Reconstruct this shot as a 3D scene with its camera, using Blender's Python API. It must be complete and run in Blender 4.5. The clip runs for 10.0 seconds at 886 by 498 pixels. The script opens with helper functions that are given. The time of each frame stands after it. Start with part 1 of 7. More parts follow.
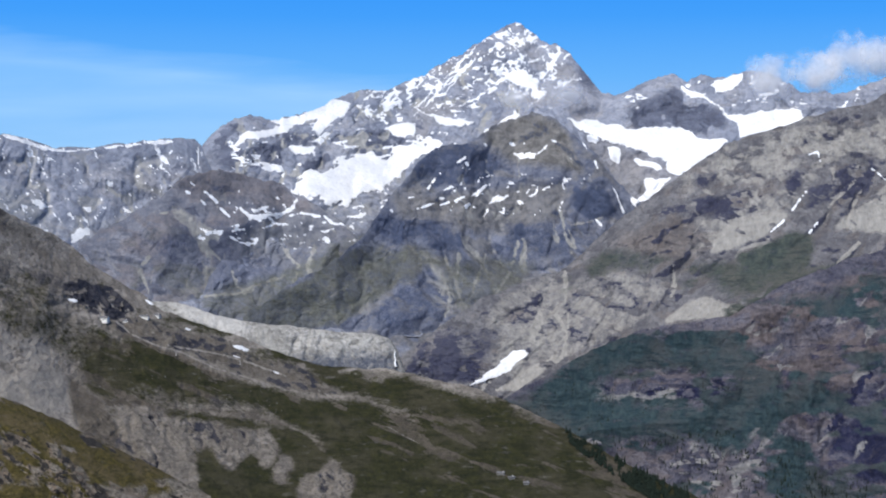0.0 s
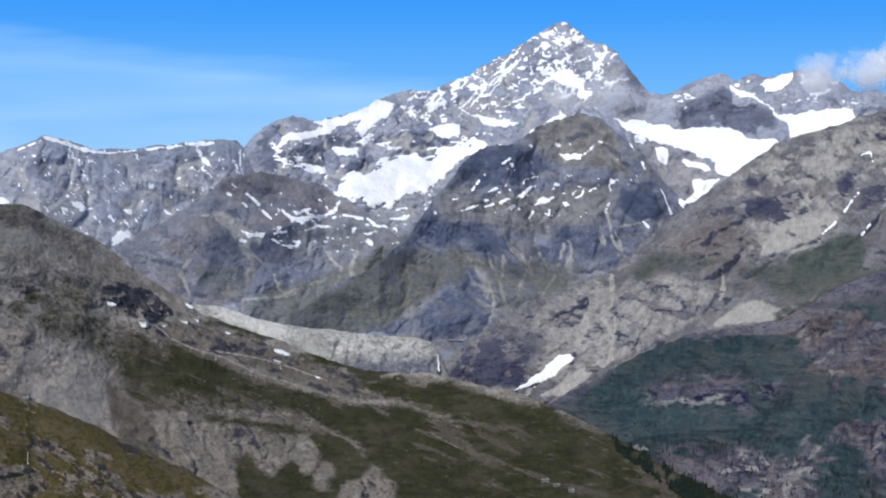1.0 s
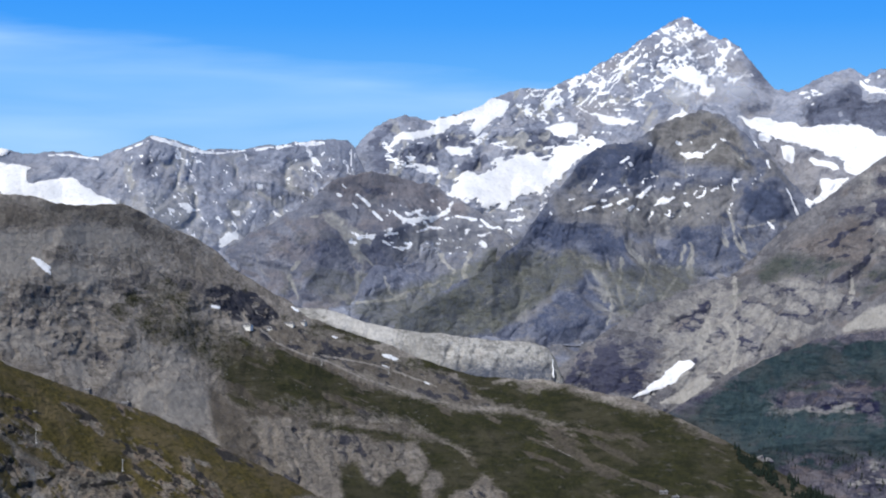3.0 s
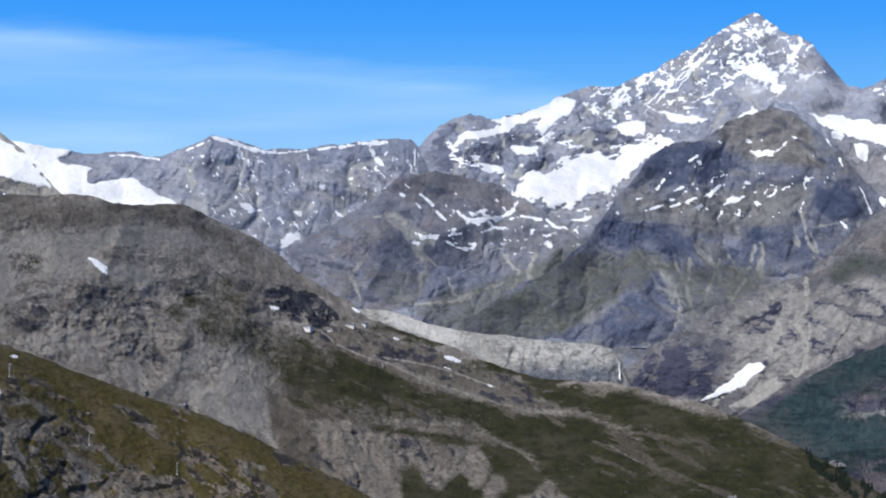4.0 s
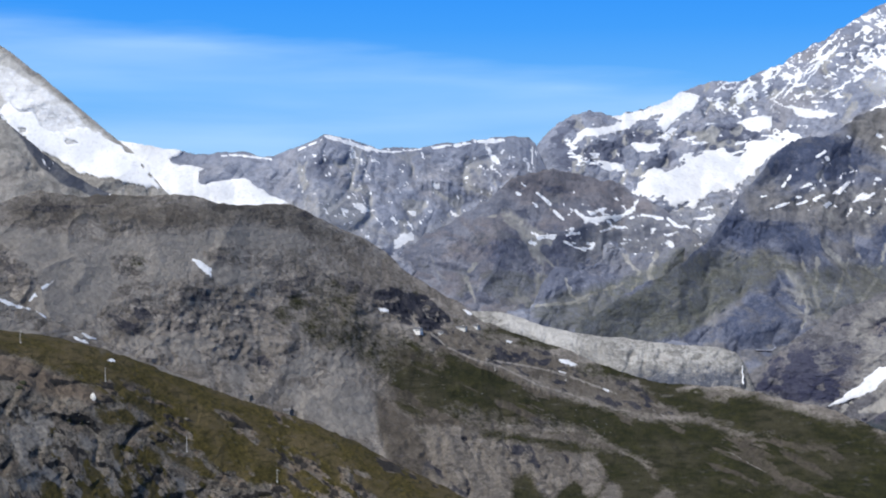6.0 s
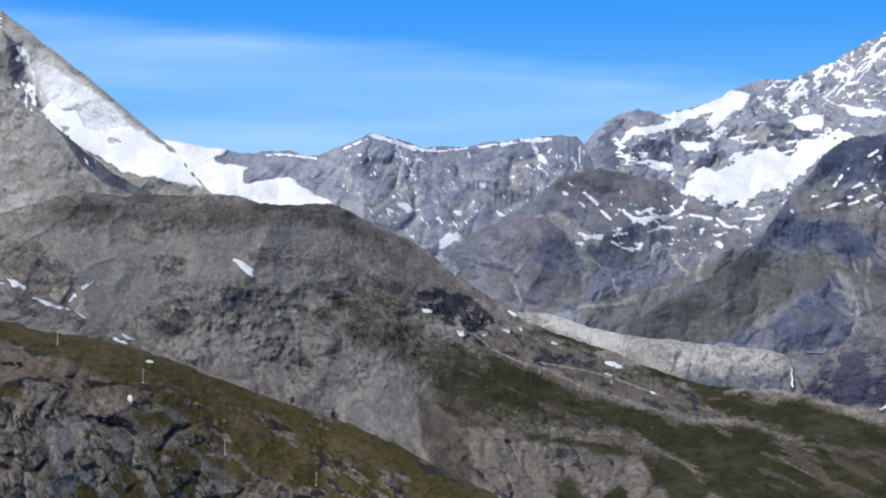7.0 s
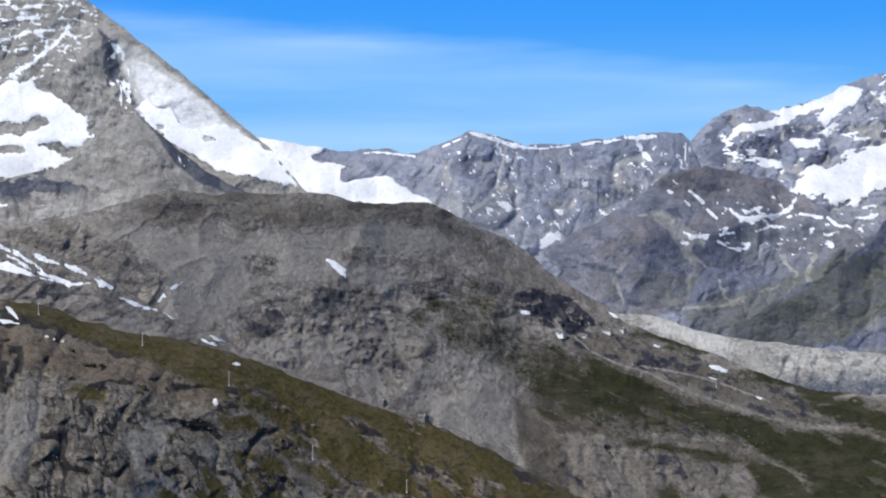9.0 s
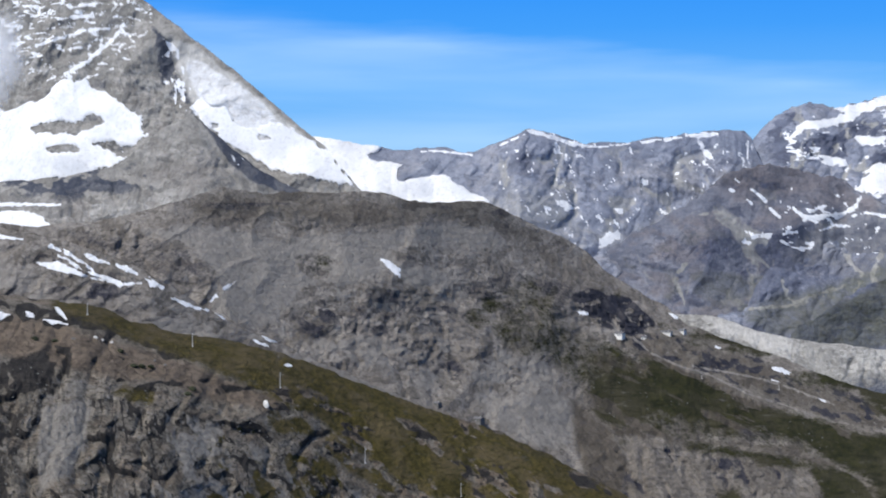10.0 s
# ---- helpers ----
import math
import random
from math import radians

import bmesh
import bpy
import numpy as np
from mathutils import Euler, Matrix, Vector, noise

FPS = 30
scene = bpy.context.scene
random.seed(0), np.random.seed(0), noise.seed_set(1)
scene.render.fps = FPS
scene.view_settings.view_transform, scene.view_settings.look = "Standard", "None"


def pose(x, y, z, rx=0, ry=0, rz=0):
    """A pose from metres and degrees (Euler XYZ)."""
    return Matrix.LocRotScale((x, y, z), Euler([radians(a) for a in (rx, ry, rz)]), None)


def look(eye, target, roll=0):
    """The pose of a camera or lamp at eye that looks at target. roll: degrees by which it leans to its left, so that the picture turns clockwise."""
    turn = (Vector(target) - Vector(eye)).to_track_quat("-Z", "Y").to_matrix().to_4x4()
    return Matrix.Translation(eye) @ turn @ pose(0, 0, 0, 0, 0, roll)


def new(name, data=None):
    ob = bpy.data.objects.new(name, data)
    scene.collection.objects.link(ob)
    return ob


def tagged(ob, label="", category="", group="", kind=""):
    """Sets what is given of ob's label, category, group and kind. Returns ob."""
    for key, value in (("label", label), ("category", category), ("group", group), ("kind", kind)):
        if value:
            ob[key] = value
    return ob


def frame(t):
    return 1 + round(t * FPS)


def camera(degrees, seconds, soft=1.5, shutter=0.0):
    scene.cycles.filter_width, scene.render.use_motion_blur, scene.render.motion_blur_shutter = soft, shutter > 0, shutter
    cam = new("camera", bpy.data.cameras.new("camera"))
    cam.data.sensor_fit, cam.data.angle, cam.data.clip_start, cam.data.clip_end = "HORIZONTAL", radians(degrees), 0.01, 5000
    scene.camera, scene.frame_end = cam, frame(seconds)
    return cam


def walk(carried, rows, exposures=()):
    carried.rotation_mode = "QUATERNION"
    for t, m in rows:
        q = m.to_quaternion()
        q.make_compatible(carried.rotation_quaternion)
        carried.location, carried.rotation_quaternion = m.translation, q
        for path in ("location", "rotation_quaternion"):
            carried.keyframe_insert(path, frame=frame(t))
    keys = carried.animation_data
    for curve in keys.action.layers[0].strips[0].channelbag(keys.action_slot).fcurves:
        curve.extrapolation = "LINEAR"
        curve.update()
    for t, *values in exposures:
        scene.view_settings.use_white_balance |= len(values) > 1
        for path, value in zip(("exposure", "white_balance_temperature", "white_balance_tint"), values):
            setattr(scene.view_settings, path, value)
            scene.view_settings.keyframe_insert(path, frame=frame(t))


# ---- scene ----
cam = camera(28, 10.0, 2.0)
# seconds, place in metres, Euler angles in degrees
ROWS = [
    (0, 0.00, -0.02, 300.00, 89.440, -0.000, -0.000),
    (0.5, 2.18, 16.35, 300.62, 89.465, -0.010, 0.765),
    (1, 4.57, 32.95, 301.09, 89.486, 0.049, 1.551),
    (1.5, 6.74, 49.27, 300.49, 89.515, 0.060, 2.327),
    (2, 9.22, 66.20, 299.15, 89.555, 0.077, 3.337),
    (2.5, 12.08, 83.78, 297.61, 89.619, 0.095, 4.437),
    (4, 21.03, 136.12, 292.24, 89.792, 0.223, 7.941),
    (4.5, 24.24, 152.01, 290.91, 89.832, 0.322, 9.043),
    (5, 27.45, 166.44, 290.46, 89.858, 0.345, 10.252),
    (5.5, 30.49, 178.91, 290.69, 89.858, 0.420, 11.315),
    (7, 38.31, 209.76, 293.00, 89.808, 0.357, 13.999),
    (7.5, 39.95, 219.40, 293.80, 89.788, 0.285, 14.822),
    (8, 40.65, 230.12, 293.98, 89.782, 0.298, 15.687),
    (8.5, 40.34, 241.72, 293.51, 89.795, 0.306, 16.577),
    (9, 39.41, 254.26, 293.05, 89.812, 0.307, 17.593),
    (9.5, 38.23, 267.01, 292.67, 89.833, 0.322, 18.587),
    (10, 37.01, 279.22, 292.32, 89.832, 0.340, 19.607),
]
walk(cam, [(t, pose(x, y, z, rx, ry, rz)) for t, x, y, z, rx, ry, rz in ROWS], [(0.0, 0.05)])
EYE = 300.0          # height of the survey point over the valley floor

# ---- world, sun, exposure ----
SUN_ELEV, SUN_AZ = 47.0, -158.0      # degrees; azimuth clockwise from +y
sun_dir = Vector((math.sin(radians(SUN_AZ)) * math.cos(radians(SUN_ELEV)),
                  math.cos(radians(SUN_AZ)) * math.cos(radians(SUN_ELEV)), math.sin(radians(SUN_ELEV))))
sun_data = bpy.data.lights.new("sun", "SUN")
sun_data.energy, sun_data.angle, sun_data.color = 4.4, radians(0.53), (1.0, 0.965, 0.91)
sun = new("sun", sun_data)
sun.matrix_world = look(sun_dir * 3000, (0, 0, 0))

world = bpy.data.worlds.new("alpine_sky")
scene.world = world
world.use_nodes = True


def noise_node(nt, vec, scale, detail=6, rough=0.6):
    t = nt.nodes.new("ShaderNodeTexNoise")
    t.inputs["Scale"].default_value, t.inputs["Detail"].default_value, t.inputs["Roughness"].default_value = scale, detail, rough
    nt.links.new(vec, t.inputs["Vector"])
    return t.outputs["Fac"]


def range_node(nt, val, a, b, c=0.0, d=1.0):
    m = nt.nodes.new("ShaderNodeMapRange")
    for key, x in (("From Min", a), ("From Max", b), ("To Min", c), ("To Max", d)):
        m.inputs[key].default_value = x
    nt.links.new(val, m.inputs["Value"])
    return m.outputs["Result"]


def math_node(nt, op, a, b):
    m = nt.nodes.new("ShaderNodeMath")
    m.operation = op
    for k, x in enumerate((a, b)):
        if isinstance(x, (int, float)):
            m.inputs[k].default_value = x
        else:
            nt.links.new(x, m.inputs[k])
    return m.outputs["Value"]


def mix_node(nt, fac, a, b, blend="MIX"):
    m = nt.nodes.new("ShaderNodeMix")
    m.data_type, m.blend_type = "RGBA", blend
    for key, x in (("Factor", fac), ("A", a), ("B", b)):
        if isinstance(x, (int, float)):
            m.inputs[key].default_value = x
        elif isinstance(x, tuple):
            m.inputs[key].default_value = (*x, 1)
        else:
            nt.links.new(x, m.inputs[key])
    return m.outputs["Result"]


def build_world():
    nt = world.node_tree
    n, l = nt.nodes, nt.links
    n.clear()
    out, bg = n.new("ShaderNodeOutputWorld"), n.new("ShaderNodeBackground")
    sky = n.new("ShaderNodeTexSky")
    sky.sky_type, sky.sun_disc = "NISHITA", False
    sky.sun_elevation, sky.sun_rotation = radians(SUN_ELEV), radians(SUN_AZ)
    sky.altitude, sky.air_density, sky.dust_density, sky.ozone_density = 2800, 1.0, 0.2, 2.5
    tc = n.new("ShaderNodeTexCoord")
    l.new(tc.outputs["Generated"], sky.inputs["Vector"])
    sep = n.new("ShaderNodeSeparateXYZ")
    l.new(tc.outputs["Generated"], sep.inputs["Vector"])
    # the deep blue band over the ridges, paler down to the horizon
    band = n.new("ShaderNodeValToRGB")
    span = n.new("ShaderNodeMapRange")
    span.inputs["From Min"].default_value, span.inputs["From Max"].default_value = 0.0, 0.3
    l.new(sep.outputs["Z"], span.inputs["Value"])
    l.new(span.outputs["Result"], band.inputs["Fac"])
    stops = ((0.0, (0.42, 0.67, 0.92)), (0.17, (0.25, 0.53, 0.92)), (0.29, (0.13, 0.43, 0.92)), (0.40, (0.055, 0.33, 0.91)), (0.5, (0.028, 0.275, 0.9)), (1.0, (0.02, 0.15, 0.6)))
    while len(band.color_ramp.elements) < len(stops):
        band.color_ramp.elements.new(0.5)
    for e, (at, c) in zip(band.color_ramp.elements, stops):
        e.position, e.color = at, (*[x * 9.4 for x in c], 1)
    high = n.new("ShaderNodeMapRange")
    high.inputs["From Min"].default_value, high.inputs["From Max"].default_value = 0.2, 0.5
    l.new(sep.outputs["Z"], high.inputs["Value"])
    tint = n.new("ShaderNodeMix")
    tint.data_type = "RGBA"
    l.new(high.outputs["Result"], tint.inputs["Factor"])
    l.new(band.outputs["Color"], tint.inputs["A"])
    l.new(sky.outputs["Color"], tint.inputs["B"])
    # long thin veils of high cloud, flat over the horizon
    veil = n.new("ShaderNodeMapping")
    veil.inputs["Scale"].default_value = (3.0, 3.0, 26.0)
    veil.inputs["Rotation"].default_value = (radians(2), radians(-3.0), 0)
    l.new(tc.outputs["Generated"], veil.inputs["Vector"])
    streak = n.new("ShaderNodeTexNoise")
    streak.inputs["Scale"].default_value, streak.inputs["Detail"].default_value = 1.6, 7
    streak.inputs["Roughness"].default_value, streak.inputs["Distortion"].default_value = 0.45, 0.3
    l.new(veil.outputs["Vector"], streak.inputs["Vector"])
    ramp = n.new("ShaderNodeMapRange")
    ramp.inputs["From Min"].default_value, ramp.inputs["From Max"].default_value = 0.25, 0.75
    l.new(streak.outputs["Fac"], ramp.inputs["Value"])
    # the veil's upper edge: higher towards -x, wavering
    wave = n.new("ShaderNodeTexNoise")
    wave.inputs["Scale"].default_value, wave.inputs["Detail"].default_value = 5.0, 4
    l.new(veil.outputs["Vector"], wave.inputs["Vector"])
    edge = math_node(nt, "ADD", math_node(nt, "MULTIPLY", sep.outputs["X"], 0.115), math_node(nt, "MULTIPLY", wave.outputs["Fac"], -0.016))
    edge = math_node(nt, "ADD", sep.outputs["Z"], edge)
    low = n.new("ShaderNodeMapRange")
    low.inputs["From Min"].default_value, low.inputs["From Max"].default_value = 0.076, 0.060
    l.new(edge, low.inputs["Value"])
    amount = n.new("ShaderNodeMath")
    amount.operation = "MULTIPLY"
    l.new(ramp.outputs["Result"], amount.inputs[0])
    l.new(low.outputs["Result"], amount.inputs[1])
    half = n.new("ShaderNodeMath")
    half.operation = "MULTIPLY"
    half.inputs[1].default_value = 0.55
    l.new(amount.outputs["Value"], half.inputs[0])
    mix = n.new("ShaderNodeMix")
    mix.data_type = "RGBA"
    mix.inputs["B"].default_value = (4.9, 7.2, 9.6, 1)
    l.new(half.outputs["Value"], mix.inputs["Factor"])
    l.new(tint.outputs["Result"], mix.inputs["A"])
    l.new(mix.outputs["Result"], bg.inputs["Color"])
    bg.inputs["Strength"].default_value = 0.11
    l.new(bg.outputs["Background"], out.inputs["Surface"])


build_world()

# ---- noise and small helpers ----
TABLE = np.random.RandomState(7).rand(256, 256)


def smooth(e0, e1, x):
    k = np.clip((x - e0) / (e1 - e0), 0, 1)
    return k * k * (3 - 2 * k)


def vnoise(x, y, seed=0):
    x, y = x + seed * 17.31, y + seed * 5.77
    i, j = np.floor(x).astype(int), np.floor(y).astype(int)
    f, g = x - i, y - j
    f, g = f * f * f * (f * (f * 6 - 15) + 10), g * g * g * (g * (g * 6 - 15) + 10)
    a, b = TABLE[i % 256, j % 256], TABLE[(i + 1) % 256, j % 256]
    c, d = TABLE[i % 256, (j + 1) % 256], TABLE[(i + 1) % 256, (j + 1) % 256]
    return (a * (1 - f) + b * f) * (1 - g) + (c * (1 - f) + d * f) * g


def fbm(x, y, octaves=5, seed=0, gain=0.5):
    total, amp, top = 0.0, 1.0, 0.0
    for o in range(octaves):
        total, top = total + amp * vnoise(x, y, seed + o), top + amp
        x, y, amp = 2.0 * (0.8 * x - 0.6 * y), 2.0 * (0.6 * x + 0.8 * y), amp * gain
    return total / top


def ridged(x, y, octaves=6, seed=0, gain=0.55):
    total, amp, top, carry = 0.0, 1.0, 0.0, 1.0
    for o in range(octaves):
        s = 1 - np.abs(2 * vnoise(x, y, seed + o) - 1)
        s = s * s * carry
        carry = np.clip(s * 1.6, 0.3, 1)
        total, top = total + amp * s, top + amp
        x, y, amp = 2.03 * (0.9 * x - 0.43 * y), 2.03 * (0.43 * x + 0.9 * y), amp * gain
    return total / top


def line(points, u):
    p = sorted(points)
    return np.interp(u, [a for a, _ in p], [b for _, b in p])


def inside(points, u, v):
    """Whether u, v lie in the polygon."""
    hit = np.zeros(u.shape, bool)
    px, py = [p[0] for p in points], [p[1] for p in points]
    near_it = (u >= min(px)) & (u <= max(px)) & (v >= min(py)) & (v <= max(py))
    if not near_it.any():
        return hit
    hit[near_it] = inside_all(points, u[near_it], v[near_it])
    return hit


def inside_all(points, u, v):
    hit = np.zeros(u.shape, bool)
    for (ax, ay), (bx, by) in zip(points, points[1:] + points[:1]):
        if ay != by:
            hit ^= ((ay > v) != (by > v)) & (u < (bx - ax) * (v - ay) / (by - ay) + ax)
    return hit


def blurred(m, r):
    m = m.astype(float)
    for axis in (0, 1):
        pad = [(0, 0), (0, 0)]
        pad[axis] = (r + 1, r)
        c = np.cumsum(np.pad(m, pad, mode="edge"), axis=axis)
        m = (np.take(c, range(2 * r + 1, c.shape[axis]), axis) - np.take(c, range(0, c.shape[axis] - 2 * r - 1), axis)) / (2 * r + 1)
    return m


def pieces_of(kinds, least=7):
    """Labels the connected stretches of a coarse map; slivers join their neighbour."""
    kinds = kinds.copy()
    for turn in range(3):
        label, sort, sizes = np.full(kinds.shape, -1), [], []
        for i, j in np.ndindex(*kinds.shape):
            if label[i, j] >= 0:
                continue
            todo, cells, other = [(i, j)], [], None
            label[i, j] = len(sort)
            while todo:
                a, b = todo.pop()
                cells.append((a, b))
                for p, q in ((a + 1, b), (a - 1, b), (a, b + 1), (a, b - 1)):
                    if 0 <= p < kinds.shape[0] and 0 <= q < kinds.shape[1]:
                        if kinds[p, q] != kinds[i, j]:
                            other = kinds[p, q]
                        elif label[p, q] < 0:
                            label[p, q] = len(sort)
                            todo.append((p, q))
            sort.append(int(kinds[i, j]))
            sizes.append(len(cells))
            if len(cells) < least and other is not None and turn < 2:
                for a, b in cells:
                    kinds[a, b] = other
    return label, sort


def mesh_from(name, verts, quads, values=None):
    me = bpy.data.meshes.new(name)
    me.vertices.add(len(verts))
    me.vertices.foreach_set("co", np.ascontiguousarray(verts, dtype=np.float32).ravel())
    me.loops.add(quads.size)
    me.loops.foreach_set("vertex_index", quads.astype(np.int32).ravel())
    me.polygons.add(len(quads))
    me.polygons.foreach_set("loop_start", np.arange(0, quads.size, quads.shape[1], dtype=np.int32))
    me.polygons.foreach_set("use_smooth", np.ones(len(quads), bool))
    me.update(calc_edges=True)
    for key, val in (values or {}).items():
        me.attributes.new(key, "FLOAT", "POINT").data.foreach_set("value", np.ascontiguousarray(val, dtype=np.float32).ravel())
    return me


# ---- materials ----
def principled(name, rough=0.9):
    mat = bpy.data.materials.new(name)
    mat.use_nodes = True
    b = mat.node_tree.nodes["Principled BSDF"]
    b.inputs["Roughness"].default_value = rough
    b.inputs["Specular IOR Level"].default_value = 0.25
    return mat, mat.node_tree, b


def cell_node(nt, vec, scale, feature="F1"):
    t = nt.nodes.new("ShaderNodeTexVoronoi")
    t.feature = feature
    t.inputs["Scale"].default_value = scale
    nt.links.new(vec, t.inputs["Vector"])
    return t


def mapped(nt, vec, scale, turn):
    m = nt.nodes.new("ShaderNodeMapping")
    m.inputs["Scale"].default_value, m.inputs["Rotation"].default_value = scale, tuple(radians(a) for a in turn)
    nt.links.new(vec, m.inputs["Vector"])
    return m.outputs["Vector"]


def terrain(name, rock_a, rock_b, grass_a, grass_b, scree, dark, rust, grain=1.0, grit=1.0, flute=0.25, dip=-9.0, crisp=0.0):
    """Rock, turf, scree, dark cliff with some painted shade, rusty earth and thin snow by the mesh's own cover maps;
    the rock breaks into angular facets along its beds.
    """
    mat, nt, b = principled(name, 0.92)
    geo = nt.nodes.new("ShaderNodeNewGeometry")
    pos = geo.outputs["Position"]
    big, mid, fine = noise_node(nt, pos, 0.016 / grain, 6, 0.6), noise_node(nt, pos, 0.085 / grain, 8, 0.68), noise_node(nt, pos, 0.36 / grain, 7, 0.72)
    runs = noise_node(nt, mapped(nt, pos, (1, 0.6, flute), (0, 18, 0)), 0.2 / grain, 7, 0.68)
    bands = noise_node(nt, mapped(nt, pos, (0.35, 0.35, 1.6), (0, dip, 0)), 0.11 / grain, 7, 0.66)
    # angular facets: cells bent out of shape by noise, flattened along the beds
    bend = nt.nodes.new("ShaderNodeTexNoise")
    bend.inputs["Scale"].default_value, bend.inputs["Detail"].default_value = 0.13 / grain, 5
    nt.links.new(pos, bend.inputs["Vector"])
    bent = nt.nodes.new("ShaderNodeVectorMath")
    bent.operation = "MULTIPLY_ADD"
    nt.links.new(bend.outputs["Color"], bent.inputs[0])
    bent.inputs[1].default_value = (17 * grain,) * 3
    nt.links.new(pos, bent.inputs[2])
    beds = mapped(nt, bent.outputs["Vector"], (0.7, 0.6, 1.25), (0, dip, 0))
    blocks, chips = cell_node(nt, beds, 0.075 / grain), cell_node(nt, beds, 0.27 / grain)

    def chance(node):
        sep = nt.nodes.new("ShaderNodeSeparateColor")
        nt.links.new(node.outputs["Color"], sep.inputs["Color"])
        return sep.outputs["Red"]

    block, chip = chance(blocks), chance(chips)
    broken = math_node(nt, "SUBTRACT", math_node(nt, "ADD", math_node(nt, "MULTIPLY", mid, 0.5), math_node(nt, "ADD", math_node(nt, "MULTIPLY", fine, 0.3), math_node(nt, "MULTIPLY", bands, 0.2))), 0.5)
    broken = math_node(nt, "ADD", broken, math_node(nt, "MULTIPLY", math_node(nt, "SUBTRACT", chip, 0.5), 0.05))

    def cover(key, lo, hi, jag):
        at = nt.nodes.new("ShaderNodeAttribute")
        at.attribute_name = key
        return range_node(nt, math_node(nt, "ADD", at.outputs["Fac"], math_node(nt, "MULTIPLY", broken, jag)), lo, hi)

    def shade(c, k):
        return tuple(x * k for x in c)

    tone = math_node(nt, "ADD", math_node(nt, "MULTIPLY", mid, 0.4), math_node(nt, "ADD", math_node(nt, "MULTIPLY", runs, 0.35), math_node(nt, "MULTIPLY", bands, 0.25)))
    facet = math_node(nt, "ADD", math_node(nt, "MULTIPLY", block, 0.15), math_node(nt, "MULTIPLY", chip, 0.07))
    stone = math_node(nt, "ADD", tone, math_node(nt, "SUBTRACT", facet, 0.11))
    rock = mix_node(nt, range_node(nt, stone, 0.38, 0.62), shade(rock_a, 0.66 + 0.2 * (1 - min(grit, 1.3))), shade(rock_b, 1.16 - 0.2 * (1 - min(grit, 1.3))))
    rock = mix_node(nt, range_node(nt, big, 0.42, 0.6, 0.0, 0.55), rock, shade(rock_a, 0.85))
    rock = mix_node(nt, range_node(nt, big, 0.46, 0.34, 0.0, 0.6), rock, shade(rust, 1.2))
    rock = mix_node(nt, range_node(nt, fine, 0.53, 0.64, 0.0, min(0.9, 0.5 * grit)), rock, shade(rock_a, 0.4))
    rock = mix_node(nt, range_node(nt, chip, 0.88, 0.92, 0.0, 0.2 * grit), rock, shade(rock_b, 1.35))
    rock = mix_node(nt, range_node(nt, chip, 0.1, 0.06, 0.0, 0.45 * grit), rock, shade(rock_a, 0.45))
    col = mix_node(nt, cover("rust", 0.15 + 0.15 * crisp, 0.9 - 0.18 * crisp, 1.5), rock, mix_node(nt, range_node(nt, stone, 0.4, 0.6), shade(rust, 0.65), shade(rust, 1.25)))
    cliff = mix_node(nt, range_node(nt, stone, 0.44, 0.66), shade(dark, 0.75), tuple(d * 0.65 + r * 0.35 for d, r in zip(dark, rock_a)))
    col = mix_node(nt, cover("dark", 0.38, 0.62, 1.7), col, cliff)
    loose = mix_node(nt, range_node(nt, runs, 0.36, 0.64), shade(scree, 0.74), shade(scree, 1.06))
    loose = mix_node(nt, range_node(nt, fine, 0.54, 0.68, 0, 0.25), loose, shade(scree, 0.6))
    loose = mix_node(nt, range_node(nt, chip, 0.08, 0.04, 0.0, 0.25), loose, shade(rock_a, 0.8))
    col = mix_node(nt, cover("scree", 0.26 + 0.08 * crisp, 0.74 - 0.1 * crisp, 1.4), col, loose)
    turf = mix_node(nt, range_node(nt, tone, 0.42, 0.6), shade(grass_a, 0.75), shade(grass_b, 1.15))
    turf = mix_node(nt, range_node(nt, big, 0.45, 0.6, 0, 0.7), turf, tuple(g * 0.5 + r * 0.4 for g, r in zip(grass_b, rust)))
    turf = mix_node(nt, range_node(nt, bands, 0.5, 0.62, 0, 0.75), turf, shade(grass_a, 0.6))
    turf = mix_node(nt, range_node(nt, fine, 0.54, 0.68, 0, 0.4), turf, shade(grass_a, 0.4))
    turf = mix_node(nt, range_node(nt, bands, 0.4, 0.3, 0, 0.6), turf, shade(rock_b, 0.5))
    col = mix_node(nt, cover("grass", 0.2 + 0.14 * crisp, 0.88 - 0.2 * crisp, 2.0), col, turf)
    col = mix_node(nt, cover("snow", 0.42, 0.6, 0.6), col, (0.78, 0.80, 0.84))
    nt.links.new(col, b.inputs["Base Color"])
    bump = nt.nodes.new("ShaderNodeBump")
    bump.inputs["Strength"].default_value, bump.inputs["Distance"].default_value = 0.9 * (0.45 + 0.55 * grit), 5.0 * grain
    rough = math_node(nt, "ADD", math_node(nt, "MULTIPLY", mid, 0.9), math_node(nt, "MULTIPLY", fine, 0.22))
    rough = math_node(nt, "SUBTRACT", rough, math_node(nt, "MULTIPLY", blocks.outputs["Distance"], 0.35))
    rough = math_node(nt, "ADD", rough, math_node(nt, "MULTIPLY", chip, 0.08))
    nt.links.new(rough, bump.inputs["Height"])
    nt.links.new(bump.outputs["Normal"], b.inputs["Normal"])
    return mat


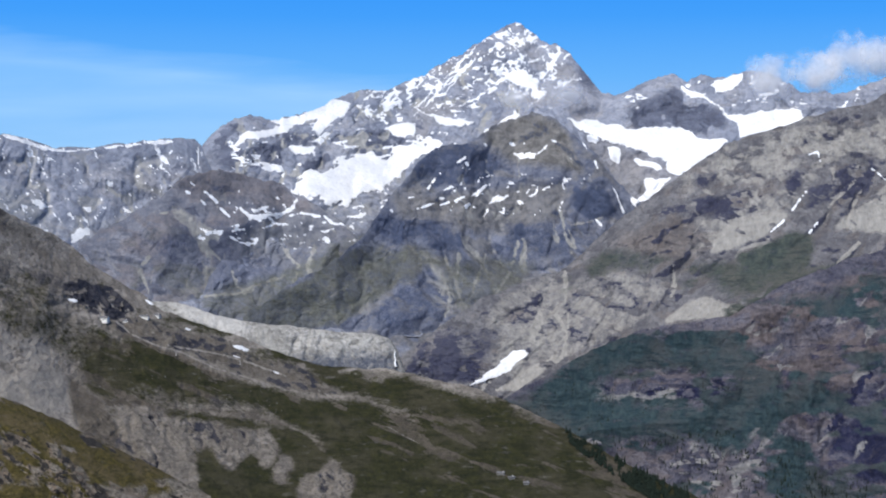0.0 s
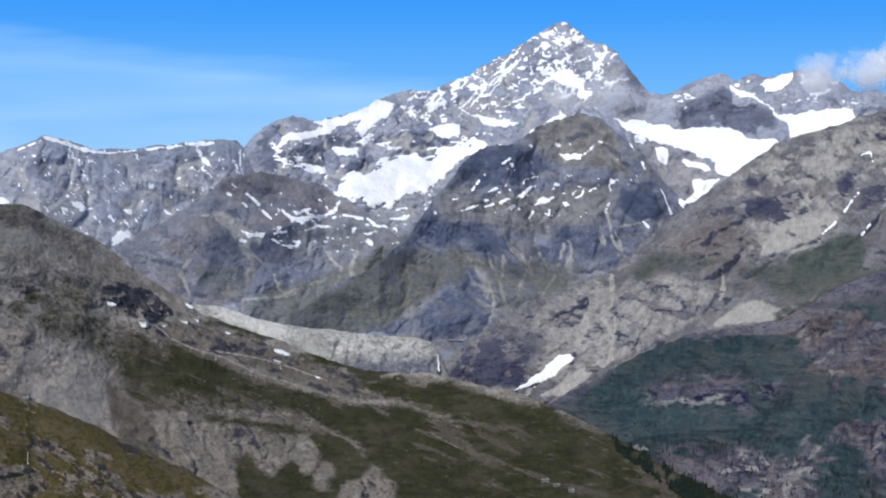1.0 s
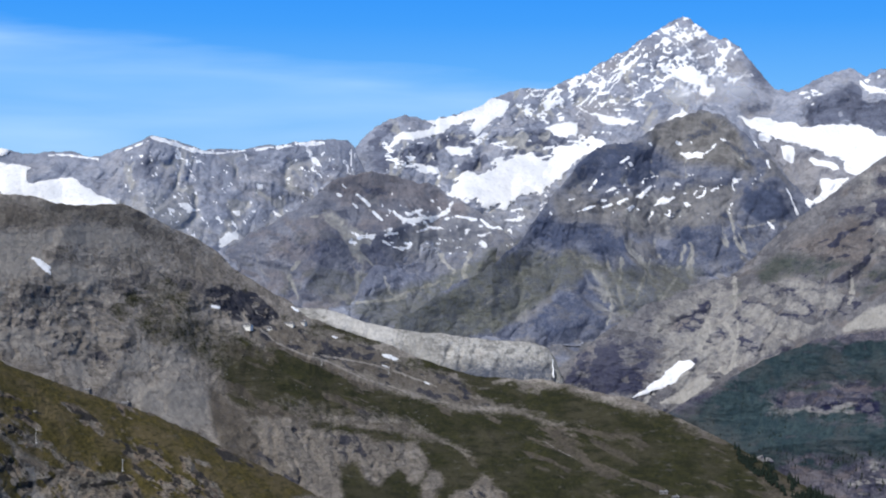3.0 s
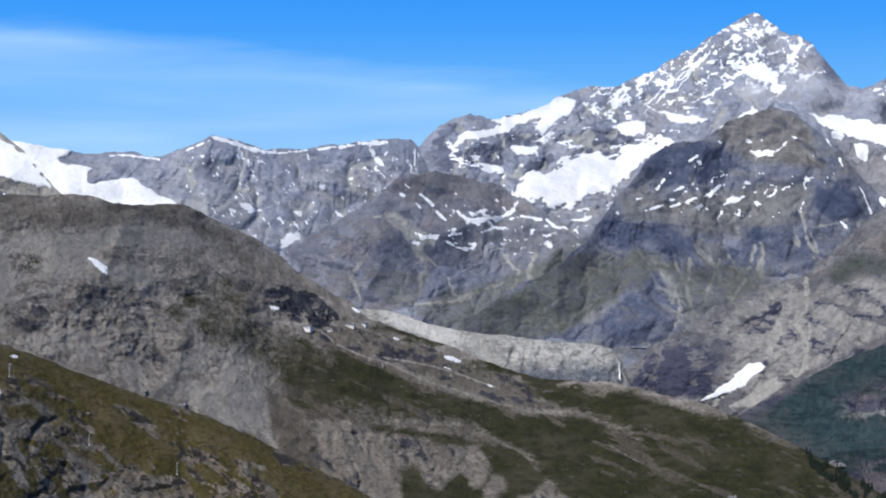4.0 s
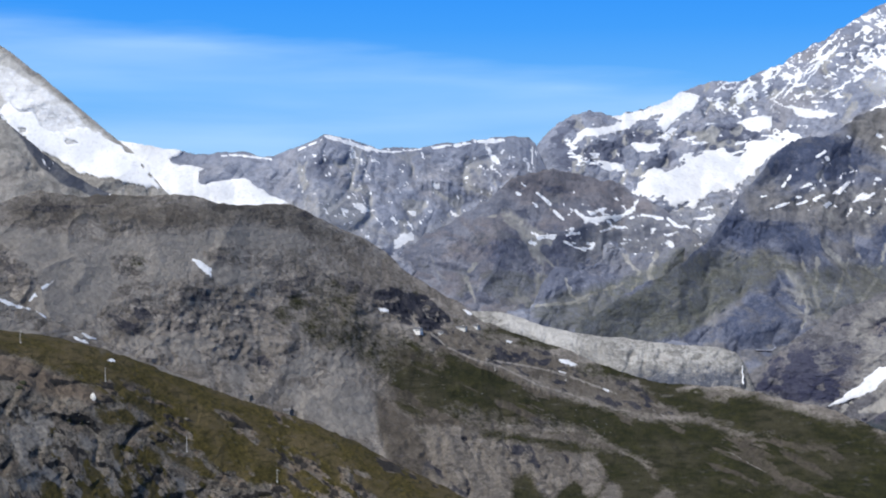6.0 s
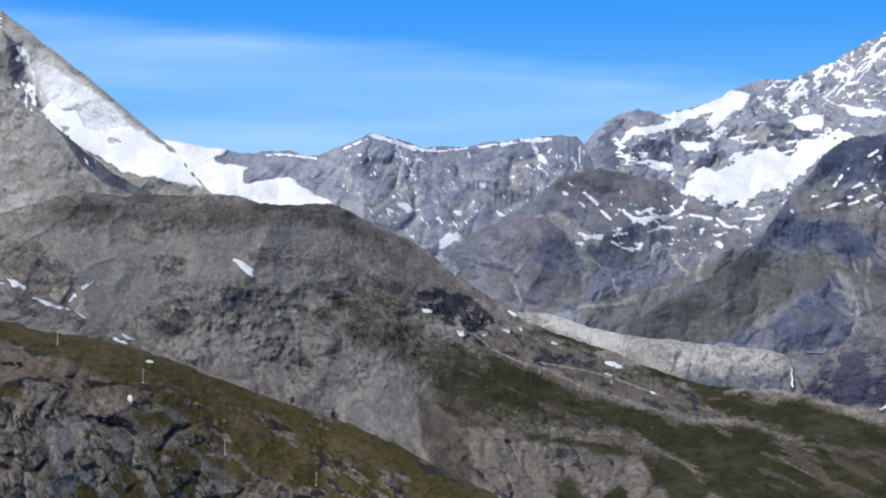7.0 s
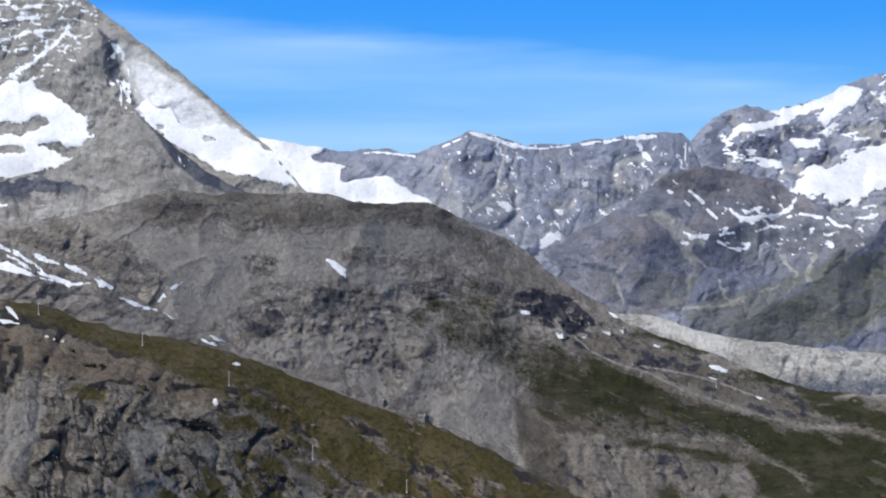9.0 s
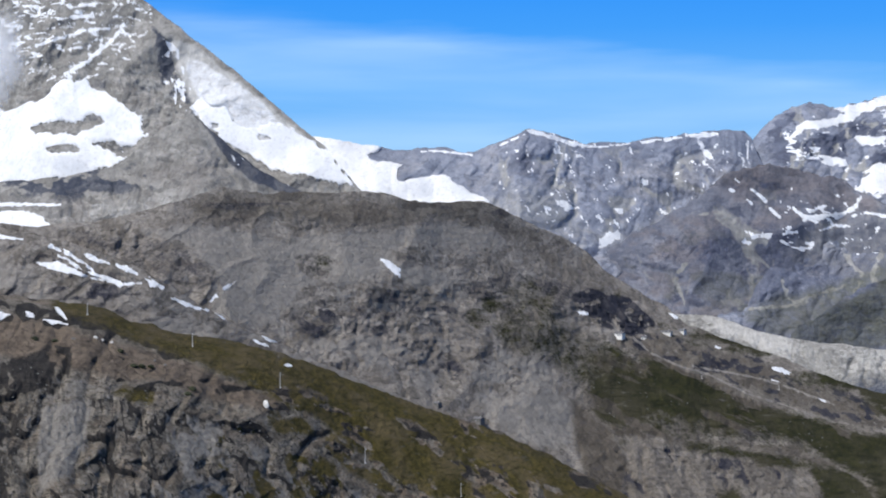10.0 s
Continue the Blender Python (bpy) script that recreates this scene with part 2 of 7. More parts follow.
def snow_material():
    mat, nt, b = principled("firn_snow", 0.7)
    geo = nt.nodes.new("ShaderNodeNewGeometry")
    pos = geo.outputs["Position"]
    mid, fine = noise_node(nt, pos, 0.03, 5), noise_node(nt, pos, 0.25, 6, 0.65)
    col = mix_node(nt, range_node(nt, mid, 0.38, 0.62), (0.83, 0.835, 0.85), (0.66, 0.68, 0.715))
    col = mix_node(nt, range_node(nt, fine, 0.5, 0.7, 0, 0.5), col, (0.44, 0.45, 0.47))
    nt.links.new(col, b.inputs["Base Color"])
    bump = nt.nodes.new("ShaderNodeBump")
    bump.inputs["Strength"].default_value, bump.inputs["Distance"].default_value = 0.35, 3.0
    nt.links.new(math_node(nt, "ADD", mid, math_node(nt, "MULTIPLY", fine, 0.4)), bump.inputs["Height"])
    nt.links.new(bump.outputs["Normal"], b.inputs["Normal"])
    return mat


SNOW = snow_material()
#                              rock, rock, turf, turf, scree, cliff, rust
# the blue haze of distance is put into the next three rock palettes
HAZY_FAR_ROCK = terrain("hazy_far_gneiss", (0.208, 0.235, 0.31), (0.33, 0.353, 0.425), (0.11, 0.12, 0.10), (0.14, 0.145, 0.115), (0.36, 0.36, 0.352), (0.112, 0.126, 0.182), (0.212, 0.206, 0.215), 1.2, 0.5)
HAZY_SPUR_ROCK = terrain("hazy_spur_schist", (0.106, 0.123, 0.182), (0.198, 0.213, 0.268), (0.072, 0.08, 0.07), (0.11, 0.114, 0.096), (0.305, 0.307, 0.302), (0.056, 0.074, 0.132), (0.152, 0.149, 0.15), 1.0, 0.55)
HAZY_WEST_ROCK = terrain("hazy_west_schist", (0.142, 0.155, 0.205), (0.235, 0.245, 0.287), (0.085, 0.094, 0.085), (0.12, 0.124, 0.104), (0.285, 0.285, 0.28), (0.08, 0.092, 0.145), (0.15, 0.132, 0.136), 1.0, 0.5)
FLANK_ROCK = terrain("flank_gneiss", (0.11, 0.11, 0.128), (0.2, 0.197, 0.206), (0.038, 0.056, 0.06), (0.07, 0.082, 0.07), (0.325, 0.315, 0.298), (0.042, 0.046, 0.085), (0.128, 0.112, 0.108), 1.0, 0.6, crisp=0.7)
# here too haze is put in: bluish rock and blue-green turf
HAZY_LOWER_ROCK = terrain("hazy_lower_gneiss", (0.05, 0.053, 0.088), (0.145, 0.14, 0.165), (0.016, 0.04, 0.055), (0.036, 0.058, 0.064), (0.24, 0.237, 0.24), (0.012, 0.015, 0.05), (0.105, 0.09, 0.095), 0.9, 0.7, crisp=0.7)
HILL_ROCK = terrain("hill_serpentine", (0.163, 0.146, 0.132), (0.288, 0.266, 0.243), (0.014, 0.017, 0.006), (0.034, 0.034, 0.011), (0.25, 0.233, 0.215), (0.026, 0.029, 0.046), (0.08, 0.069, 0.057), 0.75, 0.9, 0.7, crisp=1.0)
NEAR_ROCK = terrain("near_crag", (0.1, 0.087, 0.072), (0.235, 0.211, 0.178), (0.04, 0.037, 0.009), (0.1, 0.077, 0.02), (0.26, 0.243, 0.222), (0.028, 0.026, 0.026), (0.15, 0.118, 0.09), 0.45, 1.7, 0.2, crisp=1.0)
PEAK_ROCK = terrain("peak_gneiss", (0.235, 0.228, 0.216), (0.375, 0.365, 0.347), (0.12, 0.12, 0.10), (0.14, 0.14, 0.11), (0.50, 0.495, 0.485), (0.065, 0.075, 0.105), (0.17, 0.157, 0.148), 0.9, 0.7)
MORAINE = terrain("moraine_debris", (0.27, 0.265, 0.255), (0.42, 0.415, 0.40), (0.12, 0.13, 0.09), (0.15, 0.15, 0.1), (0.50, 0.49, 0.475), (0.08, 0.095, 0.135), (0.3, 0.285, 0.27), 0.6)


# ---- relief ----
class Massif:
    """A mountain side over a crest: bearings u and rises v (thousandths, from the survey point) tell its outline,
    and its distance runs from the crest to the foot; behind the crest it falls away again."""

    def __init__(self, crest, crest_y, foot, foot_y, step=0.75, belly=1.0, big=40.0, gully=16.0, crag=6.0, size=150.0, lean=0.0, ledge=0.0, jag=0.8, seed=1, margin=16.0, tall=1.0):
        lo, hi = min(a for a, _ in crest), max(a for a, _ in crest)
        u = np.arange(lo, hi + step, step)
        self.seed = seed
        top = line(crest, u)
        teeth = jag * 4.5 * (fbm(u / 9.0, u * 0 + seed, 5, seed, 0.62) - 0.5)
        low = np.minimum(line(foot, u), top - 6)
        rows = int((top - low).max() / step) + 1
        w = np.linspace(0, 1, rows)[:, None]
        self.u = u[None, :] + 0 * w
        self.v = top[None, :] * (1 - w) + low[None, :] * w
        self.fall = top[None, :] - self.v                         # thousandths under the crest
        self.v = self.v + teeth[None, :] * np.exp(-self.fall / 5.0)
        yc, yf = line(crest_y, u)[None, :], line(foot_y, u)[None, :]
        even = np.convolve(np.pad(line(crest, u), 12, mode="edge"), np.ones(25) / 25, "valid")[None, :]
        k = np.clip((even - self.v) / (even - low[None, :]), -0.2, 1)
        y = yc + (yf - yc) * np.sign(k) * np.abs(k) ** belly
        scale = float(yc.mean()) / 1000
        x, z = self.u * scale, self.v * scale * 1.45              # metres across and along the slope
        wx = x + 0.22 * size * 2 * (fbm(x / size, z / size, 4, seed + 40) - 0.5)
        wz = z + 0.22 * size * 2 * (fbm(x / size, z / size, 4, seed + 50) - 0.5)
        self.x, self.z = wx, wz
        self.r0 = ridged(wx / size, (wz + lean * wx) / (size * 1.25), 3, seed)
        self.r1 = ridged((wx + lean * wz) / (size * 0.26), wz / (size * 0.5), 4, seed + 7)
        self.r2 = ridged(wx / (size * 0.085), wz / (size * 0.085 * tall), 5, seed + 20, 0.62)
        env = smooth(0, margin, self.fall) * 0.88 + 0.12
        self.craggy = 0.35 + 1.3 * smooth(0.42, 0.62, fbm(wx / (size * 0.6), wz / (size * 0.6), 4, seed + 30))
        self.relief = env * big * (self.r0 - 0.4)
        self.gullies = env * gully * (0.4 - self.r1)
        lumps = fbm(wx / (size * 0.06), wz / (size * 0.06 * tall), 4, seed + 25, 0.6)
        self.fine = (0.35 + 0.65 * env) * crag * self.craggy * (0.55 * (self.r2 - 0.35) + 0.8 * (lumps - 0.5))
        if ledge:
            k = wz / 13.0 + 1.6 * fbm(wx / 70, wz / 70, 4, seed + 33)
            step_up = (k % 1.0) ** 3
            self.fine = self.fine + env * ledge * self.craggy * step_up
        self.y = y - self.relief
        self.warps = {}
        self.calm = np.zeros_like(y)
        self.maps = {k: np.zeros_like(y) for k in ("grass", "scree", "dark", "rust", "snow")}
        self.fields = []

    def speckle(self, points, share, size=(7.0, 5.0), lean=0.0, soft=12, hollow=0.5):
        """Many small remnants of snow in hollows and gullies of a stretch."""
        z = self.zone(points, soft, 10.0)
        a = fbm((self.u + lean * self.v) / size[0], self.v / size[1], 4, self.seed + 95, 0.55)
        b = ridged((self.u + 0.6 * lean * self.v) / (size[0] * 1.6), (self.v - 0.5 * lean * self.u) / (size[1] * 1.9), 4, self.seed + 97, 0.6)
        a = 0.62 * a + 0.5 * b + hollow * 0.2 * (self.r1 - 0.4) - 0.12 * (self.r2 - 0.35)
        cut = np.quantile(a, 1 - share)
        self.maps["snow"] = np.maximum(self.maps["snow"], smooth(cut - 0.015, cut + 0.03, a) * (z > 0.3) * 1.0)
        return self

    def rills(self, key, points, share, size=(9.0, 30.0), lean=0.0, amount=0.85, soft=14, seed=0):
        """A net of thin runs: rills, ledges or cracks."""
        z = self.zone(points, soft, 10.0)
        a = ridged((self.u + lean * self.v + 3 * self.r2) / size[0], (self.v + 2 * self.r1) / size[1], 3, self.seed + 53 + seed, 0.6)
        if key == "scree":
            a = 0.4 * a + 0.6 * self.r1                           # debris gathers in the gullies
        cut = np.quantile(a, 1 - share)
        self.maps[key] = np.maximum(self.maps[key], amount * smooth(cut - 0.04, cut + 0.06, a) * z)
        return self

    def mottle(self, key, points, share, size=(16.0, 10.0), lean=0.0, amount=0.9, soft=12):
        """Broken patches of another ground over a part of a stretch."""
        z = self.zone(points, soft, 10.0)
        a = fbm((self.u + lean * self.v) / size[0], self.v / size[1], 4, self.seed + 65 + len(key), 0.55)
        cut = np.quantile(a, 1 - share)
        self.maps[key] = np.maximum(self.maps[key], amount * smooth(cut - 0.09, cut + 0.09, a) * z)
        return self

    def zone(self, points, soft=6, wobble=6.0, scale=22.0):
        """A soft patch of ground with the given outline and a ragged edge."""
        s = self.seed
        if scale not in self.warps:
            self.warps[scale] = [2 * (fbm(self.u / scale, self.v / scale, 4, s + k, 0.6) - 0.5) for k in (61, 71)]
        if 2.4 not in self.warps:
            self.warps[2.4] = [2 * (fbm(self.u / 2.4, self.v / 2.0, 3, s + k, 0.6) - 0.5) for k in (63, 73)]
        (du, dv), (eu, ev) = self.warps[scale], self.warps[2.4]
        m = inside(points, self.u + wobble * du + 0.3 * wobble * eu, self.v + wobble * dv + 0.3 * wobble * ev)
        return blurred(m, soft) if soft else m.astype(float)

    def put(self, key, points, amount=1.0, soft=6, wobble=6.0, scale=22.0):
        self.maps[key] = np.maximum(self.maps[key], amount * self.zone(points, soft, wobble, scale))
        return self

    def clear(self, points, soft=6):
        """Bare ground, before other covers are laid on it."""
        bare = 1 - self.zone(points, soft, 4.0)
        for key in ("grass", "scree", "dark", "rust"):
            self.maps[key] *= bare
        return self

    def patchy(self, points, share, size=(10.0, 8.0), lean=0.0):
        """Turf worn through to rock and earth in ragged patches."""
        z = self.zone(points, 6, 6.0)
        a = fbm((self.u + lean * self.v) / size[0], (self.v + 0.3 * self.u) / size[1], 5, self.seed + 111, 0.6)
        m = z * smooth(0.03, 0.09, a - np.quantile(a, 1 - share))
        b = fbm(self.u / (0.6 * size[0]), self.v / (0.6 * size[1]), 4, self.seed + 113, 0.6)
        self.maps["grass"] *= 1 - 0.9 * m
        for key, low, high, amount in (("rust", 0.42, 0.5, 0.85), ("dark", 0.52, 0.58, 0.8), ("scree", 0.44, 0.38, 0.3)):
            self.maps[key] = np.maximum(self.maps[key], amount * m * smooth(low, high, b))
        self.fine = self.fine + 2.0 * m * (self.r2 - 0.35)
        return self

    def outcrop(self, points, amount=0.7, soft=3, wobble=4.0, scale=14.0):
        """Dark rock that stands out of debris or turf."""
        z = self.zone(points, soft, wobble, scale) * smooth(0.36, 0.48, fbm((self.u + 0.6 * self.v) / 7, self.v / 5, 4, self.seed + 121, 0.6))
        for key in ("scree", "grass", "rust"):
            self.maps[key] *= 1 - 0.9 * z
        self.maps["dark"] = np.maximum(self.maps["dark"], amount * z)
        return self

    def flow(self, key, pairs, width, amount=1.0, wobble=1.0):
        """A narrow run of another ground along a line: a gully, path or rill."""
        du = wobble * 2 * (fbm(self.u / 8, self.v / 8, 3, self.seed + 81) - 0.5)
        best = np.full(self.u.shape, 1e9)
        for (ax, ay), (bx, by) in zip(pairs, pairs[1:]):
            k = np.clip(((self.u - ax) * (bx - ax) + (self.v - ay) * (by - ay)) / ((bx - ax) ** 2 + (by - ay) ** 2 + 1e-9), 0, 1)
            best = np.minimum(best, np.hypot(self.u + du - ax - k * (bx - ax), self.v + 0.5 * du - ay - k * (by - ay)))
        width = width * np.clip(2.6 * fbm(self.u / 2.6, self.v / 2.6, 3, self.seed + 83, 0.6) - 0.35, 0.12, 1.7)
        self.maps[key] = np.maximum(self.maps[key], amount * smooth(width, width * 0.4, best))
        return self

    def snowfield(self, name, label, points, wobble=2.6, scale=8.0, holes=0.0, bare=()):
        m = self.zone(points, 0, wobble, scale)
        if holes:
            m *= (fbm(self.u / 9, self.v / 6, 4, self.seed + 91, 0.6) < 1 - holes)
        for island in bare:
            m *= 1 - self.zone(island, 0, wobble, scale)
        self.fields.append((name, label, m))
        self.calm = np.maximum(self.calm, smooth(0.1, 0.7, blurred(m, 4)) * 0.8)
        return self

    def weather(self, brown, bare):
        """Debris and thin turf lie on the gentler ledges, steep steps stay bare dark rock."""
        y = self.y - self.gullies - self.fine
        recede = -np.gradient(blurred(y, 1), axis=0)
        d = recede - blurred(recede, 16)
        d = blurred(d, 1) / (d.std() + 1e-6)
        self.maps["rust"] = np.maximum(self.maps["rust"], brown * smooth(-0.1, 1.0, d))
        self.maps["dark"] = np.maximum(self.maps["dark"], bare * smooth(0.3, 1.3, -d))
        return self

    def points(self):
        even_ground = np.clip(np.maximum(self.maps["grass"], self.maps["scree"]), 0, 1)
        soft_ground = blurred(even_ground, 6)
        self.y = self.y - self.fine * (1 - 0.8 * even_ground) - self.gullies * (1 - 0.75 * soft_ground)
        # no caves: what would overhang becomes a steep step
        steep = np.minimum.accumulate(self.y, axis=0)
        self.y = steep + 0.12 * (self.y - steep)
        y = self.y * (1 - self.calm) + blurred(blurred(self.y, 10), 10) * self.calm
        return np.stack([self.u / 1000 * y, y, EYE + self.v / 1000 * y], -1)

    def at(self, u, v):
        """The ground in direction u, v: place in metres."""
        j = int(np.clip(np.searchsorted(self.u[0], u), 0, self.u.shape[1] - 1))
        i = int(np.clip(np.searchsorted(-self.v[:, j], -v), 0, self.v.shape[0] - 1))
        return Vector(self.ground[i, j])

    def build(self, name, label, category, material, back=(300, 0.55)):
        P = self.points()
        self.ground = P
        n, m = P.shape[:2]
        # far side: falls away behind the crest
        k = np.linspace(0.08, 1, 12)[::-1][:, None]
        crest = P[0][None]
        behind = np.empty((12, m, 3))
        behind[..., 1] = crest[..., 1] + k * back[0]
        behind[..., 0] = crest[..., 0] * behind[..., 1] / crest[..., 1]
        behind[..., 2] = crest[..., 2] - back[0] * back[1] * k ** 1.15 + 14 * k * (fbm(crest[..., 0] / 60, k * 4 + crest[..., 0] * 0, 4, self.seed) - 0.5)
        behind[..., 2] = np.maximum(behind[..., 2], -40)
        full = np.concatenate([behind, P])
        vals = {key: np.concatenate([np.repeat(g[:1], 12, 0), g]).ravel() for key, g in self.maps.items()}
        idx = np.arange((n + 12) * m).reshape(n + 12, m)
        quads = np.stack([idx[:-1, :-1], idx[1:, :-1], idx[1:, 1:], idx[:-1, 1:]], -1).reshape(-1, 4)
        du, dv = np.gradient(full, axis=1), np.gradient(full, axis=0)
        nor = np.cross(dv, du)
        nor /= np.linalg.norm(nor, axis=-1, keepdims=True) + 1e-9
        nor = nor.reshape(-1, 3)
        full = full.reshape(-1, 3)
        # which ground each block of facets belongs to; every connected stretch is a part of its own
        kinds = ("rock_face", "turf", "scree", "cliff")
        score = np.stack([np.full((n, m), 0.42)] + [blurred(self.maps[key], 9) for key in ("grass", "scree", "dark")])
        B = 12
        coarse = score.argmax(0)[::B, ::B]
        piece, sort = pieces_of(coarse)
        rows, cols = np.arange(n - 1) // B, np.arange(m - 1) // B
        which = np.concatenate([np.full((12, m - 1), -1), piece[rows][:, cols]]).ravel()
        root = tagged(new(name), label, category)
        middle = full.mean(0)
        root.location = middle
        up = 1.0 if nor[:, 2].mean() > 0 else -1.0
        for c in sorted(set(which.tolist())):
            q = quads[which == c]
            kind = "far_side" if c < 0 else kinds[sort[c]]
            used, inv = np.unique(q, return_inverse=True)
            me = mesh_from(kind, full[used] - middle, inv.reshape(-1, 4), {key: g[used] for key, g in vals.items()})
            me.materials.append(material)
            me.normals_split_custom_set_from_vertices(nor[used] * up)
            part = new(kind, me)
            part.parent = root
        for fname, flabel, mask in self.fields:
            self.drape(fname, flabel, mask, P)
        return root

    def drape(self, name, label, mask, P):
        n, m = mask.shape
        keep = (mask[:-1, :-1] + mask[1:, :-1] + mask[1:, 1:] + mask[:-1, 1:]) >= 3
        if not keep.any():
            return
        du, dv = np.gradient(P, axis=1), np.gradient(P, axis=0)
        nor = np.cross(dv, du)
        nor /= np.linalg.norm(nor, axis=-1, keepdims=True) + 1e-9
        core = smooth(0.25, 0.95, blurred(mask, 2))[..., None]
        thick = 1.6 if keep.sum() >= 4000 else 0.4                # old snow patches lie thin
        top = P + nor * (thick * core + 0.15) * np.sign(-(nor[..., 1:2]) + 1e-6)
        idx = np.arange(n * m).reshape(n, m)
        quads = np.stack([idx[:-1, :-1], idx[1:, :-1], idx[1:, 1:], idx[:-1, 1:]], -1)[keep]
        category = "glacier" if "glacier" in name else "snow"
        if len(quads) < 4000:
            used, inv = np.unique(quads, return_inverse=True)
            me = mesh_from(name, top.reshape(-1, 3)[used], inv.reshape(-1, 4))
            me.materials.append(SNOW)
            tagged(new(name, me), label, category, "snow patches" if name == "snow_patch" else "")
            return
        # a large glacier: firn basin above, ice slope below, parted by a wavy line
        du, dv = np.gradient(top, axis=1), np.gradient(top, axis=0)
        nor = np.cross(dv, du)
        nor /= np.linalg.norm(nor, axis=-1, keepdims=True) + 1e-9
        nor = (nor * (1.0 if nor[..., 2].mean() > 0 else -1.0)).reshape(-1, 3)
        root = tagged(new(name), label, category)
        root.location = Vector(top.reshape(-1, 3)[quads[:, 0]].mean(0))
        level = (self.v + 14 * fbm(self.u / 25, self.u * 0, 4, self.seed + 17)).ravel()[quads[:, 0]]
        upper = level > np.median(level)
        for kind, chosen in (("firn_basin", upper), ("ice_slope", ~upper)):
            used, inv = np.unique(quads[chosen], return_inverse=True)
            me = mesh_from(kind, top.reshape(-1, 3)[used] - np.array(root.location), inv.reshape(-1, 4))
            me.materials.append(SNOW)
            me.normals_split_custom_set_from_vertices(nor[used])
            new(kind, me).parent = root


# ---- ground ----
def build_ground():
    r = np.concatenate([[0.0], np.geomspace(60, 4800, 60)])[:, None]
    a = np.linspace(0, 2 * math.pi, 121)[None, :]
    x, y = r * np.sin(a), r * np.cos(a)
    z = 30 * (fbm(x / 300, y / 300, 5, 3) - 0.6)
    idx = np.arange(x.size).reshape(x.shape)
    quads = np.stack([idx[:-1, :-1], idx[1:, :-1], idx[1:, 1:], idx[:-1, 1:]], -1).reshape(-1, 4)
    vals = {"grass": 0.75 * np.ones_like(x), "scree": 0 * x, "dark": 0 * x, "rust": 0 * x, "snow": 0 * x}
    me = mesh_from("ground", np.stack([x, y, z], -1).reshape(-1, 3), quads[:, ::-1], vals)
    me.materials.append(FLANK_ROCK)
    tagged(new("ground", me), "green valley floor between the mountains", "ground", kind="structure")


build_ground()

# ---- the far massif with the snowy pyramid ----
dent = Massif(
    crest=[(-153.8, 43.0), (-137.3, 47.1), (-130.0, 54.1), (-123.6, 59.8), (-117.3, 63.6), (-106.1, 64.6), (-96.6, 63.0), (-83.9, 64.3), (-71.2, 69.0), (-61.6, 73.8), (-52.1, 77.9), (-45.8, 80.5), (-29.9, 80.5), (-20.3, 84.3), (-10.8, 87.5), (0.3, 94.4), (8.3, 99.5), (16.2, 104.3), (24.1, 108.1), (28.9, 111.9), (33.7, 115.4), (38.4, 117.0), (44.8, 115.7), (51.1, 110.6), (55.9, 107.4), (63.9, 104.9), (70.2, 101.1), (75.0, 95.4), (81.3, 88.4), (89.3, 79.5), (95.6, 77.6), (103.6, 79.5), (111.5, 83.3), (121.1, 87.5), (129.0, 87.8), (136.9, 85.2), (144.9, 88.1), (152.8, 86.8), (170.3, 90.3), (183.0, 89.0), (195.7, 82.7), (205.3, 77.9), (227.5, 78.9), (249.1, 86.5), (291.1, 82.7)],
    crest_y=[(-160, 2400), (-120, 2450), (0, 2700), (38, 2760), (120, 2640), (260, 2560), (310, 2560)],
    foot=[(-200, -50), (0, -60), (120, -30), (310, -10)], foot_y=[(-200, 2080), (0, 2200), (100, 2330), (310, 2300)],
    big=40, gully=24, crag=6, size=150, seed=2, jag=1.3, step=0.62)
dent.speckle([(-29.9, 82.7), (-7.6, 90.6), (38.4, 119.2), (68.6, 103.3), (81.3, 89.0), (63.9, 82.7), (30.5, 79.5), (24.2, 66.8), (-7.6, 62.1), (-42.6, 66.8), (-45.8, 79.5)], 0.16, (4.0, 2.4), -1.2)
dent.speckle([(27.3, 116.0), (46.4, 117.6), (63.9, 101.7), (65.5, 92.2), (49.6, 92.2), (30.5, 95.4), (17.8, 101.7)], 0.2, (3.6, 2.4), 0.9)
dent.speckle([(-115.7, 57.3), (-58.5, 65.2), (24.2, 62.1), (5.1, 47.8), (-26.7, 35.0), (-58.5, 44.6), (-96.6, 25.5), (-118.9, 25.5)], 0.10, (7.0, 2.6), 0.5)
dent.speckle([(-96.7, 20.7), (-45.8, 25.5), (-26.7, 27.1), (-39.4, 3.3), (-71.2, -6.3), (-122.1, -9.5), (-128.5, 6.4)], 0.13, (6.0, 2.6), 0.5)
dent.speckle([(94.1, 79.5), (173.5, 90.6), (259.3, 92.2), (259.3, 66.8), (202.1, 70.0), (164.0, 66.8), (132.2, 82.7), (100.4, 70.0)], 0.08, (6.0, 2.6), 0.5)
dent.put("scree", [(-96.7, 20.7), (-71.2, 19.2), (-45.8, 20.7), (-26.7, 27.1), (-36.2, 9.6), (-45.8, 0.1), (-58.5, -9.5), (-71.2, -22.2), (-90.3, -22.2), (-106.2, -12.6), (-115.7, 3.3)], 0.35)
dent.mottle("dark", [(94.1, 70.0), (132.2, 82.7), (160.8, 60.5), (157.7, 50.9), (132.2, 57.9), (103.6, 58.9)], 0.6, (14, 12))
dent.mottle("dark", [(-134.8, 54.1), (-115.7, 62.1), (-71.2, 57.3), (-7.6, 63.6), (-1.3, 50.9), (-42.6, 38.2), (-90.3, 28.7), (-128.4, 35.0)], 0.4, (14, 10))
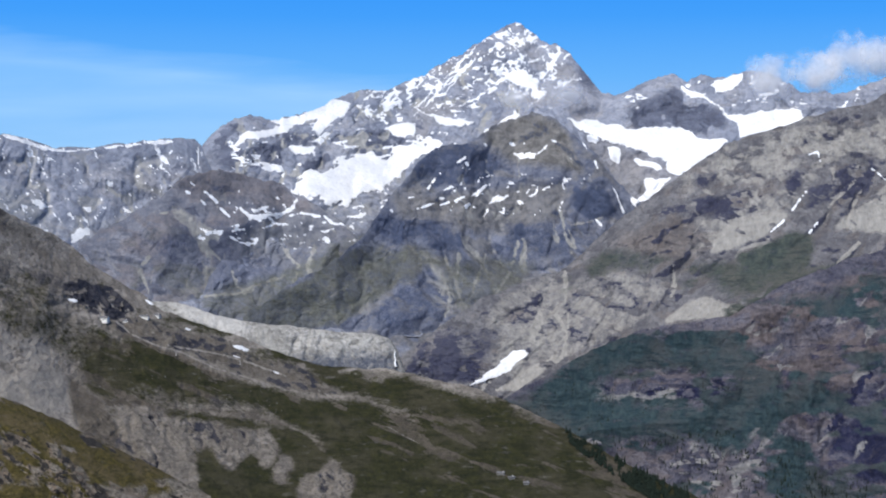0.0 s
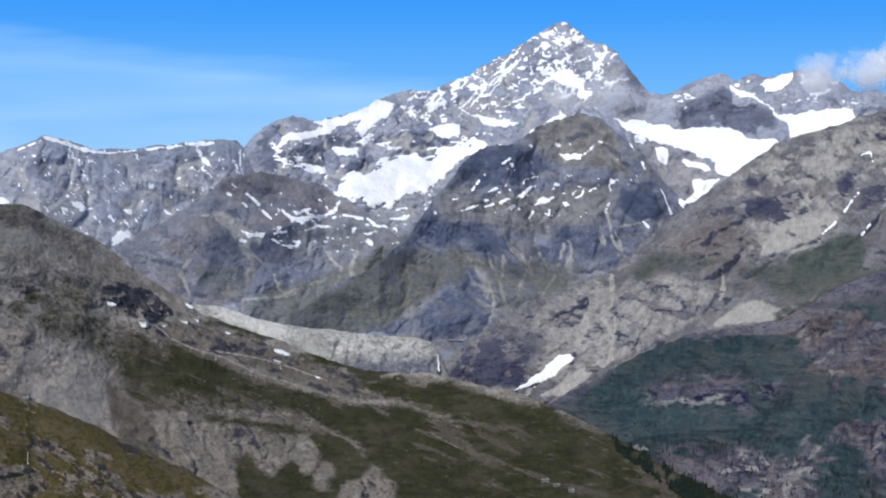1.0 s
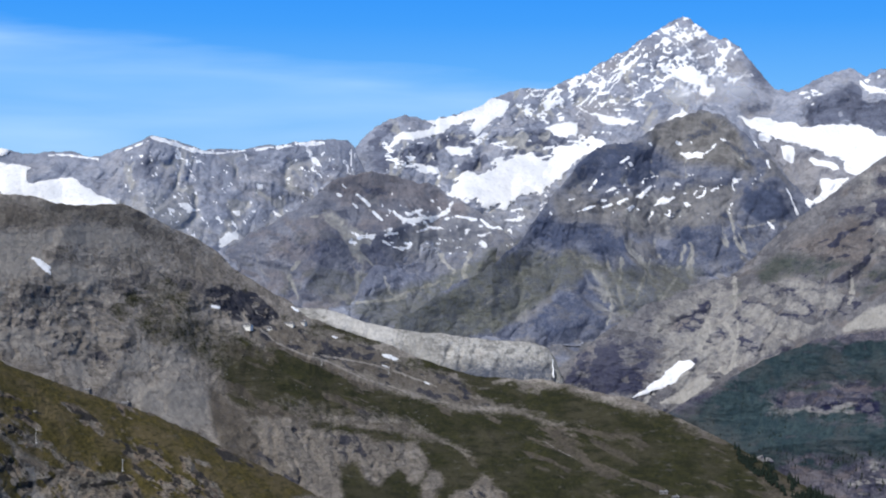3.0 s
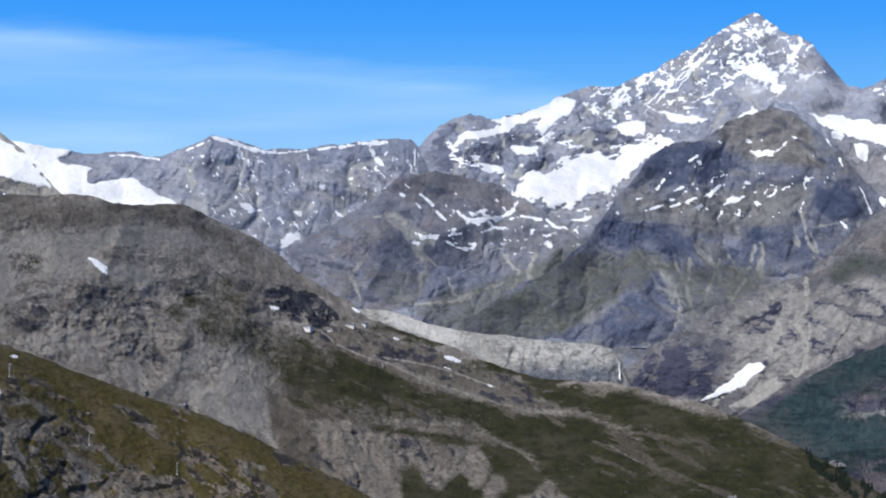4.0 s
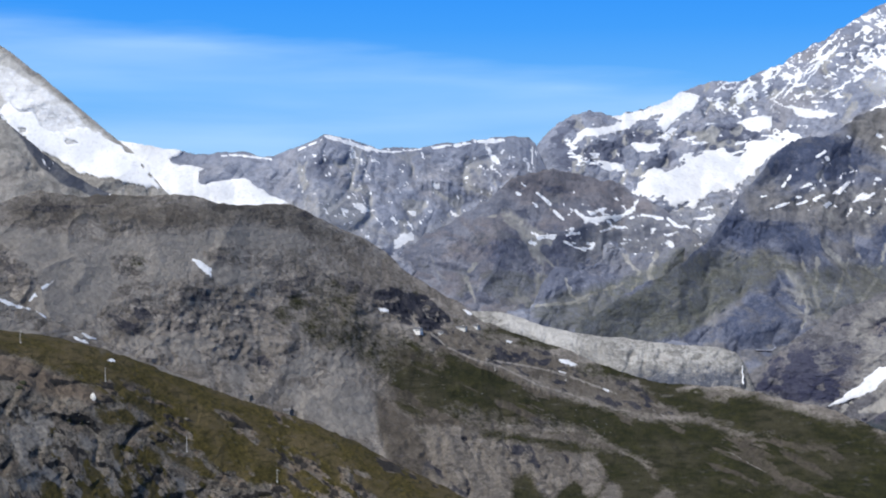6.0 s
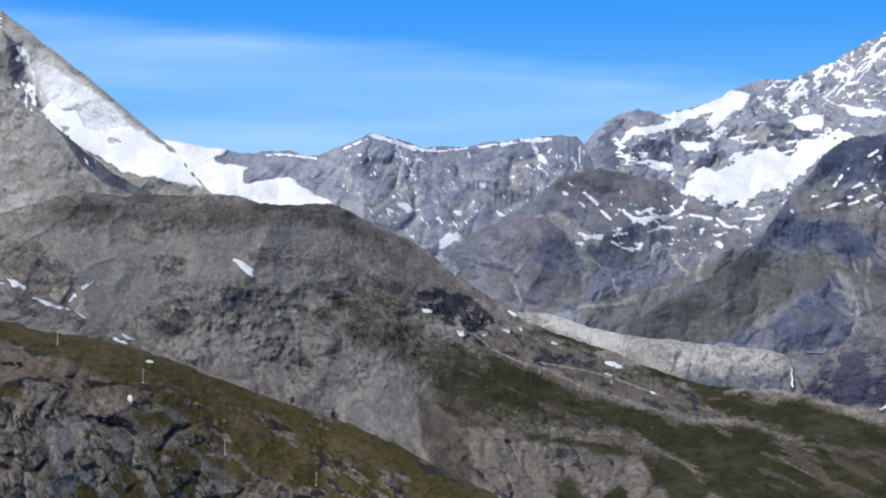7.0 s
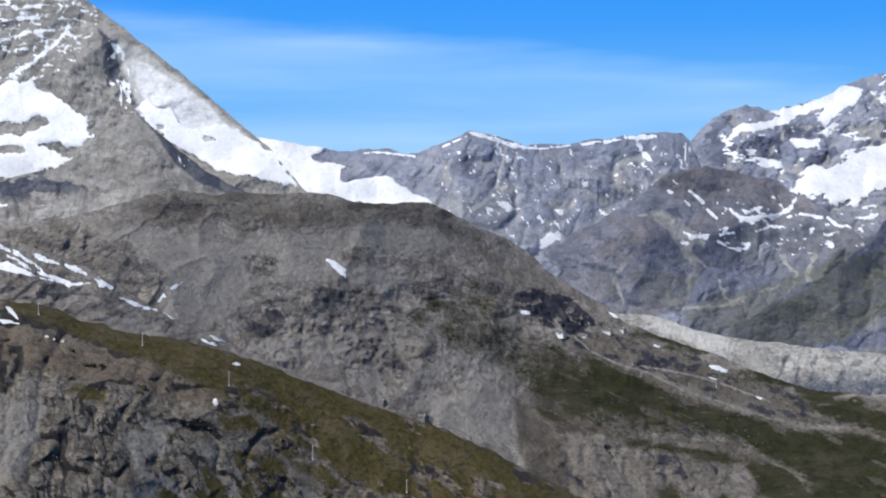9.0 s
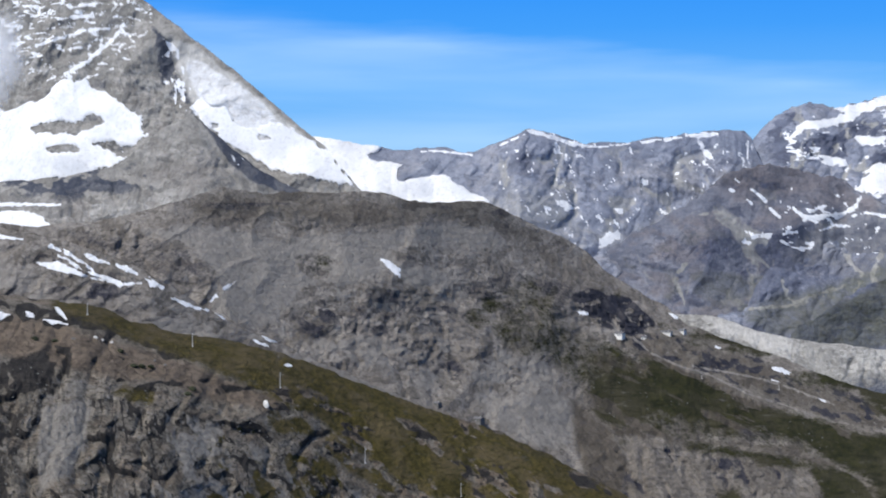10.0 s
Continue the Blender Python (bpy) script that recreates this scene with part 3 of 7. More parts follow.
# bluish shade right of the summit, put in as dark colour
dent.put("dark", [(71.8, 95.4), (79.8, 92.2), (90.2, 77.9), (81.4, 74.8), (73.4, 82.7)], 0.6, 5)
dent.snowfield("summit_glacier", "white glacier cap on the crest below the rocky ridge", [(-118.2, 49.0), (-113.1, 54.7), (-101.4, 56.3), (-90.9, 59.8), (-97.2, 62.7), (-82.3, 64.9), (-69.6, 70.0), (-61.6, 74.4), (-52.4, 72.2), (-54.7, 63.6), (-59.7, 64.3), (-65.5, 57.9), (-69.6, 54.1), (-72.8, 58.9), (-70.6, 63.6), (-77.5, 62.4), (-90.3, 55.7), (-103.0, 51.9), (-114.1, 48.7)])
dent.snowfield("hanging_glacier", "broad white hanging glacier with a ragged lower edge", [(-87.7, 28.1), (-76.0, 33.5), (-61.7, 36.0), (-56.6, 43.0), (-45.8, 44.6), (-32.4, 42.0), (-26.7, 47.1), (-14.0, 50.9), (0.6, 50.9), (-4.4, 45.2), (-15.6, 38.2), (-22.9, 30.3), (-29.9, 23.9), (-45.8, 20.7), (-55.3, 14.4), (-66.5, 15.3), (-71.9, 20.7), (-83.9, 17.2), (-93.5, 10.9), (-106.2, 12.2), (-99.8, 17.6), (-90.3, 20.7), (-79.2, 27.1)], 5.5, 7, 0.2)
dent.snowfield("snow_patch", "small white snowfield on grey rock", [(-34.3, 57.9), (-25.1, 61.7), (-14.6, 59.8), (-15.6, 54.7), (-25.1, 52.2), (-29.2, 56.0)])
dent.snowfield("face_glacier", "white snow slope on the pyramid's face", [(28.9, 90.6), (38.4, 91.6), (48.0, 89.0), (53.4, 85.9), (52.8, 77.9), (59.1, 79.5), (54.3, 72.5), (49.6, 74.8), (48.0, 79.5), (36.9, 85.9)], 3, 7)
dent.snowfield("valley_glacier", "wide white glacier flowing down beside the pyramid", [(68.6, 64.3), (84.5, 63.0), (100.4, 58.9), (116.3, 57.9), (132.2, 57.9), (144.9, 54.1), (160.8, 50.9), (148.1, 39.8), (140.2, 31.9), (130.7, 33.5), (125.9, 38.2), (113.2, 44.6), (97.3, 49.3), (84.5, 54.1), (75.0, 58.9)])
dent.snowfield("ridge_glacier", "white glacier below the distant rock ridge", [(132.2, 82.1), (140.1, 80.2), (160.8, 66.8), (179.9, 67.8), (202.1, 68.4), (202.8, 57.3), (189.4, 54.1), (167.2, 52.5), (164.0, 62.1), (151.3, 71.6), (137.0, 77.0)])
dent.snowfield("snow_patch", "white snow on a distant crest", [(149.7, 82.7), (160.8, 87.5), (169.7, 90.0), (168.7, 85.9), (160.8, 79.5), (153.8, 77.9)])
dent.snowfield("snow_patch", "small white snow band under a crest", [(-87.7, 48.4), (-80.7, 49.3), (-71.2, 47.1), (-71.2, 44.6), (-82.3, 43.9)])
dent.snowfield("snow_patch", "small white snowfield on a dark rock shelf", [(-104.6, 40.8), (-98.2, 38.2), (-91.2, 37.3), (-89.6, 31.9), (-96.6, 33.1), (-102.4, 35.0)])
dent.snowfield("snow_patch", "narrow white snow slope on a rock rib", [(21.6, 56.0), (30.5, 61.1), (41.6, 68.1), (44.8, 65.2), (35.3, 59.8), (27.3, 54.7)])
dent.snowfield("snow_patch", "white snow band across a rock face", [(-15.6, 69.0), (1.9, 64.6), (17.8, 62.7), (16.2, 59.8), (1.9, 59.8)])
dent.rills("scree", [(-128.4, 57.3), (36.9, 111.3), (94.1, 76.3), (68.7, 60.5), (5.1, 50.9), (-52.2, -3.1), (-115.8, -3.1)], 0.14, (7.0, 18.0), -0.6, 0.7)
dent.rills("snow", [(-45.8, 79.5), (38.4, 117.6), (84.5, 82.7), (55.9, 70.0), (-1.3, 60.5), (-45.8, 63.6)], 0.12, (5.0, 12.0), -0.9, 0.95)
dent.put("grass", [(-144.4, -41.3), (-115.8, -28.5), (-84.0, -19.0), (-58.5, -6.3), (-39.4, 3.3), (-45.8, -12.6), (-71.3, -34.9), (-96.7, -47.6), (-122.2, -50.8)], 0.6, 6, 6)
dent.put("dark", [(-140.0, -5.0), (-96.0, -8.0), (-60.0, 2.0), (-30.0, 12.0), (-30.0, -30.0), (-80.0, -60.0), (-150.0, -60.0)], 0.6, 12, 10)
for pts in ([(-118.3, -22.2), (-116.4, -30.1), (-112.0, -34.9), (-99.9, -30.1)], [(-138.1, -36.5), (-115.8, -34.9), (-99.9, -28.5), (-90.3, -25.4)], [(-90.3, -9.5), (-80.8, -19.0), (-84.0, -28.5)], [(-71.2, -6.3), (-76.0, -19.0), (-72.8, -28.5)]):
    dent.flow("scree", pts, 1.3, 0.9, 1.6)
for pts in ([(107.4, 42.7), (121.1, 37.6), (123.3, 33.1), (110.0, 37.6)], [(91.5, 48.4), (100.4, 45.9), (99.2, 38.2), (93.5, 40.1)], [(111.9, 29.3), (128.4, 30.0), (120.2, 20.7), (107.5, 14.7), (113.8, 23.0)], [(125.2, 38.9), (138.0, 35.7), (133.5, 31.2), (125.9, 33.8)], [(81.4, 55.4), (87.7, 52.8), (86.5, 49.0), (80.7, 51.6)]):
    dent.put("snow", pts, 1.0, 1, 2.0, 6.0)
dent.put("rust", [(81.4, 57.3), (106.8, 47.8), (125.9, 38.2), (141.8, 35.1), (129.1, 22.3), (103.7, 3.3), (87.7, 25.5)], 0.6, 5, 6)
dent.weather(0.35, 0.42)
dent.build("snowy_peak", "high grey rock pyramid streaked with snow and glaciers", "mountain", HAZY_FAR_ROCK)

# ---- the distant ridge of the pass ----
col = Massif(
    crest=[(-439.6, 38.1), (-391.7, 63.1), (-371.8, 54.1), (-345.6, 50.7), (-326.3, 47.2), (-319.9, 45.3), (-305.7, 45.9), (-294.7, 46.2), (-276.1, 43.7), (-268.3, 47.0), (-260.7, 49.2), (-253.1, 52.5), (-247.0, 55.2), (-239.5, 53.8), (-227.5, 50.4), (-218.6, 47.5), (-209.8, 47.0), (-195.2, 48.1), (-183.6, 49.5), (-169.3, 51.1), (-152.3, 52.0), (-139.7, 52.3), (-136.1, 48.8), (-133.9, 42.7), (-128.7, 32.0)],
    crest_y=[(-420, 2080), (-250, 2180), (-138, 2380), (-130, 2380)],
    foot=[(-450, -45), (-200, -70), (-120, -70)], foot_y=[(-450, 1900), (-250, 1960), (-120, 2150)],
    big=26, gully=17, crag=4.5, size=110, seed=5, jag=0.7)
col.speckle([(-268.3, 52.5), (-137.9, 50.9), (-138.0, -3.1), (-217.5, -9.5), (-255.7, 9.6)], 0.022, (2.6, 4.0), 0.6)
col.put("scree", [(-268.3, 28.7), (-230.2, 25.5), (-214.3, 3.3), (-185.7, 6.4), (-160.2, 22.3), (-173.0, -6.3), (-217.5, -9.5), (-262.0, 3.3)], 0.5, 14)
col.snowfield("saddle_glacier", "bright white glacier filling the saddle beside the great peak", [(-435.1, 74.6), (-387.8, 65.5), (-368.1, 55.9), (-342.1, 51.9), (-322.9, 48.5), (-329.3, 45.1), (-334.1, 43.1), (-330.9, 40.1), (-313.5, 38.8), (-316.7, 35.9), (-316.7, 30.0), (-301.0, 31.5), (-291.6, 32.5), (-285.5, 27.4), (-276.3, 22.9), (-265.6, 17.0), (-270.2, 11.2), (-304.2, 11.6), (-361.8, 9.2), (-435.5, 22.3)], 2.0, 10)
col.snowfield("snow_patch", "small white snow patch on a grey rock face", [(-232.7, 17.9), (-227.0, 16.6), (-220.7, 13.4), (-222.6, 11.8), (-229.6, 14.1)])
col.snowfield("snow_patch", "small white snow patch in a rock hollow", [(-209.6, -2.5), (-204.8, 1.7), (-196.8, 2.3), (-198.4, -1.2), (-204.8, -4.4), (-211.2, -7.6)])
col.snowfield("snow_patch", "small white snow patch on a grey rock face", [(-203.8, 13.4), (-200.0, 14.7), (-197.5, 12.8), (-200.0, 11.2)])
col.snowfield("snow_patch", "thin white snow streak in a rock gully", [(-180.9, 15.3), (-175.5, 11.5), (-174.2, 9.6), (-178.7, 11.5)], 1)
col.snowfield("snow_patch", "thin white snow streak in a rock gully", [(-166.6, 25.5), (-164.7, 20.7), (-162.8, 16.6), (-164.7, 17.9)], 1)
col.snowfield("snow_patch", "narrow snow couloir under the ridge notch", [(-138.9, 47.1), (-137.3, 47.1), (-137.0, 38.2), (-138.6, 36.6)], 0.7)
col.rills("scree", [(-268.3, 47.8), (-137.9, 47.8), (-138.0, -3.1), (-217.5, -9.5), (-268.4, 3.3)], 0.2, (7.0, 22.0), 0.4, 0.6)
col.rills("snow", [(-261.9, 50.9), (-137.9, 50.9), (-138.0, 3.3), (-217.5, -6.3), (-262.0, 9.6)], 0.035, (6.0, 16.0), 0.5, 1.0, 14, 3)
col.mottle("dark", [(-268.3, 50.9), (-137.9, 47.8), (-138.0, 22.3), (-268.3, 25.5)], 0.4, (14, 10), 0, 0.55)
for pts, wide in (([(-247.0, 54.2), (-239.5, 52.4), (-229.5, 49.0), (-219.6, 45.6)], 1.40), ([(-190.0, 47.2), (-176.0, 48.8), (-166.0, 50.2), (-152.3, 50.6)], 1.33), ([(-219.0, 46.0), (-209.8, 45.4), (-196.0, 46.6)], 0.70), ([(-262.0, 47.0), (-253.0, 50.6), (-248.0, 53.0)], 0.63), ([(-305.0, 44.6), (-294.0, 44.9), (-277.0, 42.2)], 0.77)):
    col.flow("snow", pts, wide, 1.0, 0.5)
col.weather(0.35, 0.42)
col.build("pass_ridge", "long grey rock ridge with snow streaks and a thin white crest", "mountain", HAZY_FAR_ROCK)

# ---- the great pyramid ----
great = Massif(
    crest=[(-645.1, 54.0), (-590.4, 116.7), (-552.5, 152.9), (-523.0, 176.2), (-504.4, 184.1), (-489.8, 167.5), (-475.5, 150.0), (-459.5, 131.2), (-445.3, 121.6), (-426.2, 107.0), (-402.3, 89.4), (-378.8, 70.4), (-362.3, 56.9), (-349.2, 46.9), (-330.1, 25.6), (-311.3, 10.8)],
    crest_y=[(-640, 1950), (-520, 1910), (-440, 1900), (-350, 1890), (-315, 1880)],
    foot=[(-700, -60), (-340, -35)], foot_y=[(-700, 1690), (-340, 1810)],
    big=16, gully=6, crag=2.6, size=110, lean=-0.35, seed=8, jag=0.6)
great.speckle([(-616.3, 200.8), (-433.9, 187.0), (-457.1, 115.9), (-469.5, 95.2), (-505.5, 90.5), (-617.2, 91.6)], 0.10, (6.0, 1.6), 0.9)
great.rills("snow", [(-616.3, 200.8), (-433.9, 187.0), (-457.1, 115.9), (-469.5, 95.2), (-505.5, 90.5), (-617.2, 91.6)], 0.16, (14.0, 3.2), 0.5, 0.95)
great.rills("scree", [(-578.4, 166.3), (-451.7, 127.7), (-424.5, 69.2), (-452.3, 55.0), (-487.5, 83.6), (-579.1, 83.8)], 0.16, (8.0, 12.0), 0.6, 0.35, 14, 5)
great.speckle([(-451.8, 112.6), (-438.0, 108.8), (-421.2, 66.1), (-434.9, 66.5)], 0.2, (4.0, 4.0), 0.3, 3)
# pale debris and thin snow; the face's white haze is put in with them
great.put("scree", [(-441.5, 109.0), (-424.3, 102.8), (-374.3, 64.5), (-354.8, 49.3), (-381.0, 44.0), (-407.7, 53.7), (-424.5, 69.2), (-434.6, 90.6)], 0.9, 5, 3)
great.put("snow", [(-434.6, 96.6), (-422.6, 97.6), (-394.0, 80.0), (-374.3, 63.1), (-354.8, 50.8), (-377.7, 46.3), (-400.9, 53.5), (-419.4, 67.5), (-427.8, 81.3)], 0.53, 6, 4)
great.mottle("dark", [(-453.6, 115.7), (-441.5, 109.0), (-424.5, 72.2), (-424.6, 63.2), (-438.3, 66.6), (-446.8, 91.1)], 0.6, (7, 7), 0, 0.9, 3)
great.flow("snow", [(-501.8, 90.3), (-487.4, 97.4), (-471.3, 110.5), (-467.7, 116.4)], 1.6, 1.0)
great.flow("snow", [(-520.0, 106.7), (-494.5, 113.2), (-469.4, 114.9)], 1.3, 0.9)
great.snowfield("east_glacier", "bright white glacier under the great peak's rock face", [(-582.9, 74.0), (-538.5, 72.6), (-520.3, 75.0), (-502.0, 86.8), (-487.7, 87.7), (-484.1, 83.0), (-461.2, 71.5), (-461.3, 67.9), (-452.5, 65.2), (-454.3, 59.2), (-449.1, 56.0), (-461.4, 47.2), (-470.2, 44.4), (-459.7, 42.0), (-473.8, 36.9), (-488.1, 33.5), (-506.1, 30.8), (-583.2, 29.6)], 4, 10, 0.06, ([(-524.0, 60.9), (-498.6, 64.5), (-478.9, 66.6), (-477.2, 62.6), (-487.9, 58.1), (-505.9, 57.3), (-520.5, 57.7)], [(-513.3, 49.5), (-495.1, 50.9), (-491.5, 47.1), (-509.6, 45.7)], [(-484.4, 50.0), (-466.7, 51.3), (-456.1, 48.0), (-473.7, 45.4)]))
great.snowfield("north_snow_slope", "thin white snow slope on the great peak's north side", [(-425.7, 69.6), (-420.5, 73.9), (-405.2, 68.9), (-401.9, 61.3), (-390.1, 58.0), (-380.1, 62.2), (-355.7, 51.1), (-350.8, 46.0), (-331.8, 25.7), (-377.1, 35.4), (-403.7, 51.0), (-420.5, 61.9)], 4, 10, 0.18)
great.weather(0.3, 0.45)
great.build("great_peak", "steep grey rock pyramid with a sharp snowy ridge", "mountain", PEAK_ROCK)

shoulder = Massif(
    crest=[(-593.6, 32.7), (-534.6, 31.0), (-498.9, 32.8), (-464.0, 38.9), (-446.8, 51.1), (-429.9, 61.2), (-419.8, 64.8), (-409.9, 57.6), (-396.8, 46.9), (-380.6, 34.8), (-367.7, 27.2), (-351.8, 21.2), (-320.5, 13.5), (-302.1, 7.6)],
    crest_y=[(-640, 1690), (-440, 1760), (-330, 1790)],
    foot=[(-700, -60), (-320, -45)], foot_y=[(-700, 1540), (-320, 1720)],
    big=12, gully=7, crag=3.5, size=110, lean=0.3, seed=11, jag=0.6)
shoulder.put("scree", [(-495.2, 15.4), (-443.5, 23.8), (-400.3, 23.1), (-355.2, 16.6), (-342.7, 4.9), (-368.1, -6.5), (-460.7, -0.0), (-502.3, 6.4)], 0.45, 14)
shoulder.put("rust", [(-530.6, 28.2), (-460.4, 36.1), (-416.5, 53.0), (-387.2, 34.6), (-393.8, 23.0), (-460.5, 24.0), (-530.6, 22.0)], 0.5, 14)
# the ridge's shadow down its right edge, painted with the dark cover
shoulder.mottle("dark", [(-418.8, 64.2), (-413.2, 63.5), (-369.4, 30.1), (-344.1, 20.9), (-363.1, 19.8), (-385.6, 28.9), (-401.8, 43.9)], 0.75, (8, 8), 0, 1.0, 3)
shoulder.put("dark", [(-418.2, 64.2), (-413.2, 63.5), (-369.4, 30.1), (-342.5, 20.9), (-363.1, 19.8), (-385.6, 27.4), (-400.2, 40.9)], 0.9, 4, 3)
shoulder.speckle([(-408.3, 57.4), (-344.1, 22.4), (-363.1, 21.2), (-388.8, 34.8)], 0.08, (4, 2), -0.8, 3)
shoulder.mottle("dark", [(-552.3, 31.7), (-426.6, 38.4), (-416.7, 26.3), (-552.3, 22.3)], 0.35, (16, 6))
shoulder.snowfield("snow_patch", "long thin snow streak on a dark slope", [(-557.4, 20.7), (-528.5, 19.4), (-494.9, 18.4), (-496.7, 16.6), (-528.5, 17.0), (-557.5, 17.3)], 1.2)
shoulder.snowfield("snow_patch", "white snowfield on a dark slope", [(-557.5, 14.5), (-528.6, 15.1), (-512.5, 13.1), (-498.5, 5.6), (-517.9, 4.0), (-557.6, 5.2)])
shoulder.weather(0.4, 0.35)
shoulder.build("peak_shoulder", "brown-grey rocky shoulder under the great peak", "mountain", PEAK_ROCK)

# ---- spurs of the far massif ----
west_spur = Massif(
    crest=[(-230.3, -19.0), (-208.0, -8.5), (-195.3, -1.5), (-182.5, 5.8), (-169.8, 12.8), (-157.1, 20.7), (-147.5, 29.3), (-138.0, 33.5), (-122.1, 34.4), (-109.4, 31.9), (-96.6, 28.1), (-77.6, 19.2), (-58.5, 6.4), (-42.6, -9.5), (-26.7, -28.5)],
    crest_y=[(-230, 2120), (-150, 2230), (-90, 2330), (-20, 2280)],
    foot=[(-240, -75), (-20, -100)], foot_y=[(-240, 2000), (-150, 2110), (-90, 2190), (-20, 2240)],
    big=20, gully=9, crag=3.5, size=140, seed=14, lean=0.2, jag=1.5)
west_spur.put("scree", [(-109.4, 9.6), (-83.9, 19.2), (-52.1, 9.6), (-45.8, -6.3), (-58.5, -19.0), (-77.6, -28.5), (-96.7, -34.9), (-122.2, -38.1), (-128.5, -28.5), (-109.4, -12.6)], 0.35, 10)
west_spur.put("scree", [(-120.5, -20.6), (-115.8, -25.4), (-99.9, -23.8), (-90.3, -22.2), (-109.4, -33.3), (-125.3, -38.1), (-138.1, -39.7)], 0.8, 5)
west_spur.put("rust", [(-153.9, 30.3), (-122.1, 35.7), (-90.3, 25.5), (-87.1, 16.0), (-112.6, 19.2), (-141.2, 16.0)], 0.7, 16)
west_spur.mottle("dark", [(-201.6, -9.5), (-144.4, 16.0), (-112.6, 9.6), (-96.7, -19.0), (-122.1, -28.5), (-169.9, -38.1)], 0.45, (18, 16), 0.3, 0.55)
west_spur.mottle("grass", [(-208.0, -9.5), (-153.9, 3.3), (-128.5, -12.6), (-115.8, -34.9), (-154.0, -41.3), (-192.1, -28.5)], 0.5, (24, 16), 0, 0.5)
west_spur.put("grass", [(-144.4, -41.3), (-99.9, -28.5), (-71.3, -34.9), (-45.8, -47.6), (-26.7, -60.4), (-122.2, -57.2)], 0.75, 10)
west_spur.speckle([(-115.7, 9.6), (-83.9, 19.2), (-45.8, 9.6), (-45.8, -3.1), (-71.2, -9.5), (-115.8, -3.1)], 0.09, (6.0, 2.4), 0.4)
west_spur.speckle([(-122.1, 20.7), (-83.9, 19.2), (-103.0, 3.3), (-138.0, -3.1), (-141.2, 6.4)], 0.035, (5.0, 3.0), 0.9)
west_spur.snowfield("snow_patch", "small white snow patch on a dark slope", [(-136.4, 2.0), (-131.0, 0.7), (-123.1, 0.1), (-124.7, -1.8), (-133.2, -0.9)])
west_spur.snowfield("snow_patch", "small white snow patches below the hanging glacier", [(-116.4, 13.4), (-112.6, 9.6), (-104.6, 9.6), (-90.3, 11.5), (-80.8, 18.5), (-83.9, 12.2), (-96.7, 7.7), (-109.4, 7.1)], 3, 5, 0.15)
west_spur.snowfield("snow_patch", "slanting white snow band above green slopes", [(-50.6, -1.5), (-44.2, 2.6), (-40.1, 3.3), (-44.2, -1.2)], 1)
west_spur.rills("scree", [(-185.7, 3.3), (-115.7, 25.5), (-52.1, 12.8), (-39.4, -9.5), (-58.5, -47.6), (-154.0, -41.3)], 0.16, (9.0, 22.0), 0.5, 0.65)
for pts in ([(-134.1, 22.5), (-131.0, 19.7), (-127.5, 16.5)], [(-125.3, 12.8), (-120.3, 8.7)], [(-136.4, 17.8), (-134.2, 14.7)], [(-136.1, 1.5), (-132.9, -1.4), (-125.3, -1.1), (-124.1, 0.5)], [(-118.4, 0.5), (-112.1, 1.4)], [(-118.1, 3.0), (-115.2, 3.9)], [(-119.4, -3.0), (-115.3, -5.8), (-109.0, -7.4)], [(-114.0, 13.1), (-108.9, 8.3), (-99.8, 9.0), (-89.4, 10.2)], [(-66.8, 8.3), (-62.4, 4.5), (-53.6, 3.9)], [(-47.0, -3.0), (-45.4, -6.8)], [(-36.3, 9.5), (-44.1, 4.5)], [(-144.5, 22.8), (-142.0, 21.9)], [(-141.7, 27.6), (-139.8, 26.3)], [(-85.6, 9.3), (-79.3, 10.8), (-69.9, 8.3)], [(-95.1, 4.6), (-85.6, 3.9)]):
    west_spur.flow("snow", pts, 1.0, 1.0, 0.8)
for pts in ([(-117.1, -19.0), (-116.5, -26.9), (-115.6, -34.7)], [(-128.2, -39.4), (-114.0, -36.9), (-99.8, -31.6), (-90.4, -28.4)], [(-129.1, -27.8), (-139.2, -33.1), (-148.1, -39.4)], [(-82.5, -4.9), (-69.9, -1.7), (-74.6, -16.8)], [(-188.8, -7.9), (-186.6, -14.9), (-180.9, -25.3)], [(-162.3, -20.6), (-165.1, -33.1)], [(-170.7, 7.2), (-161.3, 11.5), (-153.4, 13.4), (-146.7, 7.1)], [(-123.4, -12.7), (-126.0, -26.9)], [(-95.1, -8.0), (-82.5, -11.8), (-66.7, -8.0)], [(-104.5, -14.3), (-95.1, -20.6), (-82.5, -17.4)]):
    west_spur.flow("scree", pts, 1.0, 0.5, 2.5)
west_spur.put("scree", [(-107.7, 6.1), (-76.2, 4.5), (-51.1, 4.5), (-54.2, -8.0), (-73.1, -17.4), (-82.5, -26.9), (-95.1, -26.9), (-114.0, -17.4), (-120.3, -4.9)], 0.42, 8, 8)
west_spur.mottle("dark", [(-114.0, -1.7), (-82.5, 1.4), (-44.8, 10.8), (-51.1, -1.8), (-69.9, -8.0), (-82.5, -23.7), (-107.7, -23.7), (-120.3, -14.3)], 0.4, (9, 6), 0.4, 0.8, 8)
# a patch of bluish shade below the glacier, painted dark
west_spur.put("dark", [(-61.1, 11.4), (-51.0, 13.9), (-40.1, 13.3), (-43.2, 7.6), (-54.2, 5.8)], 0.75, 5, 4)
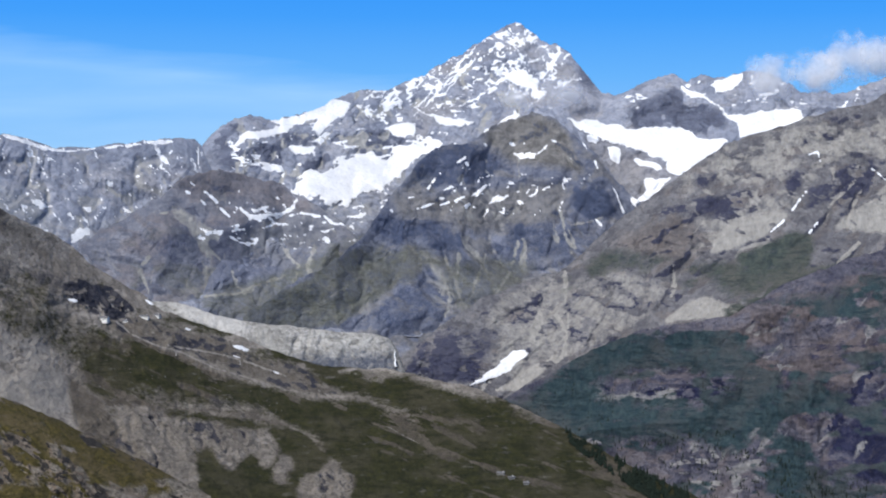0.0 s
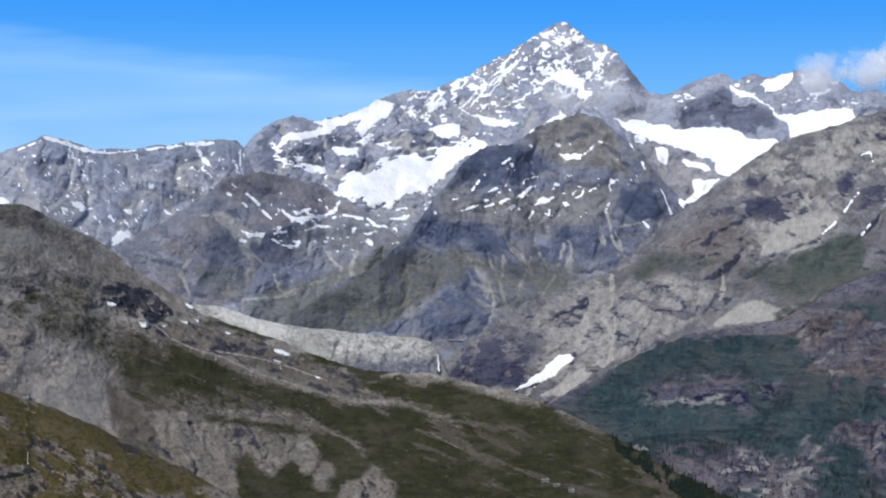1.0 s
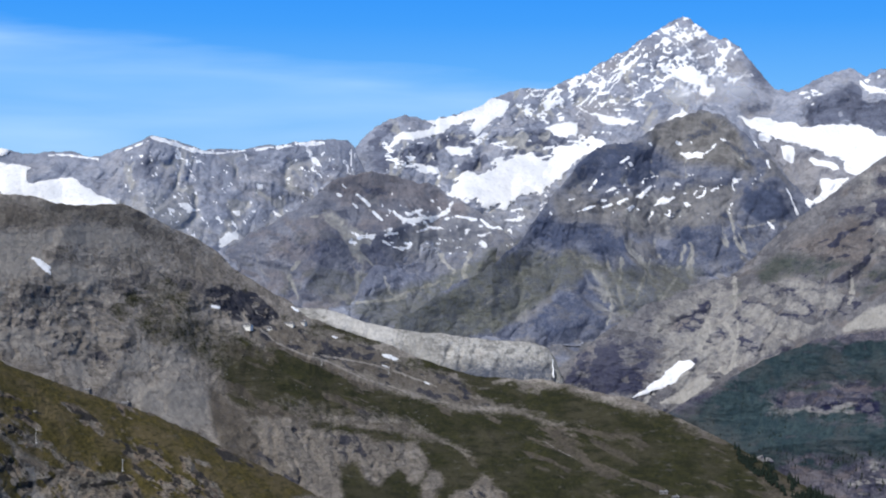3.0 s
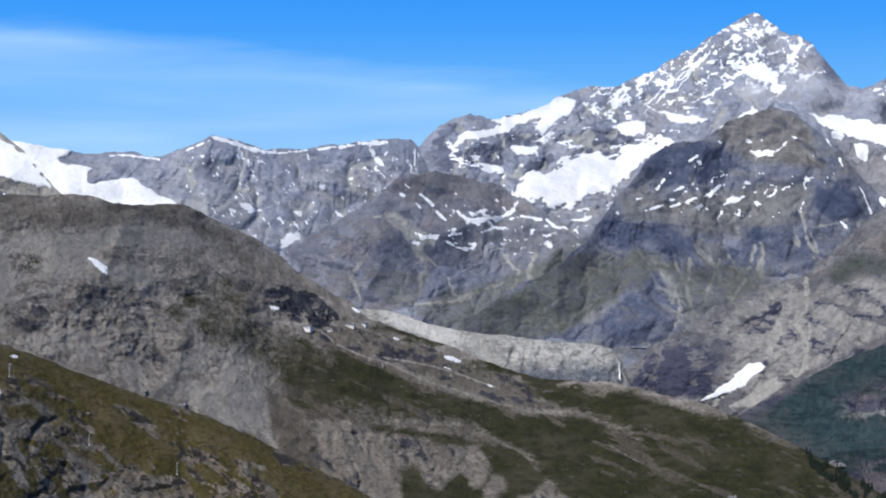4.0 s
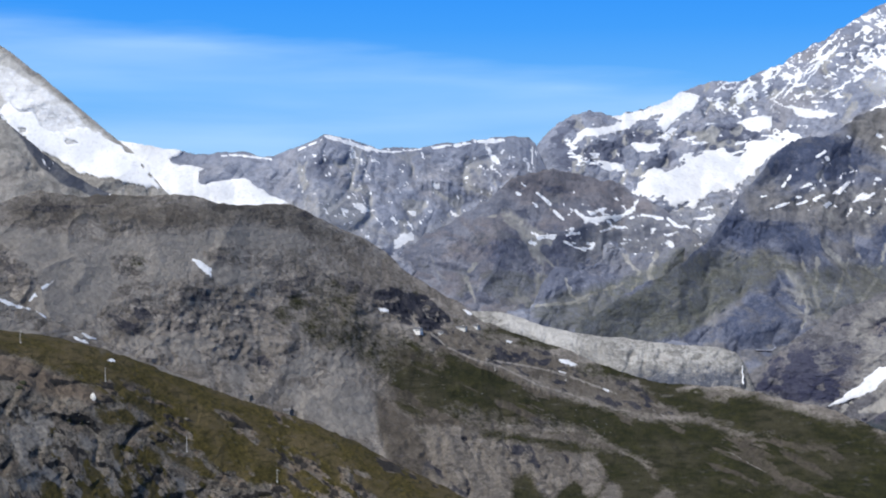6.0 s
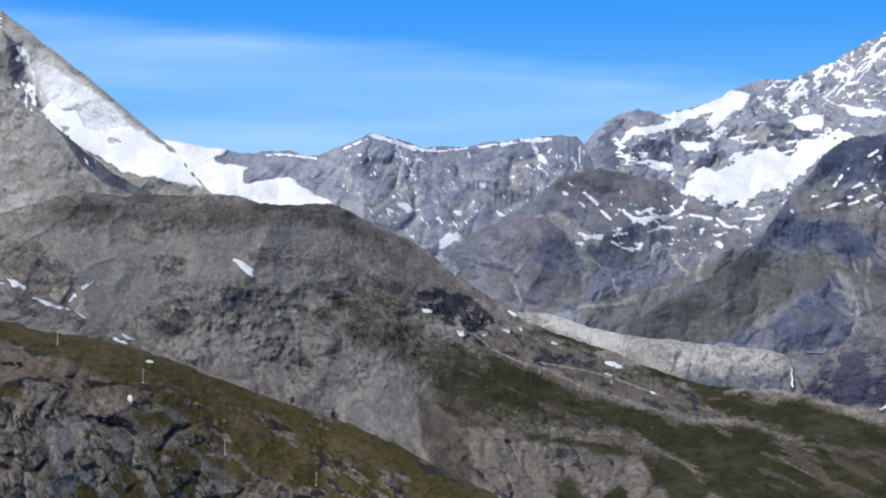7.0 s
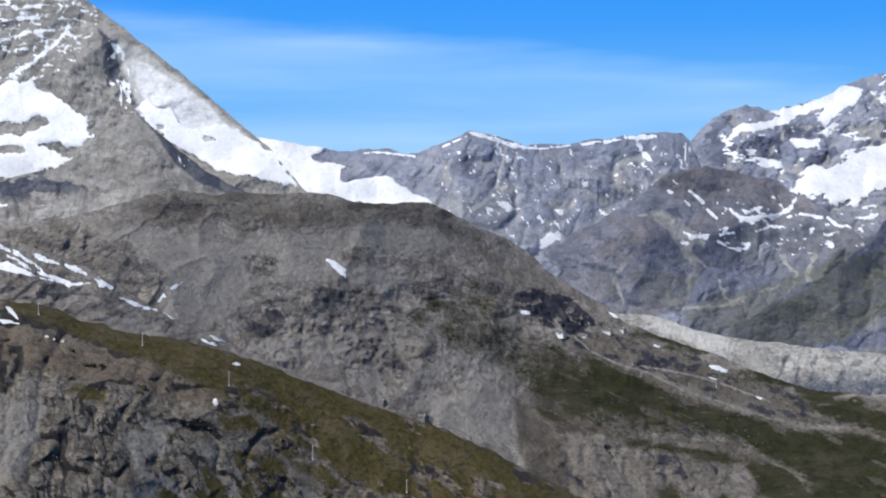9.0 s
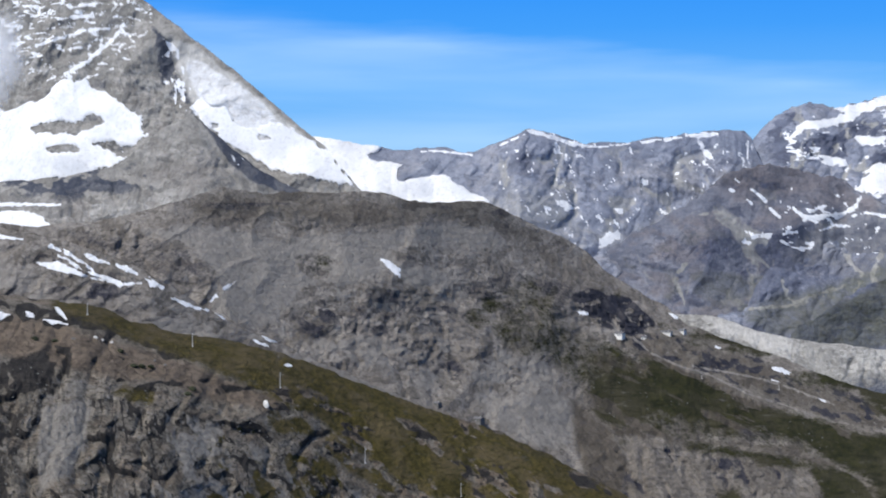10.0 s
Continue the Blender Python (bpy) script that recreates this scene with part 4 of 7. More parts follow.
west_spur.put("grass", [(-145.6, -41.0), (-132.9, -31.6), (-107.7, -33.1), (-82.5, -33.1), (-63.6, -26.9), (-44.8, -17.4), (-32.2, -45.7), (-82.5, -55.1), (-136.1, -52.0)], 0.75, 9, 8)
west_spur.put("grass", [(-144.4, -41.3), (-115.8, -28.5), (-84.0, -19.0), (-58.5, -6.3), (-39.4, 3.3), (-45.8, -12.6), (-71.3, -34.9), (-96.7, -47.6), (-122.2, -50.8)], 0.55, 6, 6)
for pts in ([(-118.3, -22.2), (-116.4, -30.1), (-112.0, -34.9), (-99.9, -30.1)], [(-138.1, -36.5), (-115.8, -34.9), (-99.9, -28.5), (-90.3, -25.4)], [(-165.1, -33.3), (-169.9, -22.2), (-166.0, -14.2)], [(-90.3, -9.5), (-80.8, -19.0), (-84.0, -28.5)], [(-160.3, 9.6), (-147.5, 11.2), (-141.2, 6.4)], [(-71.2, -6.3), (-76.0, -19.0), (-72.8, -28.5)]):
    west_spur.flow("scree", pts, 1.3, 0.9, 1.6)
west_spur.put("rust", [(-158.6, 23.9), (-141.1, 34.1), (-96.6, 32.5), (-88.7, 20.7), (-112.6, 15.3), (-141.2, 18.5)], 0.6, 7, 7)
west_spur.put("dark", [(-185.7, -3.1), (-153.9, 14.4), (-130.1, 6.4), (-120.5, -12.6), (-128.5, -34.9), (-154.0, -36.5), (-176.2, -22.2)], 0.42, 6, 6)
west_spur.weather(0.5, 0.5)
west_spur.build("west_spur", "dark rocky spur with pale debris below a glacier", "mountain", HAZY_WEST_ROCK)

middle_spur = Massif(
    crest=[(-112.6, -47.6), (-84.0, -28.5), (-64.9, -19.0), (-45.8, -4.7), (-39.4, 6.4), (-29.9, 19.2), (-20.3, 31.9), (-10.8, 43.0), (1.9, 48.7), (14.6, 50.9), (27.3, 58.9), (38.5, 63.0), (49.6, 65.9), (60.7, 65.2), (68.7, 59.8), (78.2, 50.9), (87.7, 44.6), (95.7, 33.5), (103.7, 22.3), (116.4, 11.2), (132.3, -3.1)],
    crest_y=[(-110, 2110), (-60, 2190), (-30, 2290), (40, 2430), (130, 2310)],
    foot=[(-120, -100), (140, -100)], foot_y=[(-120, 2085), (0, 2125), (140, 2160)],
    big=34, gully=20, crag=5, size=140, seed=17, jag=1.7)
# one plane after another: brown summit slabs, blue steps, an olive ramp, and beside it a hollow whose shade is put in
# as dark colour
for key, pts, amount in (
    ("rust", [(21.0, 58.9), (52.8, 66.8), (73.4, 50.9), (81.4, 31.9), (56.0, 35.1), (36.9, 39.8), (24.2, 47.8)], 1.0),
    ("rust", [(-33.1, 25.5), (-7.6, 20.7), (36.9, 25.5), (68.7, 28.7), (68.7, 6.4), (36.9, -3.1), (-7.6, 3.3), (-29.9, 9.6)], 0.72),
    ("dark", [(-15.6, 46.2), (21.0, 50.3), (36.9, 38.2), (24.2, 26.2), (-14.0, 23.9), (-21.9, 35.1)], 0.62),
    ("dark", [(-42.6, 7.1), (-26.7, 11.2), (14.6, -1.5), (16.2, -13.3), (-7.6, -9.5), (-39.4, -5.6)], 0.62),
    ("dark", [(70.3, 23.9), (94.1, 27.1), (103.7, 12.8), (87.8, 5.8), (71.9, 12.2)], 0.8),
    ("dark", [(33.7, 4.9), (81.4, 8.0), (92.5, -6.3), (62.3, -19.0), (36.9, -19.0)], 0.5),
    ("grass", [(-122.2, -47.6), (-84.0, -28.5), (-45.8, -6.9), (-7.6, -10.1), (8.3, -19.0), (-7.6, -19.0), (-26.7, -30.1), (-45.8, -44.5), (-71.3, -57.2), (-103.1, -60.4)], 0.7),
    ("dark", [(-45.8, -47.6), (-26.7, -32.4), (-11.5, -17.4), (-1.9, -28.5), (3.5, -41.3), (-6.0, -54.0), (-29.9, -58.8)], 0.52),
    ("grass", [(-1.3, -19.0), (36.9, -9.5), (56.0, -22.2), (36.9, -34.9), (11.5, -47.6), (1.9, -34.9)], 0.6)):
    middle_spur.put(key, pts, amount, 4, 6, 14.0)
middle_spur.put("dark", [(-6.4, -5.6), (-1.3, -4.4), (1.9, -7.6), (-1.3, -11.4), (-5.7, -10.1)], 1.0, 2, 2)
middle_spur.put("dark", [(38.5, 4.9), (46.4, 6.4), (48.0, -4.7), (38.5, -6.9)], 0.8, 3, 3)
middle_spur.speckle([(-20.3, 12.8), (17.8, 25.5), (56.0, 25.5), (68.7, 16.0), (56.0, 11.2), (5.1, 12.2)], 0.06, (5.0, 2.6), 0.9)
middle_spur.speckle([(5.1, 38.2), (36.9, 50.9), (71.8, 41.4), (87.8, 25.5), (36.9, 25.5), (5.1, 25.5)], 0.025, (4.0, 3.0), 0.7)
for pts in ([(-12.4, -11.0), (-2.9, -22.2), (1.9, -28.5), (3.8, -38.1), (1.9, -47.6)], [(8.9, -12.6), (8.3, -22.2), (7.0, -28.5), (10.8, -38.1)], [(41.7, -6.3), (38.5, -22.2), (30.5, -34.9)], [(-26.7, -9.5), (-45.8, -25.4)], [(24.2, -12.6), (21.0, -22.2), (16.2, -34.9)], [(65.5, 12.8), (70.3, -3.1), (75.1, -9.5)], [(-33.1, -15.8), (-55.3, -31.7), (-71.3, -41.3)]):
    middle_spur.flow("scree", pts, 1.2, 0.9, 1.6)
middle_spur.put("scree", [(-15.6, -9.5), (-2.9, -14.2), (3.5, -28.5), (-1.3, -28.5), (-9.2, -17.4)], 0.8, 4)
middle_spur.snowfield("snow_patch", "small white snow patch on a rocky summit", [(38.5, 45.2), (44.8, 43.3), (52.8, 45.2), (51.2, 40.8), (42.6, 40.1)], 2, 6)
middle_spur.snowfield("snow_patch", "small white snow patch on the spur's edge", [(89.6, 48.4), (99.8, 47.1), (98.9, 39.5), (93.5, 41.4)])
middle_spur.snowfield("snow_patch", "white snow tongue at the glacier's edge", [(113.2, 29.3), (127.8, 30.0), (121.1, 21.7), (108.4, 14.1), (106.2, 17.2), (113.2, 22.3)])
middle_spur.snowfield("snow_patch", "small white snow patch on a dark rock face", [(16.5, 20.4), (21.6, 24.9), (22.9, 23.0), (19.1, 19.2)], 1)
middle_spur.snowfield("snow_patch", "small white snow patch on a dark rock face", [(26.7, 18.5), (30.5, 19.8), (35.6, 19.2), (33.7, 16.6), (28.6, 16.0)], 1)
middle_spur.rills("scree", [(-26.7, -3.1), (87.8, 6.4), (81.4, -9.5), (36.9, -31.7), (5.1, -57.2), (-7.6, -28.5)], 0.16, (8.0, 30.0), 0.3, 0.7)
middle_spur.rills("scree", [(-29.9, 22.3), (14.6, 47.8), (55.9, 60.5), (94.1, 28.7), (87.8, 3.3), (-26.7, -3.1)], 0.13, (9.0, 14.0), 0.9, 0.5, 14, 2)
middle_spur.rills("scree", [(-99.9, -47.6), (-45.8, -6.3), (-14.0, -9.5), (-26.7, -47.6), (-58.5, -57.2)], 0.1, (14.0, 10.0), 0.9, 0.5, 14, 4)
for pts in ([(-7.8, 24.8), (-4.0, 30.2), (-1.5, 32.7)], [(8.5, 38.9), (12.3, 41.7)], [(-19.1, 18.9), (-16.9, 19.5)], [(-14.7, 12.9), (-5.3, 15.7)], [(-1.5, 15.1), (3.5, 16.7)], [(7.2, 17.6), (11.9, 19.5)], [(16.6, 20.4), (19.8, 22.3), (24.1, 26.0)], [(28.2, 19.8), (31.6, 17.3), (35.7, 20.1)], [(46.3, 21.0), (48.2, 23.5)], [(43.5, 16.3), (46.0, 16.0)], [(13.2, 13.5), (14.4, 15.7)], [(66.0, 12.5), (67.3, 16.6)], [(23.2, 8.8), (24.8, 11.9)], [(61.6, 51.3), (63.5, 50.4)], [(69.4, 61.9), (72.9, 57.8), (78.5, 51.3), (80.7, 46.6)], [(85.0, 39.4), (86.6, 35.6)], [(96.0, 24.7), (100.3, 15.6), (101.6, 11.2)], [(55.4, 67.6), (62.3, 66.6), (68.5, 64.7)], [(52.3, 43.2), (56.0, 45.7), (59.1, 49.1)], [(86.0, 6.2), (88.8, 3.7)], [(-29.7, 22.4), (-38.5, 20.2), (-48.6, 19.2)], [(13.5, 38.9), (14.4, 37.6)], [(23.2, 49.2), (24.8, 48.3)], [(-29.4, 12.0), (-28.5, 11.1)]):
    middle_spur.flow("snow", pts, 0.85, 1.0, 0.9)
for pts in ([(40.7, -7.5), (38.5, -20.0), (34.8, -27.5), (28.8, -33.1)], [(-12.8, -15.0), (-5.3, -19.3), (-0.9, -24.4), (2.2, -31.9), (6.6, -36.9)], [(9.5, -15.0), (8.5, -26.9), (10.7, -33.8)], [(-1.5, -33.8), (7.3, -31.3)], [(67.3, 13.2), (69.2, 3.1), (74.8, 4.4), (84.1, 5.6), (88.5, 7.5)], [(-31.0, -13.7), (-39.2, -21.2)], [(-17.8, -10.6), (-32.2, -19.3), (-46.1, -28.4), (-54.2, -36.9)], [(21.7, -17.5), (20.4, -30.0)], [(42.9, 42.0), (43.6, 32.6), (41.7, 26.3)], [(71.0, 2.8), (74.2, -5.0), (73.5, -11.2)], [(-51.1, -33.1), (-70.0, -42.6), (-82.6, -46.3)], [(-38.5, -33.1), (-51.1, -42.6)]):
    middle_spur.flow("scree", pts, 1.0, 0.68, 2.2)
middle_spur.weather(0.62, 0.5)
middle_spur.build("middle_spur", "dark blue-grey rocky spur with green lower slopes", "mountain", HAZY_SPUR_ROCK)

# ---- the right flank ----
flank = Massif(
    crest=[(-45.8, -79.5), (-26.7, -73.1), (-14.0, -63.6), (1.9, -50.8), (21.0, -38.1), (43.3, -28.5), (65.5, -22.2), (84.6, -6.3), (100.5, 8.0), (116.4, 19.2), (132.3, 30.3), (145.0, 39.8), (157.7, 48.4), (173.5, 54.1), (192.6, 59.8), (205.3, 65.2), (221.2, 68.4), (237.1, 71.6), (249.1, 77.9), (275.2, 85.9), (306.9, 92.2)],
    crest_y=[(-50, 2085), (0, 2120), (60, 2220), (150, 2190), (310, 2050)],
    foot=[(-50, -120), (310, -120)], foot_y=[(-50, 2040), (0, 2030), (100, 1960), (310, 1790)],
    big=28, gully=15, crag=5, size=140, seed=21, lean=-0.4, ledge=0.8)
flank.mottle("grass", [(56.0, -28.5), (87.8, -9.5), (116.4, -9.5), (164.1, -11.0), (249.3, 0.1), (266.0, -47.6), (164.2, -60.4), (129.1, -22.2), (68.7, -28.5)], 0.6, (24, 14), -0.4, 0.9)
flank.put("grass", [(132.3, -12.6), (180.0, -12.6), (202.3, -6.3), (195.9, -25.4), (176.9, -38.1), (161.0, -34.9), (148.2, -25.4)], 0.75, 8)
flank.mottle("dark", [(-29.9, -79.5), (-14.0, -65.1), (5.1, -52.4), (24.2, -47.6), (27.4, -73.1), (17.8, -85.8)], 0.6, (12, 9), 0, 0.75, 6)
flank.put("scree", [(21.0, -47.6), (43.3, -31.7), (68.7, -23.8), (100.5, -20.6), (132.3, -28.5), (116.5, -50.8), (94.2, -60.4), (68.7, -73.1), (36.9, -89.0), (24.2, -66.7)], 0.52, 8)
flank.put("scree", [(121.2, -51.5), (135.5, -41.3), (148.2, -36.5), (164.2, -41.3), (170.5, -46.0), (148.3, -49.5)], 0.95, 3, 3)
for pts in ([(130.7, -9.5), (129.8, -28.5), (127.6, -33.3)], [(68.7, -22.2), (70.3, -50.8), (68.7, -60.4)], [(211.9, -38.1), (230.9, -22.2), (249.3, -9.5)], [(189.5, 3.3), (208.6, 19.2)]):
    flank.flow("scree", pts, 1.1, 0.95, 1.2)
flank.mottle("dark", [(-26.7, -76.3), (-1.3, -54.0), (21.0, -47.6), (27.4, -66.7), (24.2, -82.7), (-7.6, -81.1)], 0.5, (14, 10), 0, 0.8)
for pts in ([(38.5, -89.0), (52.8, -79.5), (68.7, -69.3)], [(48.1, -93.2), (59.2, -85.8), (75.1, -73.1)]):
    flank.flow("scree", pts, 1.4, 1.2, 0.8)
flank.put("scree", [(30.6, -89.0), (38.5, -82.7), (52.8, -73.1), (68.7, -66.7), (56.0, -79.5), (40.1, -90.6)], 0.9, 3, 2)
flank.snowfield("snow_tongue", "white avalanche snow tongue at the foot of a cliff", [(13.4, -86.5), (21.0, -82.0), (30.6, -76.3), (38.5, -67.4), (46.5, -66.1), (48.4, -69.3), (36.9, -79.5), (24.2, -83.9)], 1.5)
flank.rills("dark", [(24.2, -50.8), (68.7, -23.8), (132.3, -25.4), (116.5, -50.8), (52.8, -76.3)], 0.18, (9.0, 7.0), 0.3, 0.75, 10, 6)
# pale upper slopes with dark outcrops
flank.clear([(106.8, 3.3), (160.8, 50.9), (195.8, 62.7), (249.2, 68.4), (272.0, 70.0), (272.2, -9.5), (195.9, -19.0), (132.3, -12.6)], 8)
flank.put("scree", [(129.1, 23.9), (160.8, 49.3), (195.8, 61.1), (249.2, 66.8), (272.0, 68.4), (272.1, 35.1), (227.6, 39.8), (208.6, 27.1), (195.9, 9.6), (160.9, -9.5), (137.1, -11.7), (145.0, 3.3), (132.3, 16.0)], 0.58, 7, 7)
flank.put("rust", [(87.8, -12.6), (132.3, 19.2), (145.0, 3.3), (137.1, -11.7), (164.1, -12.6), (132.3, -19.0)], 0.6, 8, 7)
for pts in ([(141.2, 31.9), (152.0, 33.5), (154.5, 23.9), (143.4, 21.7)], [(116.4, 12.2), (148.2, 20.7), (176.8, 23.0), (185.7, 5.8), (170.4, 8.0), (148.2, 6.4), (125.9, 7.4)], [(191.1, 31.2), (202.2, 36.6), (207.0, 25.5), (195.9, 16.0)], [(198.4, 10.3), (208.6, 25.5), (227.6, 40.1), (240.3, 42.7), (249.2, 35.1), (242.0, 22.3), (224.5, 9.0), (214.9, 12.2)], [(164.0, 44.6), (170.4, 47.1), (172.0, 40.8), (165.6, 39.8)], [(195.8, 62.1), (218.0, 66.2), (249.1, 71.6), (249.2, 66.8), (208.5, 61.1)]):
    flank.outcrop(pts, 0.66, 4, 6)
flank.put("scree", [(145.0, -10.1), (160.9, 3.9), (186.3, 12.2), (195.9, 11.2), (176.8, -3.1), (154.6, -11.7)], 1.0, 3, 4)
flank.put("scree", [(218.2, -0.6), (249.3, 26.2), (278.5, 38.2), (278.6, 0.1), (249.3, -0.6)], 1.0, 3, 4)
flank.put("grass", [(160.9, -14.2), (195.9, 1.7), (208.6, -3.1), (205.5, -23.8), (180.0, -27.0)], 0.9, 4, 5)
flank.rills("scree", [(106.9, -3.1), (164.1, 22.3), (249.2, 47.8), (249.3, -3.1), (164.1, -19.0)], 0.14, (9.0, 14.0), -1.0, 0.6, 8, 9)
for pts in ([(208.0, 3.3), (206.1, -0.6), (210.5, 4.9)], [(196.5, 12.2), (203.8, 22.3)], [(184.8, 0.1), (192.1, 6.4)], [(205.3, 43.0), (210.7, 45.2), (211.7, 39.8)], [(241.3, 35.1), (249.2, 29.3)]):
    flank.flow("snow", pts, 0.75, 1.0, 0.8)
flank.rills("dark", [(14.6, -47.6), (68.7, -22.2), (132.3, -19.0), (126.0, -47.6), (68.7, -73.1)], 0.12, (7.0, 5.0), -0.3, 0.7, 6, 12)
flank.outcrop([(87.8, -28.5), (100.5, -28.5), (102.1, -33.3), (91.0, -33.3)], 0.7, 2)
flank.outcrop([(-20.4, -60.4), (5.1, -50.8), (27.4, -54.0), (30.5, -66.7), (14.6, -79.5), (-14.0, -76.3)], 0.5, 5)
flank.put("scree", [(46.5, -60.4), (52.8, -41.3), (56.6, -47.6), (54.4, -63.6)], 1.0, 2, 3)
for pts in ([(63.9, -47.6), (69.4, -57.2), (68.1, -68.3)], [(129.1, -18.4), (130.4, -31.7), (128.5, -36.5)], [(30.6, -89.0), (49.6, -79.5), (64.0, -69.9)], [(21.0, -89.0), (36.9, -76.3), (44.9, -73.1)], [(189.6, -47.6), (208.7, -28.5), (221.4, -19.0), (234.1, -6.3)], [(205.5, -47.6), (227.8, -25.4), (240.4, -12.6)]):
    flank.flow("scree", pts, 1.3, 1.2, 1.0)
ribs = ridged((flank.u - 0.9 * flank.v + 3 * flank.r2) / 17, (flank.v + 0.5 * flank.u) / 13, 4, 191, 0.6)
pale = flank.zone([(21.0, -60.4), (68.7, -25.4), (106.8, 3.3), (160.8, 50.9), (249.2, 68.4), (272.0, 70.0), (272.2, -3.1), (164.1, -12.6), (132.3, -34.9), (106.9, -60.4), (56.0, -79.5)], 6, 5)
flank.maps["scree"] *= 1 - 0.7 * pale * smooth(0.42, 0.62, ribs)
flank.fine += 3.0 * pale * (ribs - 0.4)
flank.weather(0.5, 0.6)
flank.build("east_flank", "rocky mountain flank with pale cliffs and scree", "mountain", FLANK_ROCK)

front_flank = Massif(
    crest=[(24.2, -98.6), (36.9, -93.2), (56.0, -82.0), (75.1, -70.9), (94.2, -62.3), (110.1, -55.9), (126.0, -52.7), (161.0, -47.6), (176.9, -38.1), (195.9, -27.6), (221.4, -18.0), (249.3, -9.5), (291.3, 1.7)],
    crest_y=[(20, 2060), (120, 1980), (300, 1850)],
    foot=[(0, -190), (300, -190)], foot_y=[(0, 1955), (120, 1880), (300, 1600)],
    big=28, gully=16, crag=6, size=110, seed=25, lean=-0.3, ledge=1.4)
front_flank.put("grass", [(30.6, -98.6), (56.0, -82.7), (84.6, -68.3), (116.5, -63.6), (164.2, -60.4), (173.8, -73.1), (116.5, -76.3), (75.1, -82.7), (126.1, -98.6), (173.8, -105.0), (170.7, -124.1), (132.4, -120.9), (100.6, -114.5), (68.8, -156.0), (36.9, -124.1)], 0.85, 10, 12)
front_flank.mottle("grass", [(68.7, -66.7), (249.4, -19.0), (266.3, -156.0), (68.8, -156.0)], 0.42, (26, 12), -0.2, 0.85)
front_flank.mottle("dark", [(75.1, -76.3), (132.4, -79.5), (180.1, -73.1), (246.9, -47.6), (259.7, -60.4), (259.9, -143.2), (212.1, -143.2), (189.7, -105.0), (132.4, -98.6), (81.5, -92.2)], 0.42, (16, 8), -0.2, 0.9)
front_flank.put("dark", [(212.1, -124.1), (227.9, -98.6), (247.0, -73.1), (259.7, -73.1), (259.9, -146.4), (221.6, -140.0)], 0.62, 10, 8)
front_flank.mottle("rust", [(132.4, -60.4), (249.4, -12.6), (259.7, -73.1), (221.5, -92.2), (189.7, -111.3), (148.3, -92.2)], 0.5, (20, 12), -0.3, 0.8)
front_flank.put("scree", [(154.8, -136.8), (164.3, -130.5), (175.4, -126.6), (178.6, -132.1), (167.5, -136.2)], 0.9, 4)
front_flank.put("scree", [(201.0, -148.0), (212.1, -141.6), (224.8, -140.0), (218.5, -146.4), (205.7, -150.2)], 0.7, 4)
front_flank.mottle("scree", [(81.5, -85.8), (129.2, -89.0), (132.4, -95.4), (81.5, -92.2)], 0.45, (8, 3), 0, 0.8, 4)
front_flank.mottle("scree", [(126.1, -124.1), (164.3, -117.7), (196.1, -124.1), (158.0, -149.6), (132.5, -140.0)], 0.2, (6, 3), 0, 0.9, 6)
front_flank.rills("dark", [(68.7, -73.1), (249.4, -19.0), (266.2, -149.6), (68.8, -149.6)], 0.16, (26.0, 6.0), -0.3, 0.85)
front_flank.rills("scree", [(116.5, -66.7), (249.4, -19.0), (266.2, -124.1), (164.3, -143.2), (100.6, -98.6)], 0.10, (12.0, 20.0), -0.9, 0.6, 14, 4)
# brown ribs and a navy patch on the green lower slope
front_flank.maps["dark"] *= 0.55
for pts in ([(135.5, -57.2), (176.9, -50.8), (173.8, -73.1), (148.3, -74.7), (135.6, -81.1)], [(189.7, -76.3), (211.9, -60.4), (237.3, -44.5), (224.7, -73.1), (210.4, -98.6), (223.2, -106.6), (202.5, -120.9), (189.7, -100.2)], [(196.2, -140.0), (221.6, -136.8), (218.5, -148.0), (199.4, -146.4)]):
    front_flank.put("rust", pts, 0.75, 6, 8, 14.0)
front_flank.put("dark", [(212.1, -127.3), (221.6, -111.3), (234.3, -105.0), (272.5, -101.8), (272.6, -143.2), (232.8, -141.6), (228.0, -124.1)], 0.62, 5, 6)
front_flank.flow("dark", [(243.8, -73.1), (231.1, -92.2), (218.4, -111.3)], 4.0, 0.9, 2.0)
front_flank.mottle("scree", [(75.1, -90.6), (84.7, -86.5), (130.8, -89.0), (130.8, -98.0), (100.6, -98.0)], 0.6, (8, 2.5), 0, 0.8, 3)
front_flank.mottle("dark", [(78.3, -82.7), (132.4, -85.8), (196.0, -79.5), (196.1, -92.2), (132.4, -98.6), (78.3, -92.2)], 0.3, (5, 3), 0.2, 0.9, 5)
front_flank.mottle("grass", [(43.3, -92.2), (132.4, -66.7), (196.0, -60.4), (196.1, -105.0), (132.5, -124.1), (68.8, -111.3)], 0.5, (24, 8), -0.3, 0.85, 8)
front_flank.weather(0.55, 0.4)
front_flank.build("lower_flank", "dark green and grey rocky lower mountain slope", "mountain", HAZY_LOWER_ROCK)

